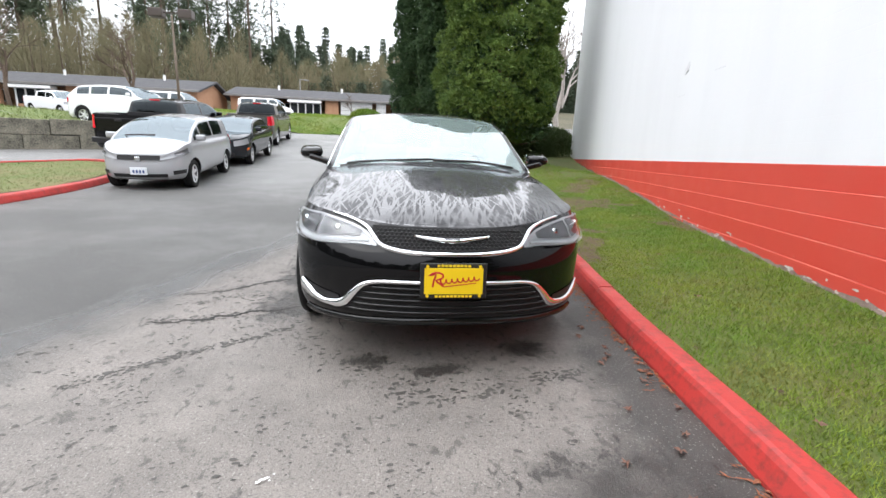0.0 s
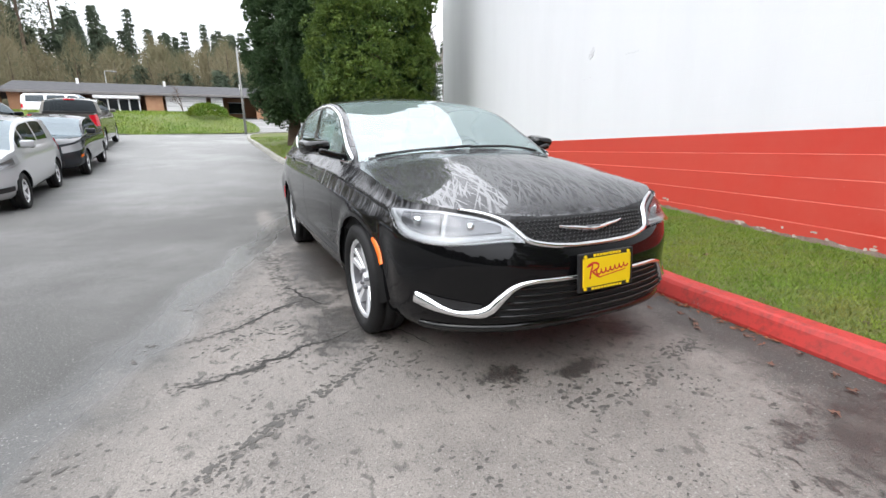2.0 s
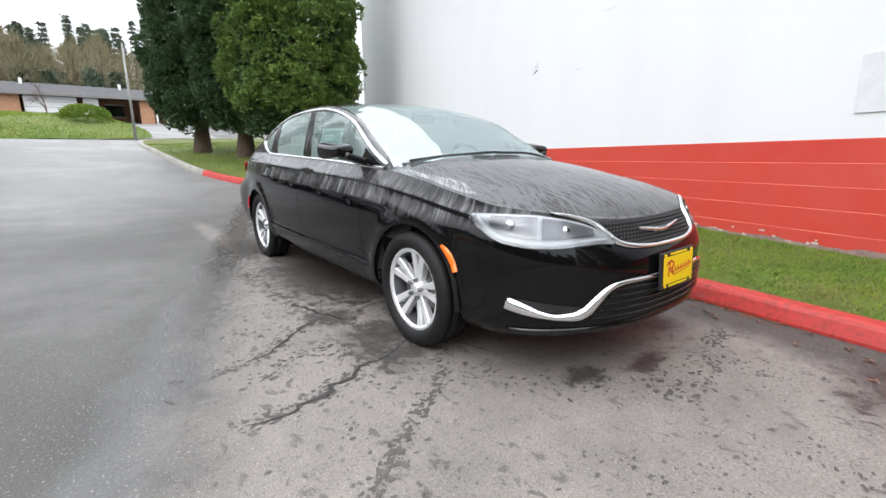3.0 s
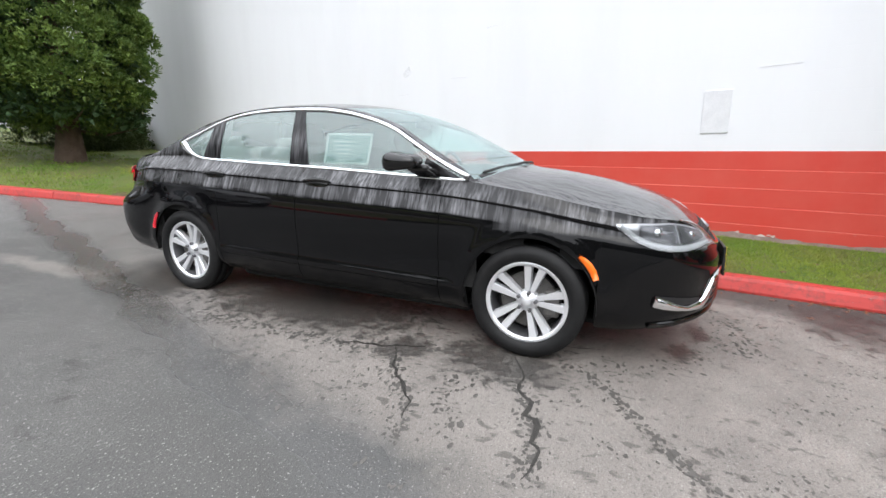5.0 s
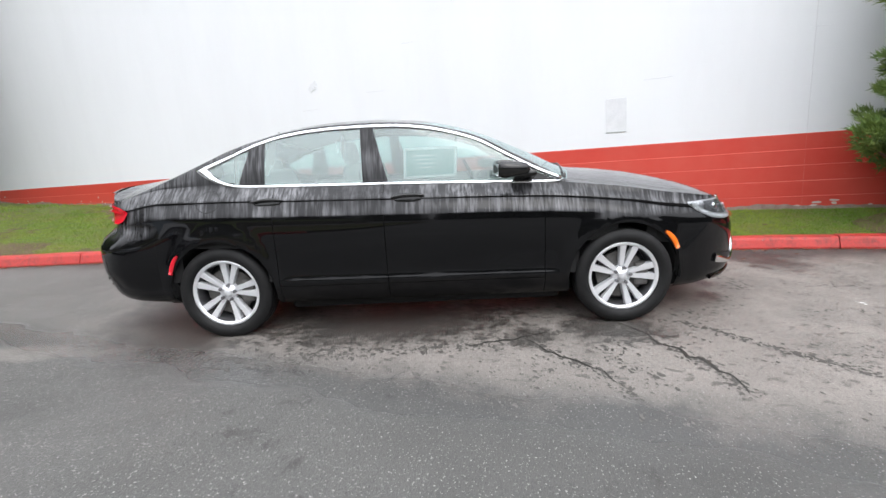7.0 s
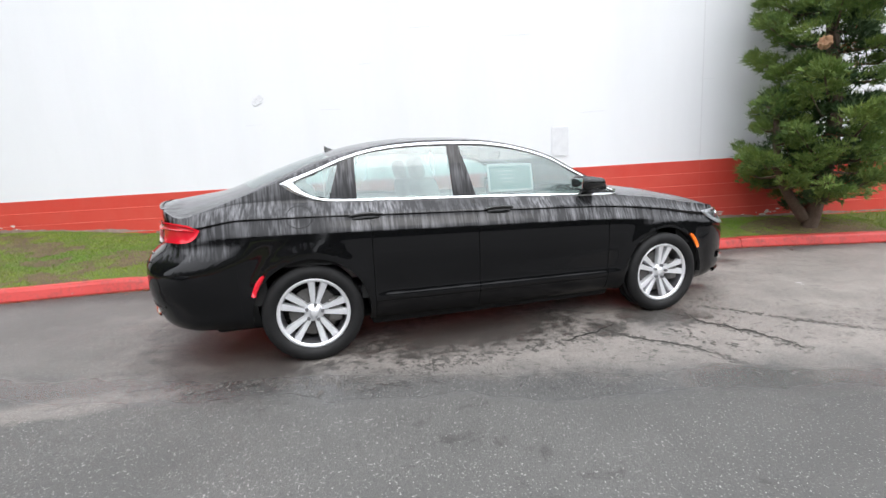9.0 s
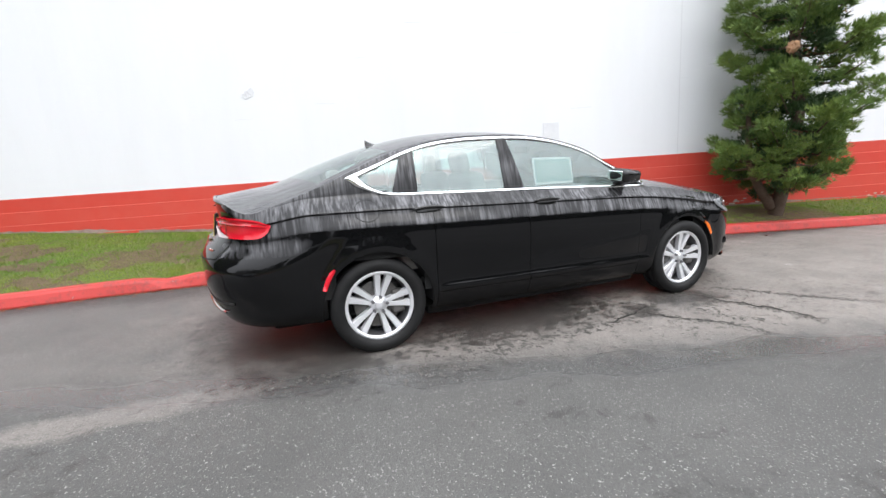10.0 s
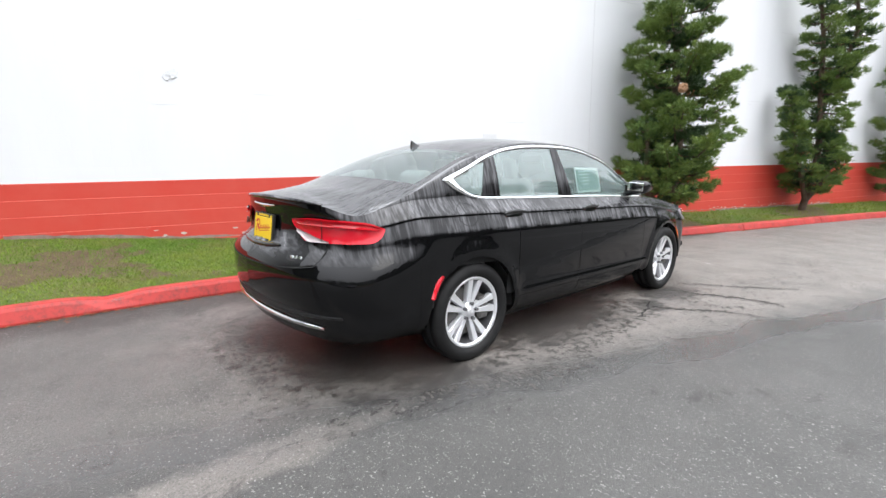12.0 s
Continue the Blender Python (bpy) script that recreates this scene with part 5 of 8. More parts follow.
def nose_bars():
    line = smooth_path([(0, 0.638), (-0.12, 0.639), (-0.22, 0.644), (-0.31, 0.655), (-0.372, 0.672), (-0.42, 0.71), (-0.465, 0.746), (-0.54, 0.775), (-0.62, 0.797), (-0.68, 0.808)], 36)
    full_bar(SEDAN, "grille_trim", nose_path(line), [0.023] * 22 + [0.023 - 0.001 * k for k in range(14)], 0.014, M["chrome"], sedan, 0.002, "bright chrome line under the grille")
    # honeycomb: rows of zigzag wire, each the mirror of the next
    for k in range(7):
        z = 0.658 + 0.0145 * k
        x_end = min(0.425, 0.33 + 0.022 * k)
        n = int(x_end / 0.0125)
        full_bar(SEDAN, "grille_wire", nose_path([(-0.0125 * i, z + 0.0042 * (1 if (i + k) % 2 else -1)) for i in range(n)]), 0.0038, 0.006, M["grille_grey"], sedan, 0.003)
    wing = smooth_path([(0, 0.7), (-0.05, 0.702), (-0.11, 0.709), (-0.16, 0.714), (-0.2, 0.72)], 14)
    full_bar(SEDAN, "grille_wing", nose_path(wing), [0.026 - 0.0014 * k for k in range(14)], 0.012, M["chrome"], sedan, 0.012, "chrome wing on the grille")
    part("grille_badge", box_bm(0.085, 0.014, 0.026, pose(0, SEDAN.skin(0, 0.705, 0.018).y, 0.705, -24), 0.006), M["alloy_dark"], sedan, "dark oblong badge in the chrome wing")
    for k in range(5):
        z = 0.345 + 0.031 * k
        x_end = 0.53 - 0.028 * k
        full_bar(SEDAN, "intake_bar", nose_path([(-x, z) for x in np.linspace(0, x_end, 16)]), 0.011, 0.01, M["gloss_black"], sedan, 0.003)
    sw = smooth_path([(0, 0.503), (-0.17, 0.503), (-0.33, 0.502), (-0.40, 0.495), (-0.445, 0.478), (-0.50, 0.425), (-0.545, 0.374), (-0.59, 0.354), (-0.65, 0.351), (-0.71, 0.362), (-0.765, 0.384), (-0.8, 0.402)], 48)
    wid = [0.018 + 0.03 * math.exp(-((x + 0.55) / 0.09) ** 2) + 0.042 * math.exp(-((x + 0.79) / 0.08) ** 2) for x, z in sw]
    full_bar(SEDAN, "bumper_trim", nose_path(sw), wid, 0.014, M["chrome"], sedan, 0.003, "bright chrome swoosh in the front bumper")
    lip = nose_path([(-x, 0.292 - 0.03 * (x / 0.8) ** 2) for x in np.linspace(0, 0.8, 24)])
    full_bar(SEDAN, "chin_lip", lip, 0.034, 0.016, M["gloss_black"], sedan, 0.0)


T_IN, T_OUT = sx(-0.37, 2.335), sx(-0.852, 2.0)
TL_TOP = tween([(0, 0.955), (0.3, 0.968), (0.6, 0.962), (0.85, 0.946), (1, 0.915)])
TL_LOW = tween([(0, 0.935), (0.1, 0.885), (0.2, 0.84), (0.5, 0.836), (0.85, 0.838), (0.95, 0.86), (1, 0.905)])


def tail_lamp(side):
    lamp = skin_patch(SEDAN, "tail_lamp", T_IN, T_OUT, TL_LOW, TL_TOP, 0.014, M["lens_red"], sedan, side, 30, 6, "red tail lamp wrapping round the corner", 0.004)
    at = lambda a: T_IN + (T_OUT - T_IN) * a
    # darker upper half, brighter bar between, clear wedge at the inner lower corner
    span = lambda f: 0.1 + 0.86 * f
    skin_patch(SEDAN, "lamp_upper", at(0.1), at(0.96), lambda f: TL_LOW(span(f)) * 0.3 + TL_TOP(span(f)) * 0.7, lambda f: TL_TOP(span(f)) - 0.006, 0.0155, M["lens_red_dark"], lamp, side, 24, 3, rim=0.0145)
    skin_patch(SEDAN, "reverse_lamp", at(0.1), at(0.5), lambda f: 0.89 - 0.05 * min(f * 2.6, 1), lambda f: 0.908 - 0.062 * f, 0.0165, M["lens_white"], lamp, side, 14, 3, "clear reversing lamp", 0.0155)
    skin_bar(SEDAN, "lamp_gap", [(at(0.4), z) for z in np.linspace(0.838, 0.972, 8)], 0.006, 0.0015, M["liner"], lamp, side, 0.0155)


def rear_bars():
    along = lambda xs, z: [(sx(-x, TAIL_Y(-x)), z(x)) for x in xs]
    full_bar(SEDAN, "rear_bumper_trim", along(np.linspace(0, 0.66, 24), lambda x: 0.392 - 0.008 * (x / 0.6) ** 2), [0.036 - 0.0009 * k for k in range(24)], 0.012, M["chrome"], sedan, 0.004, "thin chrome strip along the rear bumper")
    full_bar(SEDAN, "rear_valance", along(np.linspace(0, 0.74, 24), lambda x: 0.455 - 0.005 * (x / 0.6) ** 2), [0.075 - 0.0025 * k for k in range(24)], 0.003, M["black_plastic"], sedan, 0.001, "dark plastic lower valance")
    full_bar(SEDAN, "trunk_wing", along(np.linspace(0, 0.18, 10), lambda x: 1.012 + 0.006 * (x / 0.17)), [0.022 - 0.0016 * k for k in range(10)], 0.01, M["chrome"], sedan, 0.004, "chrome wing on the trunk lid")
    full_bar(SEDAN, "plate_ledge", along(np.linspace(0, 0.3, 14), lambda x: 0.782 + 0.01 * (x / 0.3) ** 2), [0.03] * 10 + [0.026, 0.02, 0.014, 0.008], 0.016, M["gloss_black"], sedan, 0.0, "gloss black grip ledge under the plate")
    full_bar(SEDAN, "trunk_gap", along(np.linspace(0, 0.62, 20), lambda x: 0.688 + 0.03 * (x / 0.6) ** 3), 0.008, 0.0015, M["liner"], sedan, 0.0005)
    full_bar(SEDAN, "trunk_lip", along(np.linspace(0, 0.6, 26), lambda x: 1.066 - 0.022 * (x / 0.56) ** 2), [0.03] * 18 + [0.03 - 0.003 * k for k in range(1, 9)], 0.018, M["paint_black"], sedan, -0.004, "raised lip along the trunk's edge")


def trunk_seams(side):
    """Gaps between trunk lid and bumper below the lamps."""
    skin_bar(SEDAN, "lid_seam", [(sx(-x, TAIL_Y(-x)), z) for x, z in ((0.62, 0.72), (0.635, 0.76), (0.64, 0.8), (0.64, 0.838))], 0.007, 0.0015, M["liner"], sedan, side, 0.0005)


TAIL_Y = tween([(-0.85, 2.0), (-0.775, 2.148), (-0.6, 2.264), (-0.3, 2.338), (0, 2.36)])

for fn in (window_trim, pillars, mirror, handles, markers, headlamp, nose, tail_lamp, trunk_seams):
    both_sides(fn)
nose_bars()
rear_bars()


def plate(at, w=0.305, h=0.152):
    """A dealer's yellow plate in a black frame; its print is plain red strokes and bars."""
    p = new("dealer_plate")
    p.parent = sedan
    p.matrix_local = at
    part("plate_frame", box_bm(w + 0.028, 0.016, h + 0.026, None, 0.005), M["black_plastic"], p, "black plate frame with yellow print bars")
    part("plate_panel", box_bm(w - 0.012, 0.004, h - 0.02, pose(0, -0.0095, 0), 0.001, 1), M["plate_yellow"], p, "yellow plate with red script strokes")
    # the flowing red script as one plain brush stroke and its underline
    k = np.linspace(0, 1, 90)
    wave = [(-w * 0.24 + w * 0.64 * t + 0.006 * math.cos(14 * math.pi * t), -0.005 + 0.02 * t + 0.0105 * math.sin(14 * math.pi * t)) for t in k]
    loop = [(-0.105, -0.03), (-0.1, 0.005), (-0.09, 0.035), (-0.125, 0.028), (-0.09, 0.044), (-0.055, 0.034), (-0.06, 0.014), (-0.09, 0.004), (-0.07, -0.012), (-0.05, -0.026)]
    loop = [(p.x, p.y) for p in dense(loop, 0.004)]
    for line, thick in ((loop, 0.0095), (wave, 0.0075), ([(-0.05 + 0.018 * i, -0.028 + 0.0022 * i) for i in range(10)], 0.005)):
        v, f = sweep([(a, -0.0118, b2) for a, b2 in line], thick, 0.0012, [(0, -1, 0)] * len(line))
        raw("red_stroke", v, f, M["plate_red"], p)
    for z, n in ((h / 2 + 0.001, 9), (-h / 2 - 0.001, 10)):
        for i in range(n):
            part("yellow_bar", box_bm(0.014, 0.003, 0.011, pose((i - (n - 1) / 2) * 0.019, -0.0095, z), 0.0008, 1), M["plate_yellow"], p)
    for u in (-1, 1):
        for v in (-1, 1):
            part("plate_screw", tube_bm(0.008, 0.006, pose(u * w * 0.43, -0.01, v * (h / 2 - 0.002), 90), 10), M["plate_yellow"], p)
    return p


tagged(plate(pose(0, -2.398, 0.522, -4)), "yellow dealer plate in a black frame")
tagged(plate(pose(0, SEDAN.skin(SEDAN.length, 0.872).y + 0.012, 0.872, -8, 0, 180)), "yellow dealer plate in a black frame")

# model badge, unreadable
for k in range(3):
    at = SEDAN.skin(sx(-0.46 - 0.029 * k, TAIL_Y(-0.46 - 0.029 * k)), 0.755, 0.002)
    part("badge_bar", box_bm(0.024, 0.006, 0.018, pose(at.x, at.y, at.z, 20, 0, 17), 0.003), M["chrome"], sedan)


def wipers():
    for a, b2, c in (((-0.64, -1.01, 1.016), (-0.4, -1.055, 1.042), (0.005, -1.116, 1.067)), ((0.0, -1.112, 1.061), (0.35, -1.075, 1.056), (0.64, -1.01, 1.02))):
        pts = dense([a, b2, c], 0.06)
        v, f = sweep([tuple(p) for p in pts], 0.014, 0.012, [(0, -0.55, 0.83)] * len(pts))
        raw("wiper", v, f, M["black_plastic"], sedan, "black wiper at rest on the windscreen")
    cow = dense([(-0.69, -1.0, 1.002), (-0.4, -1.075, 1.03), (0, -1.115, 1.044), (0.4, -1.075, 1.03), (0.69, -1.0, 1.002)], 0.05)
    v, f = sweep([tuple(p) for p in cow], 0.05, 0.004, [(0, -0.35, 0.94)] * len(cow))
    raw("cowl", v, f, M["black_plastic"], sedan, "black plastic cowl")


wipers()
fin = bmesh.new()
rows = []
for k in range(6):
    f = k / 5
    hh = 0.078 * f ** 1.3
    rows.append([fin.verts.new((sgn * w * (0.018 + 0.012 * (1 - f)), 1.07 + 0.13 * f, 1.405 - 0.035 * f + dz)) for sgn, w, dz in ((-1, 1, 0.0), (-1, 0.25, hh), (1, 0.25, hh), (1, 1, 0.0))])
for p, q in zip(rows, rows[1:]):
    for j in range(3):
        fin.faces.new((p[j], q[j], q[j + 1], p[j + 1]))
fin.faces.new(rows[-1])
part("antenna_fin", fin, M["gloss_black"], sedan, "black shark-fin antenna", True)


def fuel_flap(side):
    pts, nor = [], []
    for k in range(28):
        a = 2 * math.pi * k / 28
        s, z = SEDAN.s_of(1.41 + 0.082 * math.cos(a)), 0.958 + 0.068 * math.sin(a)
        p, n = SEDAN.skin(s, z), SEDAN.skin_normal(s, z)
        pts.append(flip_x(p, side)), nor.append(flip_x(n, side))
    v, f = sweep(pts, 0.005, 0.001, nor, closed=True)
    raw("fuel_flap_gap", v, f, M["liner"], sedan)


fuel_flap(-1)


def cabin():
    rough_box = lambda sx_, sy_, sz_, m, b2=0.04: box_bm(sx_, sy_, sz_, m, b2, 3)
    for x in (-0.36, 0.36):
        seat = new("front_seat")
        seat.parent = sedan
        part("seat_cushion", rough_box(0.5, 0.52, 0.16, pose(x, 0.12, 0.56, -6), 0.06), M["seat"], seat, "", True)
        part("seat_back", rough_box(0.48, 0.15, 0.62, pose(x, 0.42, 0.86, -14), 0.06), M["seat"], seat, "", True)
        part("headrest", rough_box(0.26, 0.09, 0.17, pose(x, 0.53, 1.24, -12), 0.04), M["seat"], seat, "", True)
    bench = new("rear_bench")
    bench.parent = sedan
    part("seat_cushion", rough_box(1.3, 0.5, 0.16, pose(0, 0.95, 0.56), 0.06), M["seat"], bench, "", True)
    part("seat_back", rough_box(1.3, 0.16, 0.6, pose(0, 1.3, 0.85, -22), 0.06), M["seat"], bench, "", True)
    for x in (-0.36, 0.36):
        part("headrest", rough_box(0.28, 0.1, 0.15, pose(x, 1.42, 1.15, -16), 0.04), M["seat"], bench, "", True)
    part("parcel_shelf", rough_box(1.2, 0.42, 0.03, pose(0, 1.62, 1.07), 0.01), M["dash"], sedan)
    part("dashboard", rough_box(1.42, 0.5, 0.3, pose(0, -0.72, 0.86, 8), 0.1), M["dash"], sedan, "dark moulded dashboard", True)
    part("cabin_floor", box_bm(1.5, 2.4, 0.04, pose(0, 0.4, 0.42)), M["dash"], sedan)
    bm = ring_bm([(0.014, 0.17), (0.0, 0.186), (-0.014, 0.172), (0.0, 0.158), (0.014, 0.17)], 28)
    add_bm(bm, box_bm(0.02, 0.3, 0.04, None, 0.008))
    bmesh.ops.transform(bm, matrix=pose(0.36, -0.42, 0.97) @ Matrix.Rotation(radians(90), 4, "Z") @ Matrix.Rotation(radians(24), 4, "Y"), verts=bm.verts)
    part("steering_wheel", bm, M["dash"], sedan, "", True)
    # pale lining under the roof
    ys, v, f = np.linspace(0.0, 1.16, 14), [], []
    for y in ys:
        s = SEDAN.s_of(y)
        col = SEDAN.column(s, [1.0], 1, [0, 0.3, 0.6, 1.0])
        pts = [col[1], col[2], col[3], col[4]]
        v += [(p.x * 0.97, p.y, p.z - 0.03) for p in pts] + [(-p.x * 0.97, p.y, p.z - 0.03) for p in pts[-2::-1]]
    for i in range(len(ys) - 1):
        for k in range(6):
            f.append((7 * i + k, 7 * i + k + 1, 7 * i + 8 + k, 7 * i + 7 + k))
    raw("headliner", v, f, M["headliner"], sedan, "pale cloth headliner", True)
    for side in (-1, 1):
        v = []
        for y in np.linspace(-0.7, 1.15, 12):
            a = band_point(y, 1.02, -0.05)
            v += [flip_x(a, side), flip_x(Vector((a.x + 0.03, y, 0.5)), side)]
        raw("door_lining", v, [(2 * k, 2 * k + 1, 2 * k + 3, 2 * k + 2) for k in range(11)], M["seat"], sedan)
    part("inner_mirror", box_bm(0.24, 0.03, 0.07, pose(0, -0.28, 1.33, 10), 0.015), M["black_plastic"], sedan)


cabin()


def sticker():
    """The price sheet behind the front passenger window: a pale sheet with a white edge and faint bars."""
    a, b2, c = band_point(0.07, 1.238, -0.012), band_point(-0.275, 1.235, -0.012), band_point(-0.268, 1.05, -0.012)
    d = band_point(0.075, 1.05, -0.012)
    sheet = raw("price_sheet", [a, b2, c, d], [(0, 1, 2, 3)], M["sheet"], sedan, "pale green price sheet with a white edge in the side window")
    out = Vector((-0.96, 0, 0.28))
    cs = [a, b2, c, d]
    pts = []
    for p, q in zip(cs, cs[1:] + cs[:1]):
        pts += [p.lerp(q, t) for t in np.linspace(0, 0.95, 6)]
    v, f = sweep([tuple(p + out * 0.001) for p in pts], 0.017, 0.002, [tuple(out)] * len(pts), closed=True)
    raw("sheet_edge", v, f, M["paper"], sheet)
    for k in range(4):
        t = 0.25 + 0.14 * k
        p, q = a.lerp(d, t), b2.lerp(c, t)
        pp = [p.lerp(q, u) + out * 0.001 for u in (0.15 + 0.05 * k, 0.6 - 0.06 * (k % 2))]
        v, f = sweep([tuple(x) for x in pp], 0.009, 0.001, [tuple(out)] * 2)
        raw("print_bar", v, f, M["paper"], sheet)


M["sheet"] = material("pale_green_sheet", (0.3, 0.41, 0.39), 0.6)
sticker()


# ---- courses, patches and litter along the wall ----
def wall_courses():
    """The plinth's block courses: each lies a little proud of the one above, with a ledge painted pale as if lit."""
    z = RED_TOP
    for k in range(7):
        out = 0.004 + 0.007 * k
        z0 = z - 0.2
        for a, b2 in ((WALL_U0, -0.003), (0.003, WALL_U1)):
            v = []
            n = max(int((b2 - a) / 0.5), 2)
            for i in range(n + 1):
                u = a + (b2 - a) * i / n
                w = 0.0015 * noise.noise(Vector((u * 1.3, k * 7.1, 0)))
                for x, zz in ((0.0, z), (-out + 0.003, z - 0.001), (-out, z - 0.006 + w), (-out, z0 + 0.004), (0.0, z0 + 0.0015)):
                    v.append((x, u, zz))
            f = [(5 * i + j, 5 * i + j + 1, 5 * i + 6 + j, 5 * i + 5 + j) for i in range(n) for j in range(4)]
            raw("block_course", v, f, M["red_block"], wall_base, "")
            # pale strip along the ledge: its top highlight put into the colour
            if k:
                edge = [(x, a + (b2 - a) * i / n, zz) for i in range(n + 1) for x, zz in ((-out + 0.006, z + 0.0012), (-out - 0.001, z - 0.0052))]
                raw("worn_ledge", edge, [(2 * i, 2 * i + 1, 2 * i + 3, 2 * i + 2) for i in range(n)], M["mortar"], wall_base)
        z = z0


wall_courses()


def wall_thing(name, bm, mat, u, z, label, category, out=0.004):
    ob = part(name, bm, mat, None, label)
    ob.matrix_world = wall_pose @ Matrix.Translation((-out, u, z))
    return tagged(ob, category=category)


# painted-over service panel, seam strip, small cover and marks
panel = wall_thing("wall_panel", box_bm(0.01, 0.27, 0.46, None, 0.003), M["panel_grey"], 2.27, 1.645, "painted-over grey service panel on the white wall", "panel", 0.006)
wall_thing("seam_strip", box_bm(0.006, 0.012, 7.0, None, 0.002), M["panel_grey"], 0.0, RED_TOP + 3.5, "thin vertical joint strip in the white wall", "joint strip", 0.001)


def peeled_patch():
    """Ragged scab of loose paint: a few thin, uneven layers over one another."""
    rng = random.Random(4)
    bm = bmesh.new()
    for k, (cy, cz, r) in enumerate(((0.0, 0.0, 0.085), (-0.035, 0.03, 0.055), (0.04, -0.035, 0.05), (-0.03, -0.02, 0.035))):
        rad = [r * rng.uniform(0.6, 1.25) for _ in range(18)]
        ang = [2 * math.pi * i / 18 for i in range(18)]
        base = [bm.verts.new((0.0, cy + q * math.cos(a), cz + q * math.sin(a))) for q, a in zip(rad, ang)]
        lip = [bm.verts.new((-0.003 - 0.003 * k, cy + 0.9 * q * math.cos(a), cz + 0.9 * q * math.sin(a))) for q, a in zip(rad, ang)]
        mid = bm.verts.new((-0.001 - 0.002 * k, cy, cz))
        for i in range(18):
            j = (i + 1) % 18
            bm.faces.new((base[i], base[j], lip[j], lip[i]))
            bm.faces.new((lip[i], lip[j], mid))
    return bm


wall_thing("paint_scab", peeled_patch(), M["panel_grey"], 7.05, 2.56, "small ragged scab of peeling paint on the white wall", "peeling paint", 0.001)
rng = random.Random(11)
for k in range(16):
    u, z = rng.uniform(-7, 15), rng.uniform(1.9, 4.4)
    wall_thing("paint_ridge", box_bm(0.004, rng.uniform(0.12, 0.5), rng.uniform(0.006, 0.012), pose(0, 0, 0, rng.uniform(-3, 3)), 0.0015, 1), M["panel_grey"], u, z, "faint ridge of paint on the white wall", "paint ridge", 0.001)


def flakes():
    """Bare pale spots where the paint has come off along the foot of the wall."""
    rng = random.Random(3)
    v, f = [], []
    for k in range(210):
        u = rng.uniform(-9, 17)
        y = on_wall(u).y
        base = LAWN_AT_WALL(y) + 0.0195 * u
        if noise.noise(Vector((u * 0.55, 4.2, 1.0))) < -0.12:
            continue
        z = base + abs(rng.gauss(0, 0.05)) + 0.01
        w, h = rng.uniform(0.01, 0.055) * (1.6 if rng.random() < 0.15 else 1), rng.uniform(0.008, 0.026)
        n = rng.randint(6, 9)
        o = len(v)
        kk = min(max(int((RED_TOP - z) / 0.2), 0), 6)
        x = -(0.004 + 0.007 * kk) - 0.0035
        for i in range(n):
            a = 2 * math.pi * i / n
            r = rng.uniform(0.55, 1.0)
            v.append((x, u + w * r * math.cos(a), z + h * r * math.sin(a)))
        f.append(tuple(range(o, o + n))[::-1])
    ob = raw("flaked_paint", v, f, M["flake"], None, "pale flaked spots along the foot of the red wall", kind="stuff")
    ob.matrix_world = wall_pose
    tagged(ob, category="flaked paint")


flakes()


def wall_foot():
    """The grey strip along the foot of the wall where the paint has gone, with a ragged upper edge."""
    v, f = [], []
    us = np.arange(-9, 17, 0.03)
    for u in us:
        base = LAWN_AT_WALL(on_wall(u).y) + 0.0195 * u
        rag = 0.02 + 0.05 * max(noise.noise(Vector((u * 1.3, 1.0, 0))) + 0.25, 0) + 0.02 * noise.noise(Vector((u * 9, 2.0, 0)))
        for z in (base - 0.06, base + max(rag, 0.004)):
            kk = min(max(int((RED_TOP - z) / 0.2), 0), 6)
            v.append((-(0.004 + 0.007 * kk) - 0.003, u, z))
    f = [(2 * i, 2 * i + 1, 2 * i + 3, 2 * i + 2) for i in range(len(us) - 1)]
    ob = raw("wall_foot", v, f, M["foot"], None, "bare grey foot of the red wall", kind="structure")
    ob.matrix_world = wall_pose
    tagged(ob, category="wall")


wall_foot()


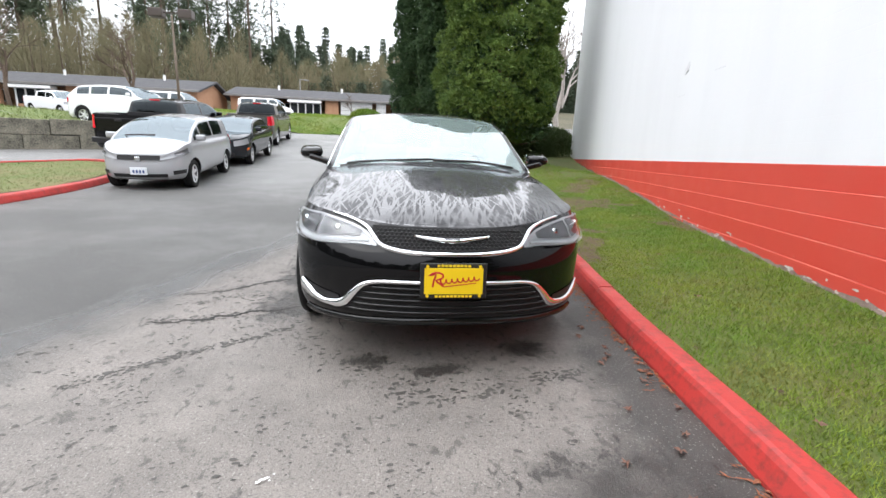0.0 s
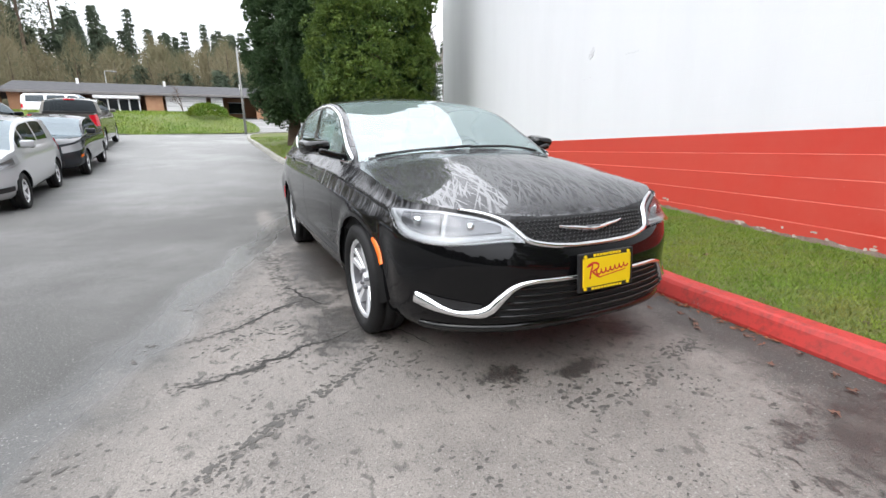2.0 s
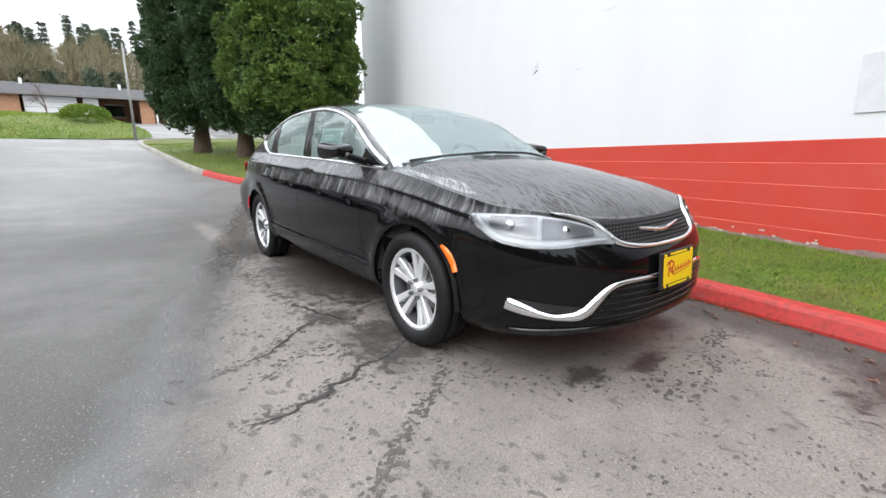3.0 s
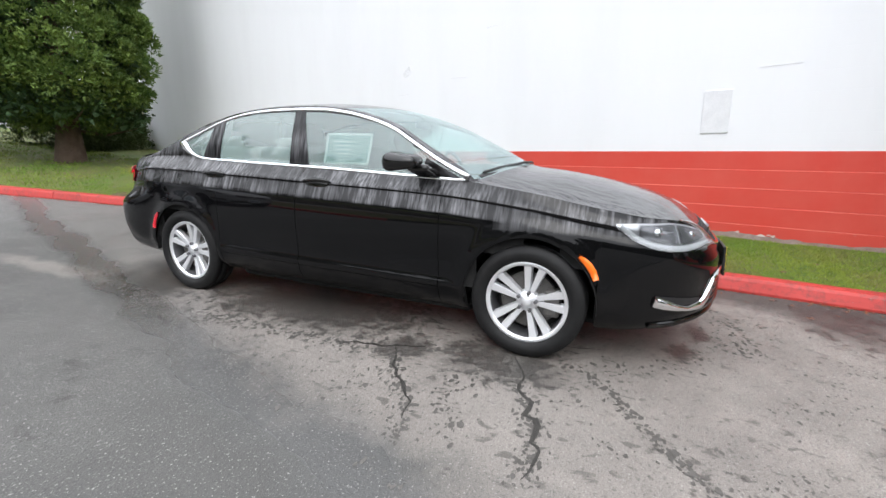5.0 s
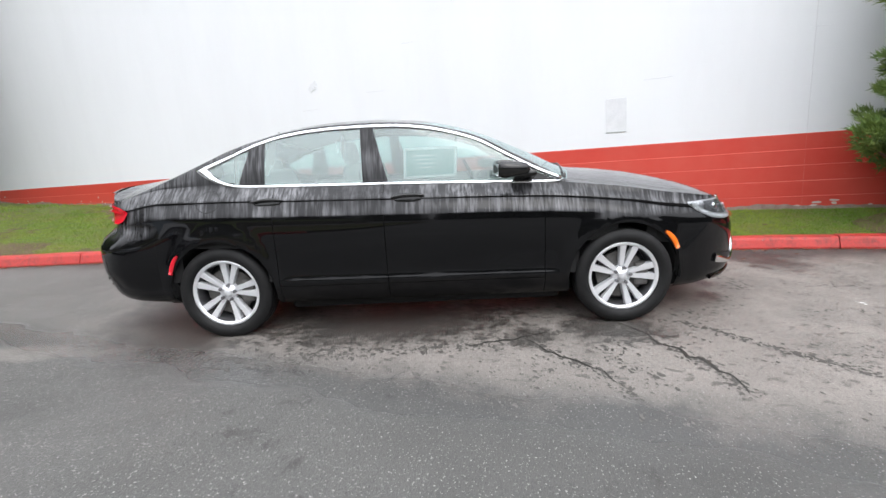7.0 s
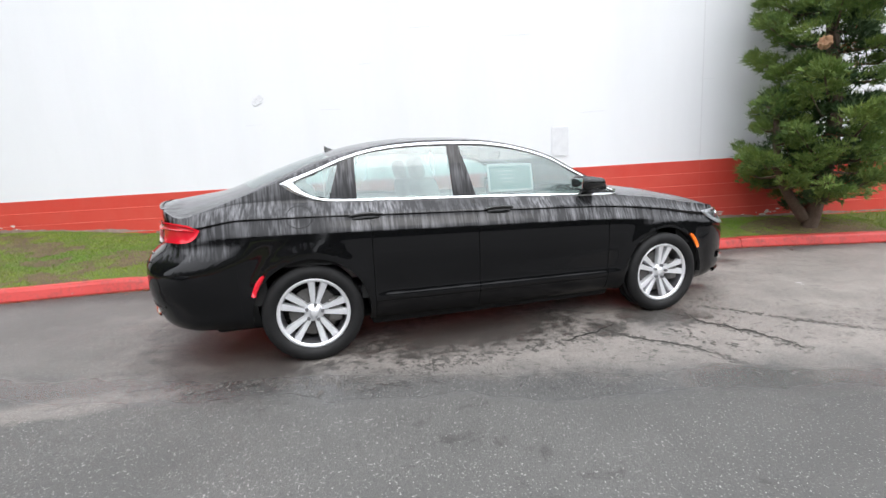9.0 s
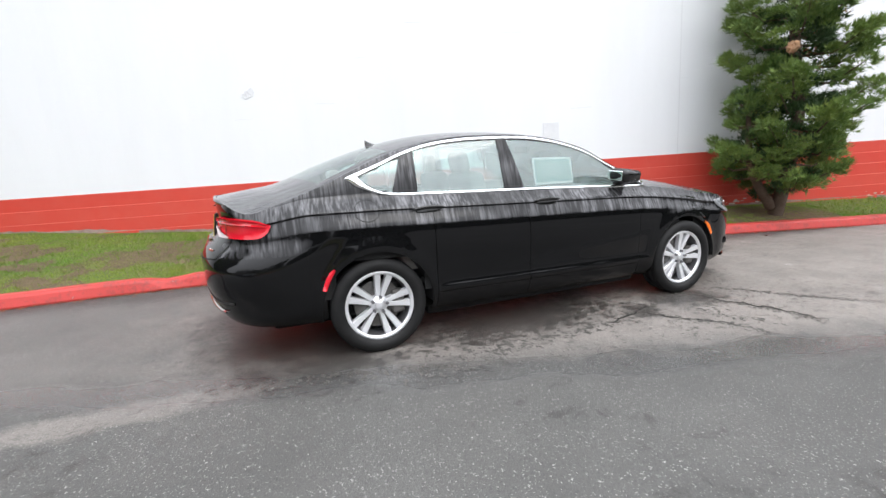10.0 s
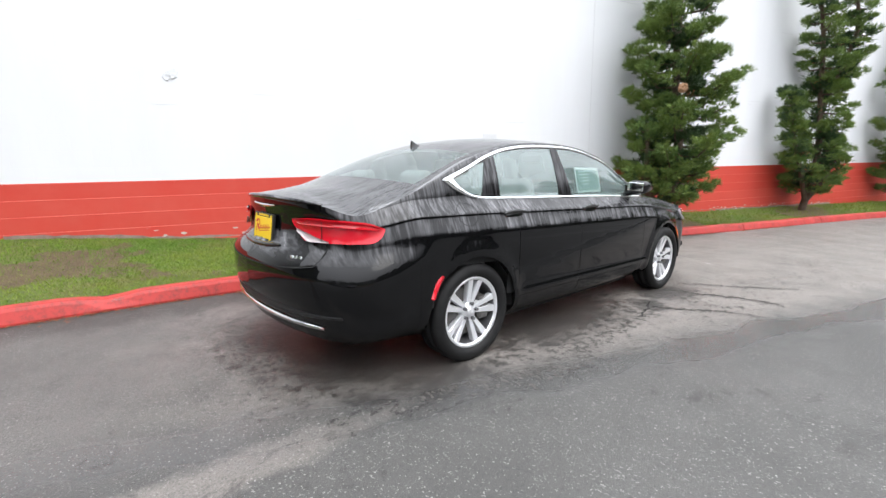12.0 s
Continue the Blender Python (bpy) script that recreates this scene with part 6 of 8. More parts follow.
def cracks():
    """Dirt-filled cracks in the asphalt, as thin ragged strips."""
    runs = [([(-0.9, -1.34), (-1.08, -1.42), (-1.26, -1.45), (-1.34, -1.535), (-1.46, -1.53), (-1.52, -1.6), (-1.64, -1.6), (-1.68, -1.64), (-1.86, -1.62)], 0.037),
            ([(-1.2, -0.3), (-1.17, -0.42), (-1.15, -0.53), (-1.1, -0.66), (-1.02, -0.82)], 0.05), ([(-1.1, -0.68), (-1.22, -0.72), (-1.35, -0.8), (-1.46, -0.91), (-1.59, -1.0), (-1.72, -1.04)], 0.03),
            ([(-0.9, -1.36), (-0.7, -1.5), (-0.6, -1.8)], 0.016)]
    rng = random.Random(8)
    for k, (line, w) in enumerate(runs):
        pts = dense(line, 0.012)
        v, f = [], []
        for i, p in enumerate(pts):
            a, b2 = pts[max(i - 1, 0)], pts[min(i + 1, len(pts) - 1)]
            t = (b2 - a).normalized()
            n = Vector((-t.y, t.x))
            e = min(i, len(pts) - 1 - i) / 12
            ww = w * (0.45 + 0.75 * abs(noise.noise(Vector((p.x * 14, p.y * 14, k)))) + 0.5 * abs(noise.noise(Vector((p.x * 45, p.y * 45, k))))) * min(e + 0.1, 1)
            sh = n * 0.035 * noise.noise(Vector((p.x * 11, p.y * 11, 5 + k)))
            for u in (-1, 1):
                q = p + sh + n * ww * u * (0.8 + 0.5 * noise.noise(Vector((p.x * 60, p.y * 60, u))))
                v.append((q.x, q.y, land(q.x, q.y) + 0.003))
        f = [(2 * i, 2 * i + 1, 2 * i + 3, 2 * i + 2) for i in range(len(pts) - 1)]
        ob = raw("asphalt_crack", v, f, M["crack"], None, "dark dirt-filled crack in the asphalt")
        tagged(ob, category="crack", group="cracks in the asphalt")


cracks()


def stains():
    """Small damp blotches on the worn asphalt: along old cracks, and strewn where water dripped."""
    rng = random.Random(21)
    tris = []

    def blotch(x, y, r, turn):
        n, z = 7, land(x, y) + 0.0016 + 0.0012 * rng.random()
        ring = []
        for k in range(n):
            a = 2 * math.pi * k / n
            q = r * rng.uniform(0.45, 1.25)
            u, w = math.cos(a) * q * 1.35, math.sin(a) * q * 0.75
            ring.append((x + u * math.cos(turn) - w * math.sin(turn), y + u * math.sin(turn) + w * math.cos(turn), z))
        for k in range(n):
            tris.append(((x, y, z), ring[k], ring[(k + 1) % n]))

    trails = [([(-0.95, -1.74), (-1.11, -1.87), (-1.28, -1.98), (-1.41, -2.08), (-1.53, -2.17), (-1.63, -2.24), (-1.8, -2.4)], 0.045, 120), ([(-0.9, -1.34), (-1.26, -1.45), (-1.5, -1.58), (-1.86, -1.62)], 0.06, 120),
              ([(-1.1, -0.68), (-1.35, -0.8), (-1.6, -1.0), (-1.83, -1.08)], 0.06, 90), ([(-1.0, -1.5), (-1.3, -1.15), (-1.75, -1.25)], 0.1, 60), ([(-1.25, 0.6), (-1.2, -0.3), (-1.0, -1.0)], 0.09, 160), ([(-1.05, 1.9), (-1.3, 1.2), (-1.25, 0.6)], 0.12, 150),
              ([(-0.35, -2.55), (0.0, -2.6), (0.3, -2.52)], 0.09, 45), ([(0.45, -2.45), (0.7, -2.4)], 0.07, 50), ([(-0.9, -1.75), (-0.5, -2.3), (0.1, -2.5)], 0.16, 60)]
    for line, wide, n in trails:
        pts = dense(line, 0.02)
        for _ in range(int(n * 2.2)):
            p = pts[rng.randrange(len(pts))]
            blotch(p.x + rng.gauss(0, wide * 0.5), p.y + rng.gauss(0, wide * 0.5), abs(rng.gauss(0.005, 0.006)) + 0.003, rng.gauss(0.2, 0.5))
    for _ in range(16000):
        x, y = rng.uniform(-2.3, 1.3), rng.uniform(-4.6, 2.6)
        if x > 1.15 + 0.117 * y - 0.25 or x < 0.3 * y - 1.75 or (abs(x) < 0.9 and abs(y) < 2.3):
            continue
        c = noise.noise(Vector((x * 1.5, y * 1.5, 4))) + 0.8 * noise.noise(Vector((x * 5, y * 5, 7)))
        if c > rng.uniform(0.0, 0.7):
            blotch(x, y, abs(rng.gauss(0.003, 0.005)) + 0.0025, rng.gauss(0.1, 0.4))
    tri_cloud("drip_stain", tris, M["damp_spot"], "dark damp drips and blotches on the worn asphalt", kind="stuff", category="stain")


def litter():
    """Rusty needles in the gutter and single dry leaves on road, kerb and lawn."""
    rng = random.Random(21)
    v, f = [], []
    for k in range(9000):
        i = rng.randrange(len(KERB_D) - 1)
        p = KERB_D[i].lerp(KERB_D[i + 1], rng.random())
        if not -9 < p.y < 9:
            continue
        t = (KERB_D[i + 1] - KERB_D[i]).normalized()
        nrm = Vector((-t.y, t.x))
        if noise.noise(Vector((p.y * 0.8, 2.2, 0))) < -0.25:
            continue
        q = p + nrm * (0.005 + abs(rng.gauss(0, 0.06)))
        a, ln = rng.uniform(0, math.pi), rng.uniform(0.01, 0.034)
        d = Vector((math.cos(a), math.sin(a))) * ln
        e = Vector((-d.y, d.x)) * rng.uniform(0.1, 0.4)
        z = land(q.x, q.y) + rng.uniform(0.002, 0.012)
        o = len(v)
        v += [(q.x - d.x, q.y - d.y, z), (q.x + e.x, q.y + e.y, z + 0.004), (q.x + d.x, q.y + d.y, z), (q.x - e.x, q.y - e.y, z + 0.002)]
        f.append((o, o + 3, o + 2, o + 1))
    tagged(raw("needle_litter", v, f, M["needles"], None, "rusty needle litter in the gutter of the kerb", kind="stuff"), category="litter")
    spots = [(0.93, -2.25), (1.0, -2.1), (0.9, -1.95), (0.95, -2.95), (1.05, -2.75), (0.78, -1.6), (1.7, -3.4), (1.95, -1.6), (2.4, -0.4), (2.0, 0.9), (1.5, -3.9), (0.9, -3.4), (2.6, 1.6), (2.3, 4.2), (3.0, 3.1), (3.4, 4.8), (1.4, -3.1), (0.45, -4.6), (1.3, -4.2), (0.97, -2.2), (0.88, -2.3), (1.02, -2.5), (0.8, -2.75), (0.86, -3.05), (0.74, -3.3), (0.7, -3.7), (0.98, -1.8), (0.6, -3.1)]
    for (x, y) in spots:
        bm = bmesh.new()
        c = bm.verts.new((0, 0, 0.012))
        n = 10
        ring = []
        for i in range(n):
            a = 2 * math.pi * i / n
            r = (0.03 if i % 2 else 0.013) * rng.uniform(0.75, 1.2)
            ring.append(bm.verts.new((r * math.cos(a), r * math.sin(a) * 0.8, rng.uniform(0.002, 0.022))))
        for i in range(n):
            bm.faces.new((c, ring[i], ring[(i + 1) % n]))
        ob = part("fallen_leaf", bm, M["leaf_dry"], None, "curled dry brown leaf lying on the ground")
        on_lawn = x > kerb_x(y) + 0.15
        z = lawn_height(x, y, lawn_edges(y)[0], lawn_edges(y)[1]) + 0.03 if on_lawn else land(x, y) + 0.002
        ob.matrix_world = pose(x, y, z, 0, 0, rng.uniform(0, 360))
        tagged(ob, category="leaf", group="fallen leaves")


litter()


def pale_spot():
    """A dried white splash on the asphalt."""
    rng = random.Random(17)
    bm = bmesh.new()
    for k in range(7):
        x, y, r = rng.gauss(0, 0.014), rng.gauss(0, 0.007), rng.uniform(0.003, 0.011)
        ring = [bm.verts.new((x + r * rng.uniform(0.6, 1.3) * math.cos(a), y + 0.7 * r * rng.uniform(0.6, 1.3) * math.sin(a), 0.0012 * k)) for a in np.linspace(0, 2 * math.pi, 9)[:-1]]
        bm.faces.new(ring)
    ob = part("white_splash", bm, M["paper"], None, "small dried white splash on the worn asphalt")
    ob.matrix_world = pose(-0.744, -3.09, land(0, 0) + 0.004, 0, 0, 25)
    tagged(ob, category="splash")


pale_spot()


def tri_cloud(name, tris, mat, label, parent=None, kind="", category=""):
    """A mesh of many loose triangles from an array (n, 3, 3)."""
    n = len(tris)
    me = bpy.data.meshes.new(name)
    me.vertices.add(3 * n), me.loops.add(3 * n), me.polygons.add(n)
    me.vertices.foreach_set("co", np.asarray(tris, np.float32).reshape(-1))
    me.loops.foreach_set("vertex_index", np.arange(3 * n, dtype=np.int32))
    me.polygons.foreach_set("loop_start", np.arange(0, 3 * n, 3, dtype=np.int32))
    me.polygons.foreach_set("loop_total", np.full(n, 3, np.int32))
    me.materials.append(mat)
    me.update(calc_edges=True)
    ob = new(name, me)
    ob.parent = parent
    return tagged(ob, label, category, kind=kind)


stains()


def bare_at(x, y):
    """How bare the lawn is at a place, 0 to 1."""
    d = noise.noise(Vector((x * 0.9, y * 0.75, 9))) + 0.55 * noise.noise(Vector((x * 3.1, y * 3.1, 2)))
    t = min(max((y + 1.2) / 2.2, 0), 1)
    lim = 0.8 - 0.8 * t
    return min(max((d - lim) / 0.3, 0), 1)


def bare_soil():
    v, f, step = [], [], 0.032
    for j, y in enumerate(np.arange(-3.4, 9.0, step)):
        a, b2 = lawn_edges(y)
        for x in np.arange(a + 0.04, min(b2 - 0.1, a + 4.5), step):
            if bare_at(x, y) > 0.45 + 0.5 * noise.noise(Vector((x * 9, y * 9, 1))) + 0.3 * noise.noise(Vector((x * 26, y * 26, 5))):
                o = len(v)
                for dx, dy in ((0, 0), (1, 0), (1, 1), (0, 1)):
                    px, py = x + dx * step, y + dy * step
                    v.append((px, py, lawn_height(px, py, *lawn_edges(py)) + 0.003))
                f.append((o, o + 1, o + 2, o + 3))
    tagged(raw("bare_soil", v, f, M["soil"], None, "bare brown soil patches in the lawn", kind="structure"), category="soil")


def grass():
    rng = np.random.default_rng(2)
    tris = []
    def strew(y0, y1, per_m2, hgt):
        area = 0
        for y in np.arange(y0, y1, 0.25):
            a, b2 = lawn_edges(y)
            b2 = min(b2, a + 5.0)
            n = int((b2 - a) * 0.25 * per_m2)
            xs, ys = rng.uniform(a + 0.02, b2 - 0.06, n), rng.uniform(y, y + 0.25, n)
            for x, yy in zip(xs, ys):
                if rng.random() < bare_at(x, yy) * 0.78:
                    continue
                z = lawn_height(x, yy, a, min(b2, a + 4)) - 0.004
                h = hgt * rng.uniform(0.5, 1.25)
                t = rng.uniform(0, 2 * math.pi)
                w = h * rng.uniform(0.06, 0.11) + 0.001
                lx, ly = rng.normal(0, 0.5) * h, rng.normal(0, 0.5) * h
                c, s = math.cos(t) * w, math.sin(t) * w
                tris.append(((x - c, yy - s, z), (x + c, yy + s, z), (x + lx, yy + ly, z + h)))
    strew(-7, -3.6, 6200, 0.025)
    strew(-3.6, 3.0, 8200, 0.025)
    strew(3.0, 8.0, 4800, 0.027)
    strew(8.0, 21.0, 550, 0.06)
    strew(-16, -7, 900, 0.05)
    tri_cloud("grass", tris, M["grass"], "short green grass of the lawn with bare patches", kind="stuff", category="grass")


bare_soil()
grass()

# soil that has spilled over the sunken kerb
bm = bmesh.new()
bmesh.ops.create_icosphere(bm, subdivisions=3, radius=1.0)
for vtx in bm.verts:
    vtx.co = Vector((vtx.co.x * 0.1, vtx.co.y * 0.26, vtx.co.z * 0.05)) * (1 + 0.25 * noise.noise(vtx.co * 2.3))
heap = part("soil_mound", bm, M["soil"], None, "brown soil spilled over a sunken part of the kerb", True)
heap.matrix_world = pose(2.03, 3.1, land(2.03, 3.1) + 0.055, 0, 3, -8)
tagged(heap, category="soil")


# ---- trees ----
def limb(verts, faces, pts, radii, seg=7):
    """A tapered round limb along the points."""
    o = len(verts)
    for i, p in enumerate(pts):
        a, b2 = pts[max(i - 1, 0)], pts[min(i + 1, len(pts) - 1)]
        t = (b2 - a).normalized()
        u = t.cross(Vector((0.31, 0.87, 0.39))).normalized()
        w = t.cross(u)
        for k in range(seg):
            ang = 2 * math.pi * k / seg
            verts.append(p + (u * math.cos(ang) + w * math.sin(ang)) * radii[i])
    for i in range(len(pts) - 1):
        for k in range(seg):
            faces.append((o + i * seg + k, o + i * seg + (k + 1) % seg, o + (i + 1) * seg + (k + 1) % seg, o + (i + 1) * seg + k))


def sprays(rng, centres, outs, size, n, length, width, up=0.35):
    """Clumps of narrow leaf blades: n to a clump, spreading outwards from each centre."""
    m = len(centres)
    C, O = np.repeat(np.asarray(centres), n, 0), np.repeat(np.asarray(outs), n, 0)
    pos = C + rng.normal(0, 1, (m * n, 3)) * np.repeat(np.asarray(size).reshape(-1, 1), n, 0) * np.array([1, 1, 0.55])
    d = O + rng.normal(0, 0.55, (m * n, 3)) + np.array([0, 0, up])
    d /= np.linalg.norm(d, axis=1, keepdims=True)
    side = np.cross(d, rng.normal(0, 1, (m * n, 3)))
    side /= np.linalg.norm(side, axis=1, keepdims=True)
    L = length * rng.uniform(0.6, 1.3, (m * n, 1))
    W = width * rng.uniform(0.6, 1.3, (m * n, 1))
    return np.stack([pos - side * W * 0.5, pos + side * W * 0.5, pos + d * L], 1)


def column_conifer(x, y, height, r, first, seed, n_puffs, label, tone="conifer"):
    """A dense columnar evergreen: a fluted trunk and a ragged wall of sprays."""
    z0 = lawn_height(x, y, lawn_edges(y)[0], lawn_edges(y)[0] + 4) - 0.05
    tree = thing("conifer", label, "tree", "dense conifers on the island", pose(x, y, z0))
    rng = np.random.default_rng(seed)
    v, f = [], []
    zs = np.linspace(0, height * 0.93, 14)
    limb(v, f, [Vector((0.05 * math.sin(z), 0.04 * math.cos(z * 1.3), z)) for z in zs], [0.24 * (1 - z / height) ** 0.8 + 0.1 * math.exp(-z * 3) + 0.01 for z in zs], 12)
    for k in range(46):
        z = rng.uniform(first * 0.85, height * 0.9)
        a = rng.uniform(0, 2 * math.pi)
        rr = r * (1 - (z / height) ** 2.2) * 0.85
        p = [Vector((0, 0, z)), Vector((math.cos(a) * rr * 0.5, math.sin(a) * rr * 0.5, z - 0.1)), Vector((math.cos(a) * rr, math.sin(a) * rr, z + 0.12))]
        bv, bf = [], []
        limb(bv, bf, p, [0.05, 0.03, 0.01], 5)
        raw("branch", bv, bf, M["bark"], tree, "", True)
    raw("trunk", v, f, M["bark"], tree, "brown fibrous trunk", True)
    # rounded puffs of foliage, sprays on their outer and upper sides, with deep gaps between
    zz = first + (height - first) * rng.uniform(0, 1, n_puffs) ** 1.05
    aa = rng.uniform(0, 2 * math.pi, n_puffs)
    shape = np.clip((zz - first + 0.25) / 1.1, 0.35, 1) * (1 - (np.clip(zz / height, 0, 1)) ** 3.0) ** 0.6
    lump = np.array([0.86 + 0.3 * noise.noise(Vector((math.cos(a) * 1.6 + seed, math.sin(a) * 1.6, z * 0.7))) for a, z in zip(aa, zz)])
    rad = r * shape * lump * rng.uniform(0.82, 1.0, n_puffs)
    C, O = [], []
    for k in range(n_puffs):
        pr = rng.uniform(0.2, 0.46)
        out = np.array([math.cos(aa[k]), math.sin(aa[k]), 0.55])
        n = int(150 * pr)
        d = rng.normal(0, 1, (n, 3)) + out * 1.1
        d /= np.linalg.norm(d, axis=1, keepdims=True)
        C.append(np.array([math.cos(aa[k]) * rad[k], math.sin(aa[k]) * rad[k], zz[k]]) + d * pr * np.array([1, 1, 0.8]))
        O.append(d)
    C, O = np.concatenate(C), np.concatenate(O)
    t = sprays(rng, C, O, np.full(len(C), 0.035), 6, 0.085, 0.042, 0.2)
    # sparse foliage inside closes the crown, coloured dark for the shade there
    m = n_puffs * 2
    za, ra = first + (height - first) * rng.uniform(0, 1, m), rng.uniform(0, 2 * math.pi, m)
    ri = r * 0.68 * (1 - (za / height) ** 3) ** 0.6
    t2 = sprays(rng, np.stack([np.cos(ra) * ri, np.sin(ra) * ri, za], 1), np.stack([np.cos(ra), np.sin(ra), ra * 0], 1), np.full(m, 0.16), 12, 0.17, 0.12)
    tri_cloud("inner_foliage", t2, M["conifer_dark"], "inner foliage in dark green standing for shade in the crown", tree)
    tri_cloud("crown", t, M[tone], "dense rounded puffs of green sprays", tree)
    return tree


column_conifer(1.3, 16.0, 12.5, 1.42, 1.0, 1, 620, "dense dark green columnar conifer on the grass island", "conifer_dark")
column_conifer(2.3, 13.9, 12.0, 1.45, 1.1, 2, 640, "dense dark green columnar conifer between its neighbours", "conifer_dark")
column_conifer(3.4, 11.3, 12.0, 2.03, 0.95, 3, 1250, "large dense green conifer near the wall's end")


CROWN = pchip([0, 0.12, 0.34, 0.55, 0.7, 0.88, 1.0], [0.5, 0.95, 1.0, 0.82, 0.46, 0.2, 0.08])


def layered_conifer(x, y, height, r, seed, label, stems, first=0.4, full=1.0):
    """A loose conifer close to the wall: upswept tufted branches in tiers. stems: each a line of (metres along the wall, height) and its spread."""
    a0, b0 = lawn_edges(y)
    z0 = lawn_height(x, y, a0, b0) - 0.03
    tree = thing("conifer", label, "tree", "conifers along the white wall", pose(x, y, z0))
    rng = np.random.default_rng(seed)
    turn3 = wall_pose.to_3x3()
    wall_n, along = (turn3 @ Vector((-1, 0, 0))).normalized(), (turn3 @ Vector((0, 1, 0))).normalized()
    wall_d = (Vector((x, y, 0)) - WALL_AT).dot(wall_n)
    v, f, C, O, CI, OI = [], [], [], [], [], []
    for line, spread, low in stems:
        trunk = dense([tuple(along * u + wall_n * 0.1 * math.sin(z * 1.7 + seed) + Vector((0, 0, z))) for u, z in line], 0.12)
        top = trunk[-1].z
        limb(v, f, trunk, [0.095 * (1 - i / len(trunk)) ** 0.8 * spread ** 0.5 + 0.012 for i in range(len(trunk))], 9)
        count = int(full * 15 * (top - low))
        for k in range(count):
            fz = (k + 0.5) / count
            zb = low + (top - low) * fz
            base = min(trunk, key=lambda p: abs(p.z - zb))
            a = k * 2.399 + rng.normal(0, 0.3)
            ln = r * spread * CROWN(zb / height if low < 0.6 else 0.3 + 0.7 * fz) * rng.uniform(0.55, 1.12) + 0.08
            d = Vector((math.cos(a), math.sin(a), 0))
            # keep clear of the wall
            room = wall_d + base.dot(wall_n)
            into = -d.dot(wall_n)
            if into > 0.05:
                ln = min(ln, max((room - 0.2) / into, 0.12))
            p = [base, base + d * ln * 0.55 + Vector((0, 0, -0.06 * ln)), base + d * ln + Vector((0, 0, 0.22 * ln))]
            bv, bf = [], []
            limb(bv, bf, p, [0.026, 0.016, 0.006], 5)
            raw("branch", bv, bf, M["bark"], tree, "", True)
            # tufts sit along each branch, pale at its end, coloured dark within for shade
            for j in range(max(int(ln * 11), 3)):
                t = rng.uniform(0.12, 1.0) ** 0.8
                q = p[0].lerp(p[1], t * 2) if t < 0.5 else p[1].lerp(p[2], t * 2 - 1)
                q = q + Vector((-d.y, d.x, 0)) * rng.normal(0, 0.2 * ln * (1.3 - t)) + Vector((0, 0, 0.03))
                pr = rng.uniform(0.1, 0.19)
                n = int(170 * pr)
                e = rng.normal(0, 1, (n, 3)) + np.array([d.x * 0.6, d.y * 0.6, 0.6])
                e /= np.linalg.norm(e, axis=1, keepdims=True)
                cc = np.array(q) + e * np.array([pr * 1.2, pr * 1.2, pr * 0.62]) * rng.uniform(0.4, 1.0, (n, 1))
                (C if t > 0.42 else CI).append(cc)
                (O if t > 0.42 else OI).append(e + np.array([d.x * 0.6, d.y * 0.6, 0.4]))
    raw("trunk", v, f, M["bark"], tree, "slim brown trunk", True)
    C, O, CI, OI = (np.concatenate(q) for q in (C, O, CI, OI))
    tri_cloud("crown", sprays(rng, C, O, np.full(len(C), 0.018), 9, 0.08, 0.015, 0.35), M["conifer_wall"], "upswept tufts of green needles with gaps", tree)
    tri_cloud("inner_foliage", sprays(rng, CI, OI, np.full(len(CI), 0.03), 7, 0.09, 0.022, 0.2), M["conifer_dark"], "needles near the trunk, darkened to stand for crown shade", tree)
    # a few dead brown sprays near the trunk
    k = rng.choice(len(CI), 26, replace=False)
    dead = sprays(rng, [CI[i] for i in k], [OI[i] for i in k], [0.05] * 26, 30, 0.07, 0.014, 0.0)
    tri_cloud("dead_sprays", dead, M["needles"], "dead brown sprays", tree)
    return tree


layered_conifer(0.98, -5.72, 6.3, 1.0, 5, "dense tufted conifer growing against the white wall", [([(0, 0), (-0.06, 1.5), (-0.02, 3.2), (0.1, 6.3)], 1.0, 0.4), ([(0.1, 0.2), (0.6, 0.9), (0.78, 2.0)], 0.5, 0.6)])
layered_conifer(-0.14, -11.05, 6.6, 1.0, 6, "forked crooked conifer growing against the white wall",
                [([(0, 0), (-0.12, 1.4), (-0.28, 2.85), (0.3, 4.2), (0.75, 5.2), (0.85, 6.4)], 0.58, 0.45), ([(-0.26, 2.4), (-0.8, 3.4), (-1.1, 4.4), (-0.85, 5.4), (-0.9, 6.3)], 0.42, 2.9), ([(0, 0.3), (0.62, 1.2), (0.92, 2.2), (0.98, 3.0)], 0.24, 0.7), ([(0, 0.3), (-0.7, 1.0), (-0.95, 1.9)], 0.4, 0.6)], full=0.85)
layered_conifer(-1.5, -15.6, 6.4, 1.2, 9, "layered conifer further along the white wall", [([(0, 0), (0.1, 3.0), (0.15, 6.4)], 1.0, 0.4)], full=0.6)
bm = bmesh.new()
bmesh.ops.create_icosphere(bm, subdivisions=3, radius=0.075)
for vtx in bm.verts:
    vtx.co *= 1 + 0.5 * noise.noise(vtx.co * 40)
nest = part("dead_tuft", bm, M["nest"], None, "pale brown dead tuft in the conifer")
nest.matrix_world = pose(0.575, -5.0, 2.6)
tagged(nest, category="dead tuft")


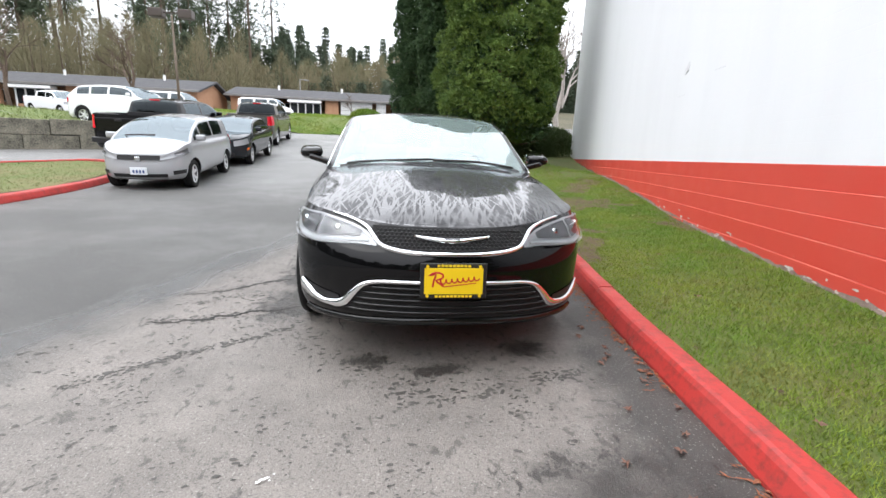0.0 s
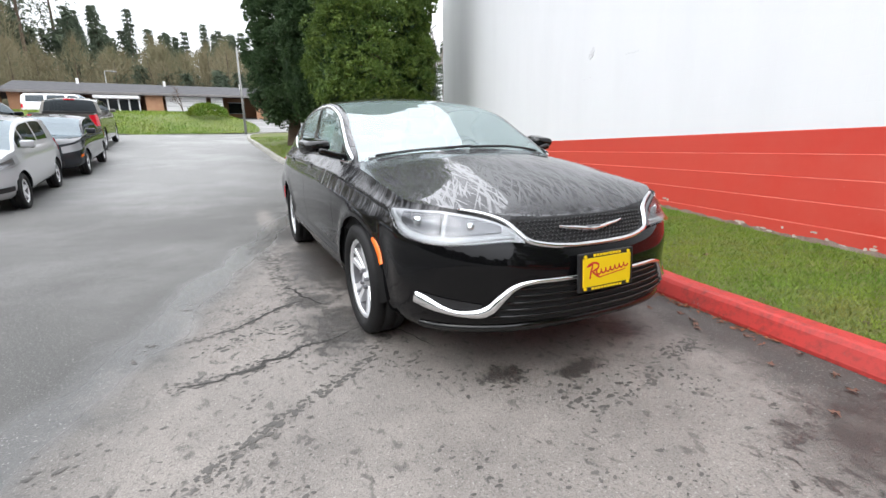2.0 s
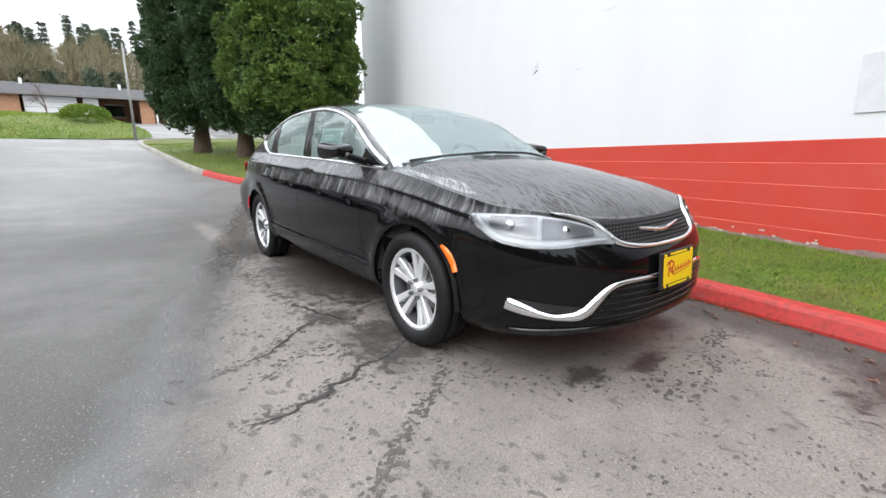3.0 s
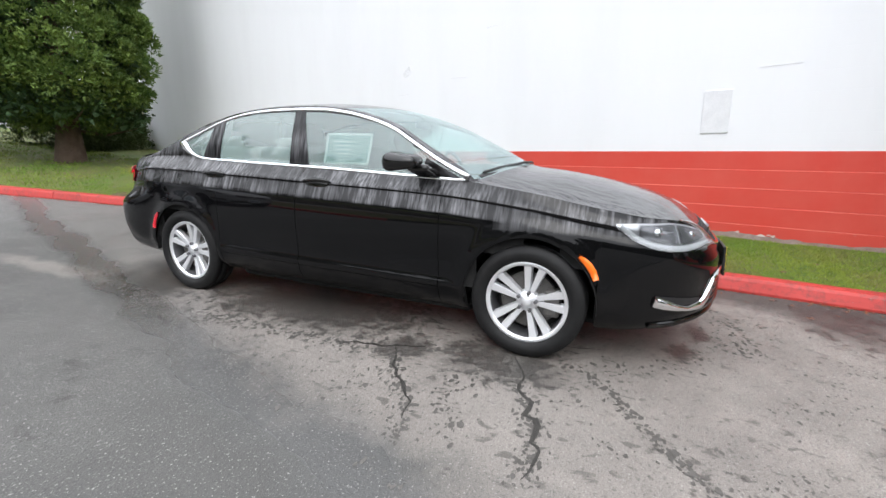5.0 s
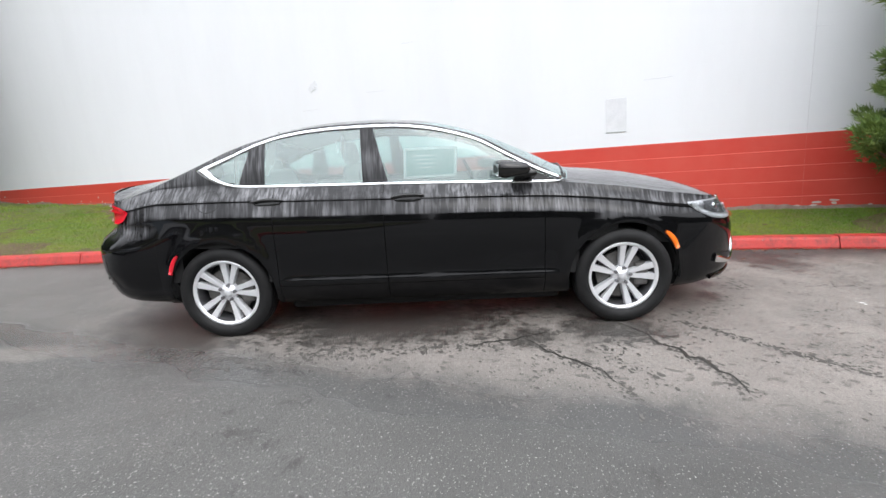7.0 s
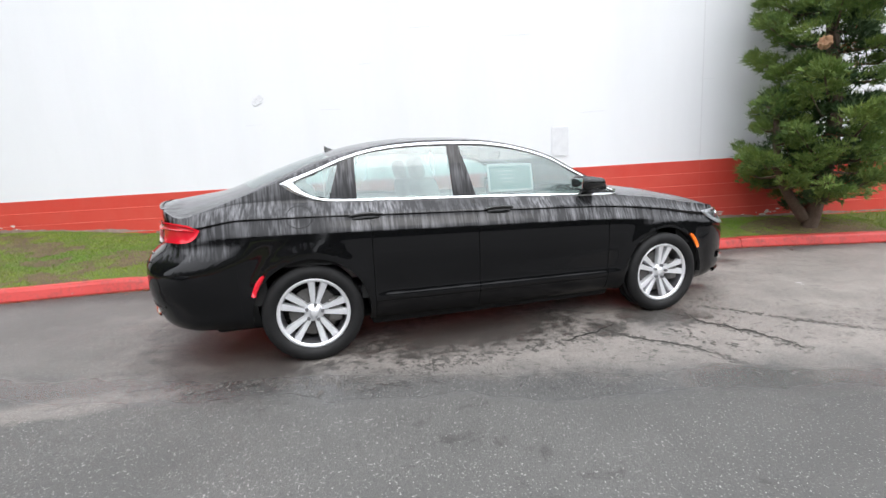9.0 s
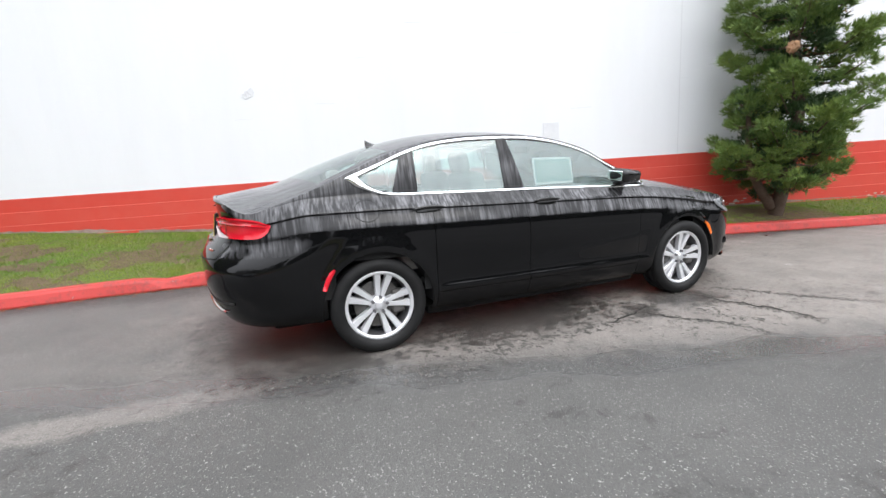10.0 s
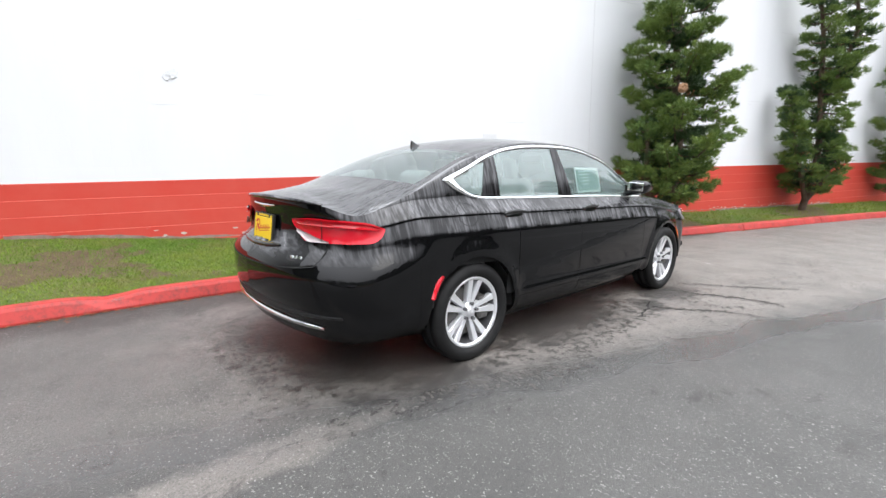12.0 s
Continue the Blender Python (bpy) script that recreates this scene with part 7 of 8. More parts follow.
def bed(x, y, rx, ry, label):
    """A patch of bare soil round a tree's foot."""
    n, rng = 26, random.Random(int(x * 100))
    v = [(x, y, lawn_height(x, y, *lawn_edges(y)) + 0.022)]
    for k in range(n):
        a = 2 * math.pi * k / n
        r = 1 + 0.25 * noise.noise(Vector((math.cos(a) * 1.5, math.sin(a) * 1.5, x)))
        px, py = x + rx * r * math.cos(a), y + ry * r * math.sin(a)
        px = min(max(px, lawn_edges(py)[0] + 0.03), lawn_edges(py)[1] - 0.06)
        v.append((px, py, lawn_height(px, py, *lawn_edges(py)) + 0.012))
    f = [(0, 1 + k, 1 + (k + 1) % n) for k in range(n)]
    tagged(raw("soil_bed", v, f, M["soil"], None, label, True, "structure"), category="soil")


bed(0.98, -5.72, 0.75, 1.0, "bare brown soil round the conifer's foot")
bed(-0.14, -11.05, 0.6, 1.1, "bare brown soil round the forked conifer's foot")


def hedge(x0, y0, x1, y1, h, w, seed, label):
    rng = np.random.default_rng(seed)
    n = 1500
    t = rng.uniform(0, 1, n)
    a = rng.uniform(0, math.pi, n)
    dx, dy = x1 - x0, y1 - y0
    ln = math.hypot(dx, dy)
    nx, ny = -dy / ln, dx / ln
    bump = np.array([0.85 + 0.3 * noise.noise(Vector((u * ln * 0.9, seed, 0))) for u in t])
    ox, oz = np.cos(a) * w / 2 * bump, np.abs(np.sin(a)) ** 0.7 * h * bump
    px, py = x0 + dx * t + nx * ox, y0 + dy * t + ny * ox
    gz = np.array([land(a_, b_) + 0.15 for a_, b_ in zip(px, py)])
    C = np.stack([px, py, gz + oz], 1)
    O = np.stack([nx * np.cos(a), ny * np.cos(a), np.sin(a) + 0.2], 1)
    tri = sprays(rng, C, O, np.full(n, 0.07), 22, 0.075, 0.04, 0.2)
    return tri_cloud("hedge", tri, M["hedge"], label, category="hedge")


hedge(4.6, 13.9, 7.1, 14.6, 1.25, 1.3, 4, "low dark green hedge at the end of the wall")
hedge(4.2, 15.6, 9.5, 16.4, 1.25, 1.2, 8, "dark green shrubs behind the conifer")


# ---- the other parked vehicles ----
def simple_shape(y0, y1, w, zn, zh, belt, yc, yh, zr, ye, yd, zd, axles, wr, bed=None, rise=0.0):
    """A plainer body from its main heights and stations, nose to tail."""
    mid = (y0 + y1) / 2
    deck = belt if bed is None else bed
    outline = [(0, y0), (-0.5 * w, y0 + 0.05), (-0.8 * w, y0 + 0.2), (-0.95 * w, y0 + 0.48), (-w, y0 + 0.95), (-w, mid), (-w, y1 - 0.7), (-0.96 * w, y1 - 0.25), (-0.82 * w, y1 - 0.07), (-0.5 * w, y1 - 0.02), (0, y1)]
    top = [(y0 + 0.04, zn), (y0 + 0.3, zn + 0.6 * (zh - zn)), (yc - 0.12, zh), (yc, zh + 0.03), ((yc + yh) / 2, (zh + zr) / 2 + 0.06), (yh, zr - 0.05), ((yh + ye) / 2, zr), (ye, zr - 0.06), (yd, zd)]
    if bed is None:
        top += [(y1 + 0.01, zd - 0.02)]
        spine = [(None, y0 + 0.04), (y0 + 0.95, y0 + 0.85), (yc, yc - 0.1), (yh, yh - 0.06), (mid, mid), (ye, ye + 0.03), (y1 - 0.7 if ye < y1 - 0.8 else (ye + y1) / 2, y1 - 0.5 if ye < y1 - 0.8 else (ye + y1) / 2), (None, y1)]
    else:
        top += [(yd + 0.05, bed - 0.5), (y1 - 0.07, bed - 0.5), (y1 - 0.03, bed), (y1 + 0.01, bed)]
        spine = [(None, y0 + 0.04), (y0 + 0.95, y0 + 0.85), (yc, yc - 0.08), (yh, yh), (ye, ye), (yd, yd), (y1 - 0.7, y1 - 0.6), (None, y1)]
    rail = [(yc - 0.02, belt - 0.01), (yc + 0.06, belt + 0.06), ((yc + yh) / 2, (belt + zr) / 2 + 0.02), (yh + 0.05, zr - 0.12), ((yh + ye) / 2, zr - 0.08), (ye, zr - 0.13), (yd, max(zd, belt) - 0.02 if bed is None else belt), (y1 + 0.02, belt - 0.02)]
    rail = sorted(set(rail))
    return Shape(outline=outline, shoulder=[zn, zn, zn + 0.03 + 0.4 * rise, zn + 0.08 + rise, (zn + belt) / 2 + 0.06 + 0.5 * rise, belt, deck, deck, deck - 0.01, deck - 0.01, deck - 0.01],
                 inset=[0.05, 0.05, 0.05, 0.05, 0.06, 0.09, 0.08, 0.06, 0.03, 0.02, 0.02], top=top, rail=rail, floor=[(y0, 0.24), (mid, 0.26), (y1, 0.3)], spine=spine, axles=axles, arch=wr * 1.14,
                 wheel=(w - 0.04, wr), flank=[(0, 0.1), (0.08, 0.03), (0.3, 0.0), (0.75, 0.012), (0.85, 0.025), (1, 0.09)], nose=[(0, 0.1), (0.1, 0.02), (0.4, 0.0), (0.75, 0.02), (1, 0.05)],
                 tail=[(0, 0.1), (0.1, 0.02), (0.35, 0.0), (0.6, 0.02), (1, 0.02)], tumble=0.27, crown=2.4 if bed is None else 3.2)


def simple_car(name, label, paint, at, dims, panes, screen, back, lamps, spokes=6):
    S = simple_shape(**dims)
    car = thing(name, label, "truck" if "pickup" in name else "car", "parked vehicles", at)
    fr = [0, 0.08, 0.18, 0.3, 0.42, 0.54, 0.66, 0.76, 0.84, 0.9, 0.95, 1.0]
    NB, rr = 8, [0, 0.06, 0.12, 0.22, 0.34, 0.46, 0.58, 0.7, 0.85, 1.0]
    ss, A, N, gap = shell(S, [], fr, NB, rr, 0.05)
    nF, nR, last = len(fr) - 1, len(fr) - 1 + NB, A.shape[1] - 1
    low = open_arches(S, A, [(i, j) for i in range(len(ss) - 1) for j in range(nF)])
    up = [(i, j) for i in range(len(ss) - 1) for j in range(nF, last)]
    ym = lambda c: (A[c[0], nF, 1] + A[c[0] + 1, nF, 1]) / 2
    zspan = lambda c: A[c[0], nR, 2] - A[c[0], nF, 2]
    taken = {}
    for c in up:
        if nF < c[1] < nR - 1 and zspan(c) > 0.12:
            for k, (a, b2) in enumerate(panes):
                if a < ym(c) < b2:
                    taken.setdefault(("side_window", k), []).append(c)
        if c[1] > nR and screen[0] < ym(c) < screen[1]:
            taken.setdefault(("windscreen", 0), []).append(c)
        if c[1] > nR + 1 and back and back[0] < ym(c) < back[1]:
            taken.setdefault(("rear_window", 0), []).append(c)
    used = {c for v in taken.values() for c in v}
    cells_to_part("body", A, N, low + [c for c in up if c not in used], paint, car)
    for (nm, k), cells in taken.items():
        if nm == "side_window":
            for side in (-1, 1):
                cells_to_part(nm, A, N, cells, M["dark_glass"], car, both=False, side=side)
        else:
            cells_to_part(nm, A, N, cells, M["glass_hatch" if nm == "windscreen" else "privacy_glass"], car)
    wr = S.wheel[1]
    for sgn in (-1, 1):
        for y in S.axles:
            arch_liner(car, sgn, y, wr, wr * 1.13, S.wheel[0] - 0.02, S.wheel[0] - 0.4)
            m = pose(-(S.wheel[0] - 0.085), y, wr) if sgn < 0 else pose(S.wheel[0] - 0.085, y, wr, 0, 0, 180)
            wheel(car, m, wr, 0.2, wr * 0.66, spokes, False, False)
        for nm, s0, s1, z0, z1, mat in lamps:
            skin_patch(S, nm, S.s_at(*s0), S.s_at(*s1), lambda f: z0 + (0.07 if "head" in nm else 0.02) * f, lambda f: z1 + (0.085 if "head" in nm else 0.02) * f, 0.012, M[mat], car, sgn, 8, 3, rim=0.006)
        bm = box_bm(0.2, 0.1, 0.13, pose(sgn * (S.wheel[0] + 0.09), dims["yc"] + 0.28, dims["belt"] + 0.07), 0.035, 3)
        part("wing_mirror", bm, paint, car, "", True)
    fl = [S.skin(s, S.zb(S.py(s)), -0.02) for s in np.linspace(0, S.length, 40)]
    raw("underbody", [(p.x, p.y, p.z + 0.02) for p in fl] + [(-p.x, p.y, p.z + 0.02) for p in fl[::-1]], [tuple(range(80))], M["liner"], car)
    return car, S


def nose_parts(car, S, grille, plate_z, mat="black_plastic"):
    for side in (-1, 1):
        for nm, x0, x1, z0, z1 in grille:
            skin_patch(S, nm, S.s_at(-x0, S.ys[0]), S.s_at(-x1, S.py(S.s_at(-x1, S.ys[0]))), lambda f: z0, lambda f: z1, 0.008, M[mat], car, side, 8, 2, rim=0.004)
    if plate_z:
        part("number_plate", box_bm(0.31, 0.02, 0.15, pose(0, S.ys[0] - 0.02, plate_z), 0.004), M["plate_white"], car, "pale number plate, unreadable")
        for k in range(4):
            part("plate_bar", box_bm(0.035, 0.004, 0.06, pose(-0.09 + 0.06 * k, S.ys[0] - 0.031, plate_z - 0.01)), M["plate_blue"], car)


def on_land(x, y, turn, dz=0.0):
    """A pose on the paving, tilted with its slope."""
    d = 0.4
    sy = (land(x, y + d) - land(x, y - d)) / (2 * d)
    return Matrix.Translation((x, y, land(x, y) + dz)) @ Matrix.Rotation(math.atan(sy), 4, "X") @ Matrix.Rotation(radians(turn), 4, "Z")


HATCH = dict(y0=-1.98, y1=2.08, w=0.845, zn=0.76, zh=1.06, belt=0.99, yc=-1.2, yh=-0.14, zr=1.525, ye=1.62, yd=2.0, zd=1.02, axles=(-1.25, 1.25), wr=0.305, rise=0.1)
hatch, hs = simple_car("hatchback", "silver compact hatchback parked by the red kerb", M["paint_silver"], on_land(-5.48, 7.3, 4), HATCH, [(-1.0, -0.55), (-0.45, 0.42), (0.5, 1.3)], (-1.3, -0.16), (1.66, 1.97),
                       [("tail_lamp", (-0.66, 2.02), (-0.83, 1.8), 0.75, 1.0, "lens_red"), ("fog_recess", (-0.6, -1.88), (-0.78, -1.65), 0.35, 0.43, "black_plastic")])
for side in (-1, 1):
    a, b2 = hs.s_at(-0.4, -1.95), hs.s_at(-0.83, -1.36)
    lamp = skin_patch(hs, "headlamp", a, b2, lambda f: 0.65 + 0.13 * f, lambda f: 0.71 + 0.34 * f - 0.12 * f * f, 0.012, M["lamp_bowl"], hatch, side, 12, 4, "large clear swept-back headlamp", 0.006)
    skin_patch(hs, "lamp_bezel", a + (b2 - a) * 0.35, a + (b2 - a) * 0.8, lambda f: 0.73 + 0.05 * f, lambda f: 0.79 + 0.09 * f, 0.015, M["lamp_bezel"], lamp, side, 8, 3, rim=0.0135)
nose_parts(hatch, hs, [("upper_grille", 0.0, 0.4, 0.645, 0.74), ("lower_grille", 0.0, 0.5, 0.25, 0.37)], 0.43)
wv, wf = sweep([(-0.5, -1.2, 1.08), (-0.2, -1.31, 1.1), (0.12, -1.32, 1.1)], 0.03, 0.02, [(0, -0.6, 0.8)] * 3)
raw("wiper", wv, wf, M["black_plastic"], hatch)
part("grille_mark", box_bm(0.1, 0.02, 0.08, pose(0, hs.ys[0] - 0.012, 0.68), 0.015), M["chrome"], hatch, "plain chrome mark on the grille")

SALOON = dict(y0=-2.15, y1=2.25, w=0.87, zn=0.8, zh=0.96, belt=0.97, yc=-0.95, yh=-0.15, zr=1.42, ye=1.05, yd=1.6, zd=1.02, axles=(-1.32, 1.32), wr=0.31)
saloon, ds = simple_car("saloon", "dark charcoal four-door saloon parked behind the hatchback", M["paint_charcoal"], on_land(-5.5, 11.8, 3), SALOON, [(-0.8, 0.2), (0.3, 1.2)], (-1.0, -0.15), (1.1, 1.6),
                        [("headlamp", (-0.5, -2.1), (-0.84, -1.7), 0.6, 0.75, "lamp_bowl"), ("tail_lamp", (-0.66, 2.2), (-0.84, 1.98), 0.72, 0.92, "lens_red"), ("side_marker", (-0.8, -1.82), (-0.85, -1.7), 0.48, 0.54, "lens_orange")])
nose_parts(saloon, ds, [("upper_grille", 0.0, 0.42, 0.55, 0.75), ("lower_grille", 0.0, 0.5, 0.3, 0.42)], 0.45)

PICKUP = dict(y0=-2.95, y1=2.9, w=1.0, zn=1.05, zh=1.22, belt=1.28, yc=-1.55, yh=-0.8, zr=1.84, ye=0.95, yd=1.12, zd=1.28, axles=(-1.95, 1.75), wr=0.4, bed=1.34)
TRUCK_LAMPS = [("headlamp", (-0.55, -2.88), (-0.95, -2.5), 0.85, 1.05, "lamp_bowl"), ("tail_lamp", (-0.76, 2.88), (-0.99, 2.6), 0.9, 1.28, "lens_red")]


def pickup(label, paint, at, bumper="chrome"):
    truck, S = simple_car("pickup", label, paint, at, PICKUP, [(-1.3, -0.3), (-0.2, 0.75)], (-1.5, -0.85), (0.96, 1.13), TRUCK_LAMPS)
    part("rear_bumper", box_bm(1.72, 0.14, 0.16, pose(0, 2.92, 0.56), 0.03), M[bumper], truck, "metal rear bumper")
    part("tailgate_panel", box_bm(1.45, 0.02, 0.42, pose(0, 2.9, 1.02), 0.02), paint, truck)
    part("bed_liner", box_bm(1.62, 0.05, 0.5, pose(0, 1.24, 1.12), 0.01), M["black_plastic"], truck, "black bed liner")
    part("tailgate_handle", box_bm(0.22, 0.03, 0.07, pose(0, 2.91, 1.16), 0.01), M["black_plastic"], truck)
    part("rear_plate", box_bm(0.31, 0.02, 0.15, pose(0, 3.04, 0.58), 0.004), M["plate_white"], truck)
    part("third_brake_lamp", box_bm(0.34, 0.03, 0.045, pose(0, 0.99, 1.78), 0.01), M["lens_red"], truck)
    return truck


pickup("grey metallic crew-cab pickup parked on the slope", M["paint_grey"], on_land(-6.45, 18.95, 183.7))
pickup("black pickup parked by the retaining wall", M["paint_solid_black"], on_land(-8.15, 13.6, 180 - 7), "black_plastic")
pickup("white pickup parked in front of the low brick house", M["paint_white"], on_land(-25.8, 35.0, 60))
SUV = dict(y0=-2.45, y1=2.42, w=0.97, zn=0.98, zh=1.16, belt=1.27, yc=-1.2, yh=-0.45, zr=1.8, ye=1.62, yd=2.3, zd=1.2, axles=(-1.5, 1.5), wr=0.39)
suv, us = simple_car("suv", "white sport utility vehicle parked above the retaining wall", M["paint_white"], pose(-12.5, 19.0, 1.5, 0, 0, 76), SUV, [(-1.0, 0.1), (0.2, 1.02), (1.12, 1.75)], (-1.2, -0.45), (1.7, 2.26),
                     [("headlamp", (-0.5, -2.4), (-0.92, -2.0), 0.78, 0.95, "lamp_bowl"), ("tail_lamp", (-0.7, 2.38), (-0.95, 2.15), 0.95, 1.15, "lens_red")])
VAN = dict(y0=-2.6, y1=2.7, w=1.0, zn=1.0, zh=1.3, belt=1.3, yc=-1.7, yh=-1.1, zr=2.05, ye=2.5, yd=2.68, zd=1.2, axles=(-1.7, 1.7), wr=0.36)
simple_car("van", "white van parked beside the low brick building", M["paint_white"], pose(-15.1, 29.0, 1.95, 0, 0, 84), VAN, [(-1.4, -0.6), (-0.4, 0.8), (1.0, 2.2)], (-1.65, -1.1), None, [("tail_lamp", (-0.8, 2.66), (-0.98, 2.4), 0.9, 1.2, "lens_red")])
simple_car("van", "white van parked in front of the brick garages", M["paint_white"], pose(-12.6, 44.2, 3.05, 0, 0, 80), VAN, [(-1.4, -0.6), (-0.4, 0.8), (1.0, 2.2)], (-1.65, -1.1), None, [("tail_lamp", (-0.8, 2.66), (-0.98, 2.4), 0.9, 1.2, "lens_red")])
simple_car("van", "white van standing behind the hedge", M["paint_white"], pose(13.8, 38.7, 1.75, 0, 0, 60), VAN, [(-1.4, -0.6), (-0.4, 0.8), (1.0, 2.2)], (-1.65, -1.1), None, [("tail_lamp", (-0.8, 2.66), (-0.98, 2.4), 0.9, 1.2, "lens_red")])


# ---- beyond the road: far kerb, verge, retaining wall, bank, houses, poles, woods ----
kerb_run("far_kerb", [(-6.5, 2.7), (-6.35, 3.4), (-6.55, 6.4), (-7.1, 8.6), (-8.6, 9.5), (-10.2, 8.6), (-13, 6.4), (-20, 1.6)], M["kerb_red"], "red painted concrete kerb round the verge", flip=-1, height=0.13)


def sheet(name, outline, height, mat, label, cat, n=14, kind="structure", blades=0, hgt=0.06):
    """A patch of ground with a free outline, raised on the land by height(x, y)."""
    pts = [Vector(p) for p in outline]
    c = sum(pts, Vector((0, 0))) / len(pts)
    ring = dense([tuple(p) for p in pts] + [tuple(pts[0])], 0.4)
    v, f = [], []
    for k in range(n + 1):
        for p in ring:
            q = c.lerp(p, k / n)
            v.append((q.x, q.y, height(q.x, q.y)))
    m = len(ring)
    for k in range(n):
        for i in range(m - 1):
            f.append((k * m + i, (k + 1) * m + i, (k + 1) * m + i + 1, k * m + i + 1))
    ob = tagged(raw(name, v, f, mat, None, label, True, kind), category=cat)
    return ob, c, ring


def blades_on(c, ring, height, n, hgt, seed, label, mat="grass"):
    rng = np.random.default_rng(seed)
    tris = []
    for _ in range(n):
        k = rng.integers(len(ring) - 1)
        p = ring[k].lerp(ring[k + 1], rng.random())
        q = c.lerp(p, math.sqrt(rng.random()) * 0.99)
        h, t = hgt * rng.uniform(0.5, 1.4), rng.uniform(0, 2 * math.pi)
        w = 0.16 * h
        z = height(q.x, q.y) - 0.005
        tris.append(((q.x - math.cos(t) * w, q.y - math.sin(t) * w, z), (q.x + math.cos(t) * w, q.y + math.sin(t) * w, z), (q.x + rng.normal(0, 0.4) * h, q.y + rng.normal(0, 0.4) * h, z + h)))
    tri_cloud("grass", tris, M[mat], label, kind="stuff", category="grass")


verge_z = lambda x, y: land(x, y) + 0.12 + 0.02 * noise.noise(Vector((x, y, 0)))
_, c, ring = sheet("verge", [(-20, 0.75), (-14, 1.2), (-8.7, 1.8), (-6.95, 2.55), (-6.6, 3.5), (-6.8, 6.4), (-7.3, 8.3), (-8.6, 9.1), (-10.0, 8.3), (-13, 6.1), (-20, 1.3)], verge_z, M["verge_turf"], "patchy lawn on the far side of the road", "lawn")
blades_on(c, ring, verge_z, 26000, 0.03, 31, "thin green grass on the far verge", "verge_turf")


def retaining_wall():
    owner = thing("retaining_wall", "weathered concrete block retaining wall below the bank", "wall", kind="structure")
    a, b2 = Vector((-9.9, 14.0)), Vector((-26.6, 6.6))
    d = (b2 - a).normalized()
    n = Vector((d.y, -d.x))
    turn = math.degrees(math.atan2(d.y, d.x))
    shared = None
    rng = random.Random(2)
    for row in range(2):
        for k in range(13):
            p = a + d * (1.5 * k + (0.75 if row else 0) + 0.75) - n * 0.25
            z = land(p.x, p.y) * 0.6 + 0.16 + 0.25 + 0.53 * row - 0.0
            if shared is None:
                ob = part("concrete_block", box_bm(1.485, 0.6, 0.52, None, 0.025, 2), M["old_concrete"], owner)
                shared = ob.data
            else:
                ob = new("concrete_block", shared)
                ob.parent = owner
            ob.matrix_world = pose(p.x, p.y, z + rng.uniform(-0.01, 0.01), 0, 0, turn + rng.uniform(-0.6, 0.6))


retaining_wall()


def bank_z(x, y):
    """The bank above the retaining wall and the berm across the road's end."""
    a, d = Vector((-9.9, 14.0)), (Vector((-26.6, 6.6)) - Vector((-9.9, 14.0))).normalized()
    t = max((Vector((x, y)) - a).dot(Vector((d.y, -d.x))), 0)
    return max(1.18 + 0.42 * (1 - math.exp(-t / 2.2)), land(x, y) * 0.9 + 0.25) + 0.05 * noise.noise(Vector((x * 0.8, y * 0.8, 0))) + 0.55 * min(max((-13.8 - x) / 3.0, 0), 1) * min(t / 1.5, 1)


_, c, ring = sheet("bank", [(-9.8, 14.5), (-26.5, 7.1), (-40, 8), (-42, 24), (-26, 26), (-14, 24), (-9.8, 18)], bank_z, M["grass_bank"], "green grassy bank above the retaining wall", "bank", 16)
blades_on(c, ring, bank_z, 30000, 0.09, 32, "rough green grass on the bank", "grass_bank")


def berm_z(x, y):
    t = min(max((y - 25.5) / 4.0, 0), 1)
    e = min(max((1.0 - x) / 3.0, 0), 1) * min(max((x + 19) / 3.0, 0), 1)
    return land(x, y) + 0.04 + (0.95 * t * t * (3 - 2 * t) + 0.1 * noise.noise(Vector((x * 0.5, y * 0.5, 3)))) * e ** 0.5


_, c, ring = sheet("berm", [(-18.5, 25.9), (-10, 25.7), (-3, 25.5), (0.0, 25.7), (0.8, 27.0), (0.6, 29.5), (-1.5, 32), (-10, 33.5), (-18.5, 33)], berm_z, M["grass_bank"], "low grassy berm at the end of the road", "bank", 16)
blades_on(c, ring, berm_z, 34000, 0.09, 33, "rough bright green grass on the berm")


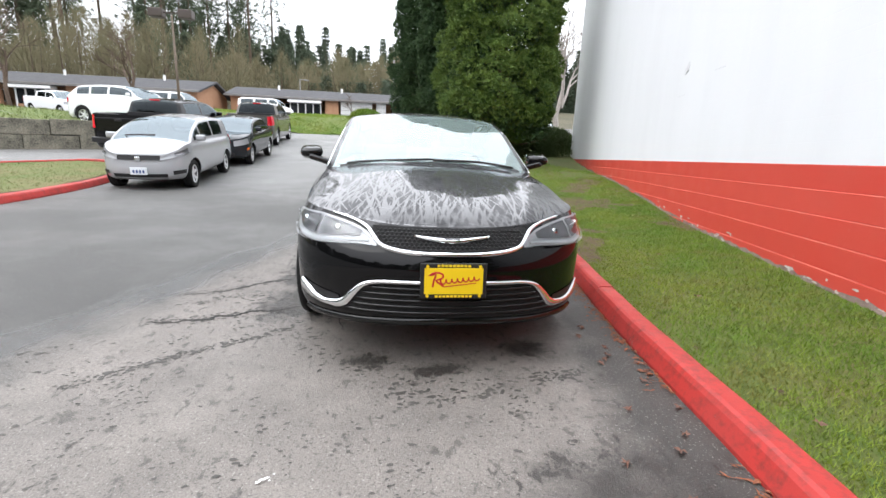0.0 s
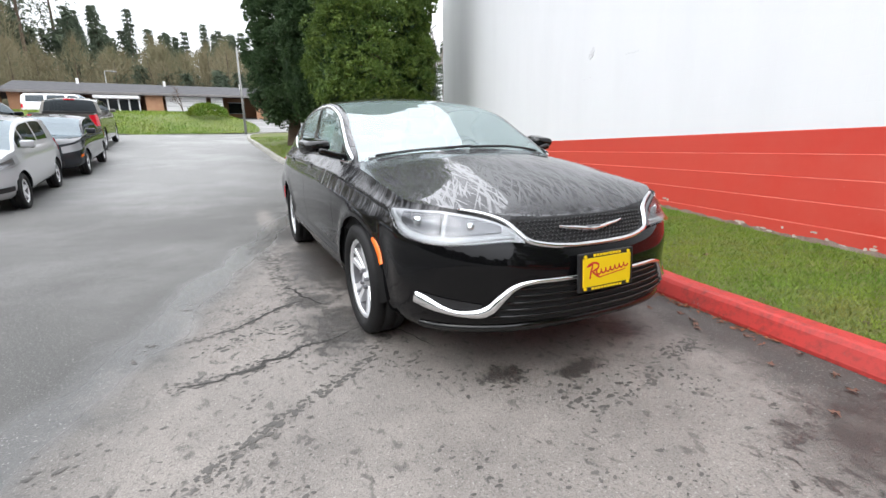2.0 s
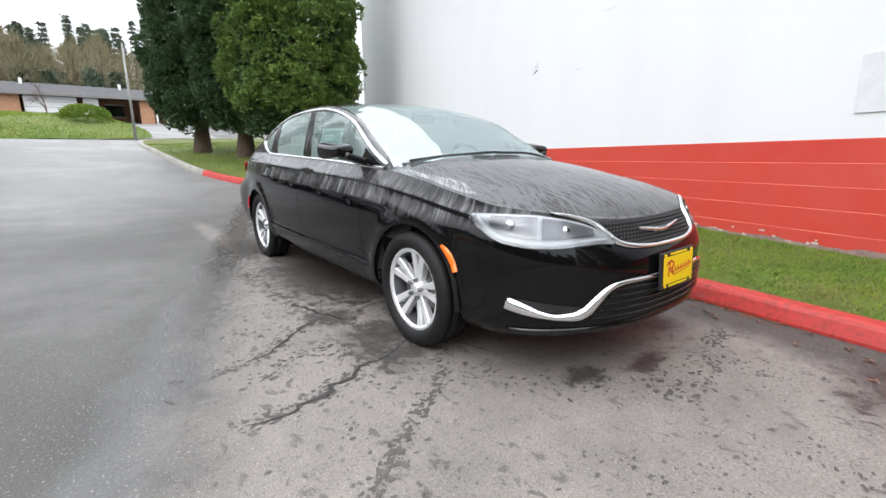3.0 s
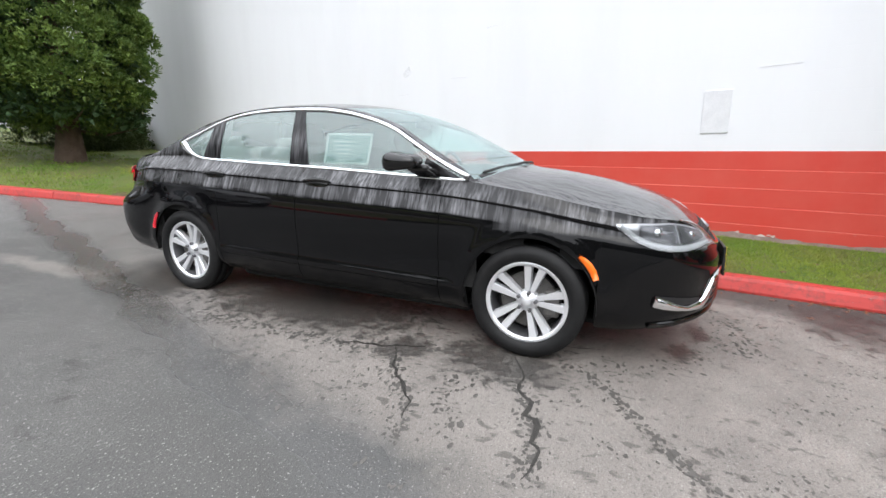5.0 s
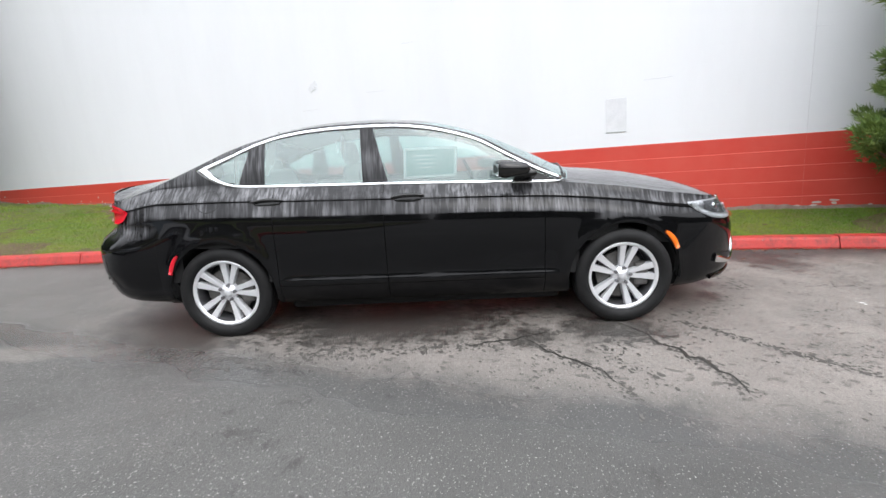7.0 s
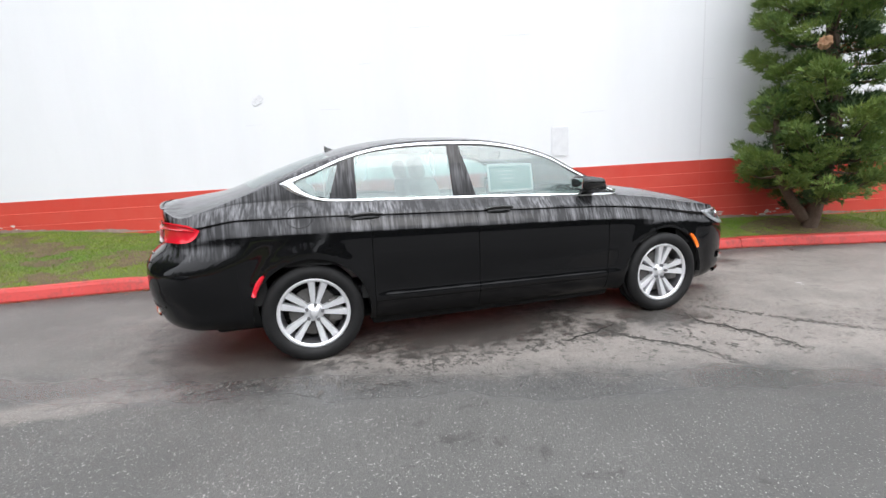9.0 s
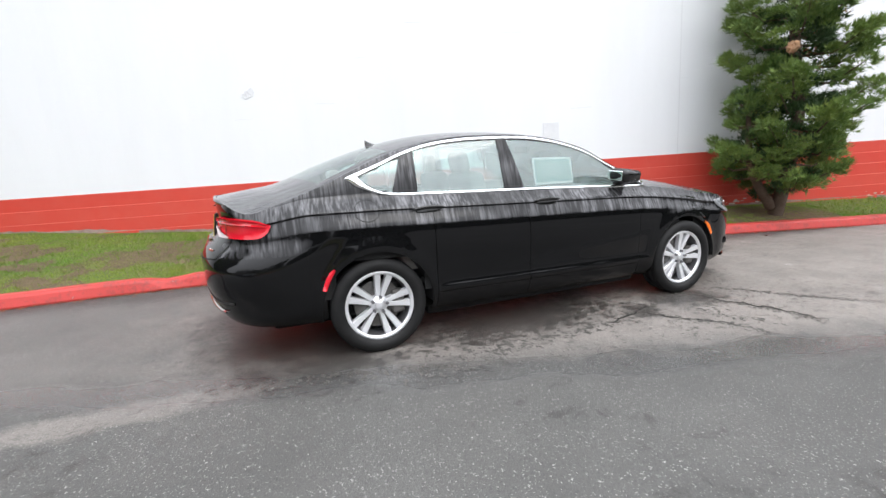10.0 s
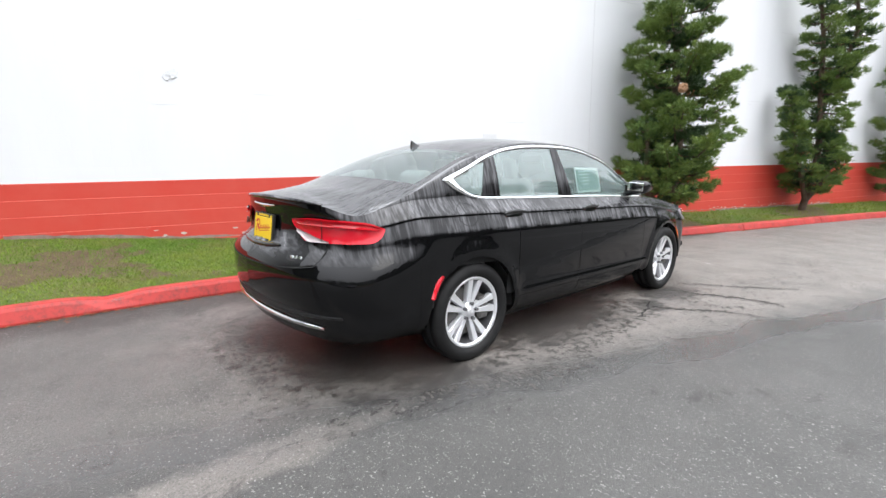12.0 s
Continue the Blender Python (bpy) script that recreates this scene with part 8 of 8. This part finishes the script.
def brick_house(name, x0, x1, y, depth, z0, wall_h, ridge, turn, bays, label):
    """A long low house: brick piers and end walls, white doors, dark openings and a dark gable roof."""
    L = x1 - x0
    house = thing(name, label, "house", "low brick houses", pose(x0, y, z0, 0, 0, turn))
    part("wall", box_bm(L, 0.3, wall_h, pose(L / 2, depth * 0.55, wall_h / 2)), M["brick"], house, "tan brick wall")
    for u in (0.15, L - 0.15):
        bm = bmesh.new()
        v = [bm.verts.new(p) for p in ((u - 0.15, 0, 0), (u - 0.15, depth, 0), (u - 0.15, depth, wall_h), (u - 0.15, depth / 2, ridge - 0.12), (u - 0.15, 0, wall_h))]
        f0 = bm.faces.new(v)
        r = bmesh.ops.extrude_face_region(bm, geom=[f0])
        bmesh.ops.translate(bm, vec=(0.3, 0, 0), verts=[g for g in r["geom"] if isinstance(g, bmesh.types.BMVert)])
        part("gable", bm, M["brick"], house, "tan brick gable end")
    ov = 0.55
    prof = [(-ov, wall_h - 0.12), (depth / 2, ridge), (depth + ov, wall_h - 0.12), (depth + ov, wall_h - 0.3), (depth / 2, ridge - 0.2), (-ov, wall_h - 0.3)]
    v = [(x, a, b2) for x in (-ov, L + ov) for a, b2 in prof]
    f = [(i, (i + 1) % 6, 6 + (i + 1) % 6, 6 + i) for i in range(6)] + [tuple(range(6))[::-1], tuple(range(6, 12))]
    roof = raw("roof", v, f, M["shingle"], house, "dark shingled gable roof")
    part("fascia", box_bm(L + 1.1, 0.06, 0.22, pose(L / 2, -ov - 0.035, wall_h - 0.2), 0.01), M["fascia"], roof, "grey fascia board")
    for k, x in enumerate(np.linspace(L * 0.2, L * 0.85, 3)):
        part("vent_pipe", tube_bm(0.12, 0.5, pose(x, depth * 0.42, ridge + 0.05), 10), M["white_paint"], roof)
    for u0, u1, what in bays:
        a, b2 = u0 * L, u1 * L
        w = b2 - a
        if what == "brick":
            part("brick_pier", box_bm(w, 0.4, wall_h - 0.15, pose((a + b2) / 2, 0.1, wall_h / 2 - 0.07)), M["brick"], house)
        elif what == "door":
            door = part("garage_door", box_bm(w, 0.08, wall_h - 0.3, pose((a + b2) / 2, 0.25, wall_h / 2 - 0.15), 0.01), M["white_paint"], house, "white garage door")
            for k in range(4):
                part("door_groove", box_bm(w - 0.1, 0.012, 0.03, pose((a + b2) / 2, 0.206, 0.4 + 0.45 * k)), M["steel_pole"], door)
        elif what == "glazed":
            # a glazed front: dark panes between white mullions under a white canopy board
            part("canopy", box_bm(w + 0.3, 0.9, 0.28, pose((a + b2) / 2, -0.1, wall_h - 0.5), 0.03), M["white_paint"], house, "white canopy board")
            part("low_wall", box_bm(w, 0.14, 0.55, pose((a + b2) / 2, 0.28, 0.275)), M["brick"], house)
            count = max(2, round(w / 0.85))
            for k in range(count + 1):
                part("mullion", box_bm(0.12, 0.12, wall_h - 0.62, pose(a + w * k / count, 0.26, wall_h / 2 - 0.3), 0.01), M["white_paint"], house)
                if k < count:
                    part("pane", box_bm(w / count - 0.13, 0.03, wall_h - 1.2, pose(a + w * (k + 0.5) / count, 0.3, wall_h / 2 - 0.05)), M["dark_pane"], house)
        elif what == "window":
            win = part("window", box_bm(w, 0.06, 1.1, pose((a + b2) / 2, depth * 0.55 - 0.2, 1.45), 0.01), M["dark_pane"], house, "dark window")
            part("window_frame", box_bm(w + 0.14, 0.04, 0.08, pose((a + b2) / 2, depth * 0.55 - 0.24, 2.02)), M["white_paint"], win)
            part("window_sill", box_bm(w + 0.14, 0.08, 0.06, pose((a + b2) / 2, depth * 0.55 - 0.24, 0.87)), M["white_paint"], win)
        else:
            part("carport_post", box_bm(0.14, 0.14, wall_h - 0.3, pose(a, 0.0, wall_h / 2 - 0.15)), M["white_paint"], house)
            part("carport_post", box_bm(0.14, 0.14, wall_h - 0.3, pose(b2, 0.0, wall_h / 2 - 0.15)), M["white_paint"], house)
    return house


brick_house("brick_house", -47, -18.6, 43.0, 8, 2.9, 2.55, 3.75, -1.0, [(0.0, 0.06, "brick"), (0.1, 0.2, "port"), (0.24, 0.3, "window"), (0.34, 0.4, "brick"), (0.44, 0.56, "glazed"), (0.6, 0.64, "brick"), (0.66, 0.78, "glazed"), (0.8, 0.92, "port"), (0.95, 1.0, "brick")], "long low tan brick house with a dark shingled roof")
brick_house("brick_house", -17.4, 4.5, 48.5, 8, 3.3, 2.5, 3.6, 1.0, [(0.0, 0.04, "brick"), (0.06, 0.2, "glazed"), (0.22, 0.27, "window"), (0.28, 0.43, "glazed"), (0.455, 0.52, "brick"), (0.53, 0.69, "door"), (0.71, 0.76, "door"), (0.79, 0.86, "window"), (0.9, 0.95, "brick"), (0.96, 1.0, "port")], "long low brick house with white garage doors")


def pole(x, y, z, h, r, mat, label, heads=0, arm=0.0):
    owner = thing("light_pole", label, "light pole", at=pose(x, y, z))
    part("pole", tube_bm(r, h, pose(0, 0, h / 2), 12, r * 0.6), M[mat], owner, "", True)
    for k in range(heads):
        u = (k - (heads - 1) / 2) * 2
        part("lamp_head", box_bm(0.8, 0.6, 0.5, pose(u * 0.85, 0, h + 0.05), 0.05), M["brown_metal"], owner, "brown box lamp head")
        part("arm", box_bm(0.6, 0.08, 0.08, pose(u * 0.3, 0, h + 0.1)), M["brown_metal"], owner)
    if arm:
        part("arm", tube_bm(0.04, arm, pose(arm / 2, 0, h, 0, 90), 8), M[mat], owner)
        part("lamp_head", box_bm(0.6, 0.25, 0.14, pose(arm, 0, h - 0.02), 0.05), M["steel_pole"], owner, "grey lamp head")
    return owner


pole(-13.6, 27.0, 1.75, 6.55, 0.09, "wood_pole", "tall brown light pole with two box heads", 2)
pole(-0.1, 25.3, land(0, 25.3), 4.7, 0.07, "steel_pole", "slim grey light pole at the road's end")
pole(-11.8, 57.9, 3.9, 4.8, 0.07, "steel_pole", "street lamp behind the brick houses", 0, 0.8)


def bare_tree(x, y, z, h, seed, label, mat="bark_grey", spread=0.5, group=""):
    """A leafless tree: forking limbs down to twigs."""
    rng = random.Random(seed)
    tree = thing("bare_tree", label, "tree", group, pose(x, y, z))
    v, f, tw = [], [], []

    def grow(p, d, ln, r, depth):
        q = p + d * ln
        mid = p.lerp(q, 0.5) + Vector((rng.gauss(0, 0.05), rng.gauss(0, 0.05), 0)) * ln
        limb(v, f, [p, mid, q], [r, r * 0.8, r * 0.6], 6 if depth > 2 else 4)
        if depth == 0:
            return
        for _ in range(3 if depth > 1 else 4):
            nd = (d + Vector((rng.gauss(0, spread), rng.gauss(0, spread), rng.gauss(0.12, 0.25)))).normalized()
            grow(p.lerp(q, rng.uniform(0.55, 1.0)), nd, ln * rng.uniform(0.55, 0.8), r * 0.55, depth - 1)
    grow(Vector((0, 0, -0.1)), Vector((0.02, 0, 1)), h * 0.36, h * 0.018, 5)
    raw("bough", v, f, M[mat], tree, "bare forking limbs and twigs")
    return tree


bare_tree(9.3, 25.5, 1.5, 9.0, 3, "pale leafless tree behind the hedge", "bark_pale")
bare_tree(11.6, 27.2, 1.6, 11.0, 12, "pale leafless tree beyond the end of the wall", "bark_pale", 0.42)
bare_tree(-4.3, 45.5, 3.2, 3.4, 4, "small leafless tree in front of the brick house", "bark")
bare_tree(-19.2, 33.0, 2.4, 8.5, 5, "leafless brown tree before the houses", "bark")
bare_tree(-30.0, 36.0, 2.6, 9.5, 6, "leafless brown tree beside the long house", "bark")


def shrub(x, y, z, r, h, seed, label):
    rng = np.random.default_rng(seed)
    n = 420
    a, e = rng.uniform(0, 2 * math.pi, n), rng.uniform(0, 1, n)
    C = np.stack([x + r * np.cos(a) * np.sqrt(1 - e ** 2), y + r * np.sin(a) * np.sqrt(1 - e ** 2), z + h * e], 1)
    O = np.stack([np.cos(a), np.sin(a), 0.4 + e], 1)
    return tri_cloud("shrub", sprays(rng, C, O, np.full(n, 0.06), 16, 0.1, 0.05), M["grass"], label, category="shrub")


shrub(-2.0, 29.1, land(0, 29) + 0.9, 1.1, 0.7, 3, "clipped bright green shrub on the berm")


def woods():
    """The wooded hill: dark firs and brown leafless trees, far off and past counting; with an unseen belt of firs added
    for reflections.
    """
    rng = np.random.default_rng(12)
    fir, mid, stems_v, stems_f = [], [], [], []
    spots = []
    for k in range(46):
        spots.append((rng.uniform(-100, -20), rng.uniform(66, 100), rng.uniform(24, 40), 1.0))
    for k in range(34):
        spots.append((rng.uniform(-92, -52), rng.uniform(62, 84), rng.uniform(22, 34), 1.15))
    for k in range(235):
        spots.append((rng.uniform(-44, 45), rng.uniform(84, 114), rng.uniform(12, 18), 0.99))
    # unseen firs on the viewer's side, added to darken the car's reflections
    for k in range(150):
        a = rng.uniform(math.radians(150), math.radians(262))
        rr = rng.uniform(55, 85)
        spots.append((rr * math.cos(a), rr * math.sin(a) + 10, rng.uniform(13, 19), 1.3))
    for k in range(12):
        spots.append((rng.uniform(-12, 3), rng.uniform(58, 65), rng.uniform(4, 6.5), 0.99))
    for x, y, h, wd in spots:
        z = land(x, y)
        gap = rng.uniform(0.12, 0.45) if h > 22 else 0.05
        # drooping boughs in whorls, closing to a spire
        whorls = int(h * 1.3)
        n = (520 if y > 0 else 190) + int(10 * h)
        t = (rng.integers(0, whorls, n) + rng.normal(0, 0.16, n)).clip(0, whorls) / whorls
        reach = rng.uniform(0.15, 1.0, n) ** 0.7
        lop = 0.8 + 0.35 * np.sin(7 * t * whorls + x)
        rad = wd * h * 0.125 * (1 - t) ** 0.9 * reach * lop + 0.06
        zz = z + h * (gap + (1 - gap) * t) - 0.22 * rad
        a = rng.uniform(0, 2 * math.pi, n)
        C = np.stack([x + np.cos(a) * rad, y + np.sin(a) * rad, zz], 1)
        O = np.stack([np.cos(a), np.sin(a), np.full(n, -0.35)], 1)
        (mid if wd < 1 else fir).append(sprays(rng, C, O, np.full(n, 0.14), 3 if y > 0 else 2, 0.75 if y > 0 else 1.8, 0.16 if y > 0 else 0.8, -0.25))
        limb(stems_v, stems_f, [Vector((x, y, z - 1)), Vector((x, y, z + h * 0.95))], [0.0075 * h + 0.05, 0.04], 5)
    tri_cloud("fir_wood", np.concatenate(mid), M["fir_mid"], "young firs behind the brick houses, greyed green for distance haze", kind="stuff", category="wood")
    tri_cloud("fir_wood", np.concatenate(fir), M["fir_far"], "dark fir wood on the hill behind the houses, plus unseen firs added for reflections", kind="stuff", category="wood")
    twigs = []
    for k in range(190):
        x, y, h = rng.uniform(-95, 4), rng.uniform(57, 80), rng.uniform(6, 12.5)
        if x > -22:
            y, h = rng.uniform(60, 92), rng.uniform(6, 9)
        z = land(x, y)
        limb(stems_v, stems_f, [Vector((x, y, z - 1)), Vector((x + rng.normal(0, 0.5), y, z + h * 0.9))], [0.012 * h + 0.02, 0.03], 5)
        n = 1000
        t = rng.uniform(0.12, 1, n)
        a = rng.uniform(0, 2 * math.pi, n)
        rad = h * 0.34 * np.sin(np.pi * np.clip(t, 0, 1) ** 0.8) * rng.uniform(0.1, 1, n)
        base = np.stack([x + np.cos(a) * rad, y + np.sin(a) * rad, z + h * t], 1)
        d = np.stack([np.cos(a) * 0.5, np.sin(a) * 0.5, np.full(n, 0.9)], 1) + rng.normal(0, 0.35, (n, 3))
        d /= np.linalg.norm(d, axis=1, keepdims=True)
        s = np.cross(d, rng.normal(0, 1, (n, 3)))
        s /= np.linalg.norm(s, axis=1, keepdims=True)
        w = rng.uniform(0.012, 0.035, (n, 1))
        twigs.append(np.stack([base - s * w, base + s * w, base + d * rng.uniform(0.5, 1.6, (n, 1))], 1))
    tagged(raw("wood_stems", stems_v, stems_f, M["bark"], None, "brown stems of the far wood", kind="stuff"), category="wood")
    tri_cloud("twig_wood", np.concatenate(twigs), M["twig_far"], "brown leafless wood behind the houses", kind="stuff", category="wood")


woods()


def hill():
    """The wooded ground that climbs behind the houses."""
    xs, ys = np.linspace(-160, 120, 30), np.linspace(57, 190, 16)
    v = [(x, y, land(x, y) + 0.05 + 0.09 * (y - 57) + 0.8 * noise.noise(Vector((x * 0.05, y * 0.05, 0)))) for y in ys for x in xs]
    f = [(j * 30 + i, j * 30 + i + 1, (j + 1) * 30 + i + 1, (j + 1) * 30 + i) for j in range(15) for i in range(29)]
    tagged(raw("hillside", v, f, M["hill"], None, "brown and green wooded hillside", True, "structure"), category="hill")


hill()
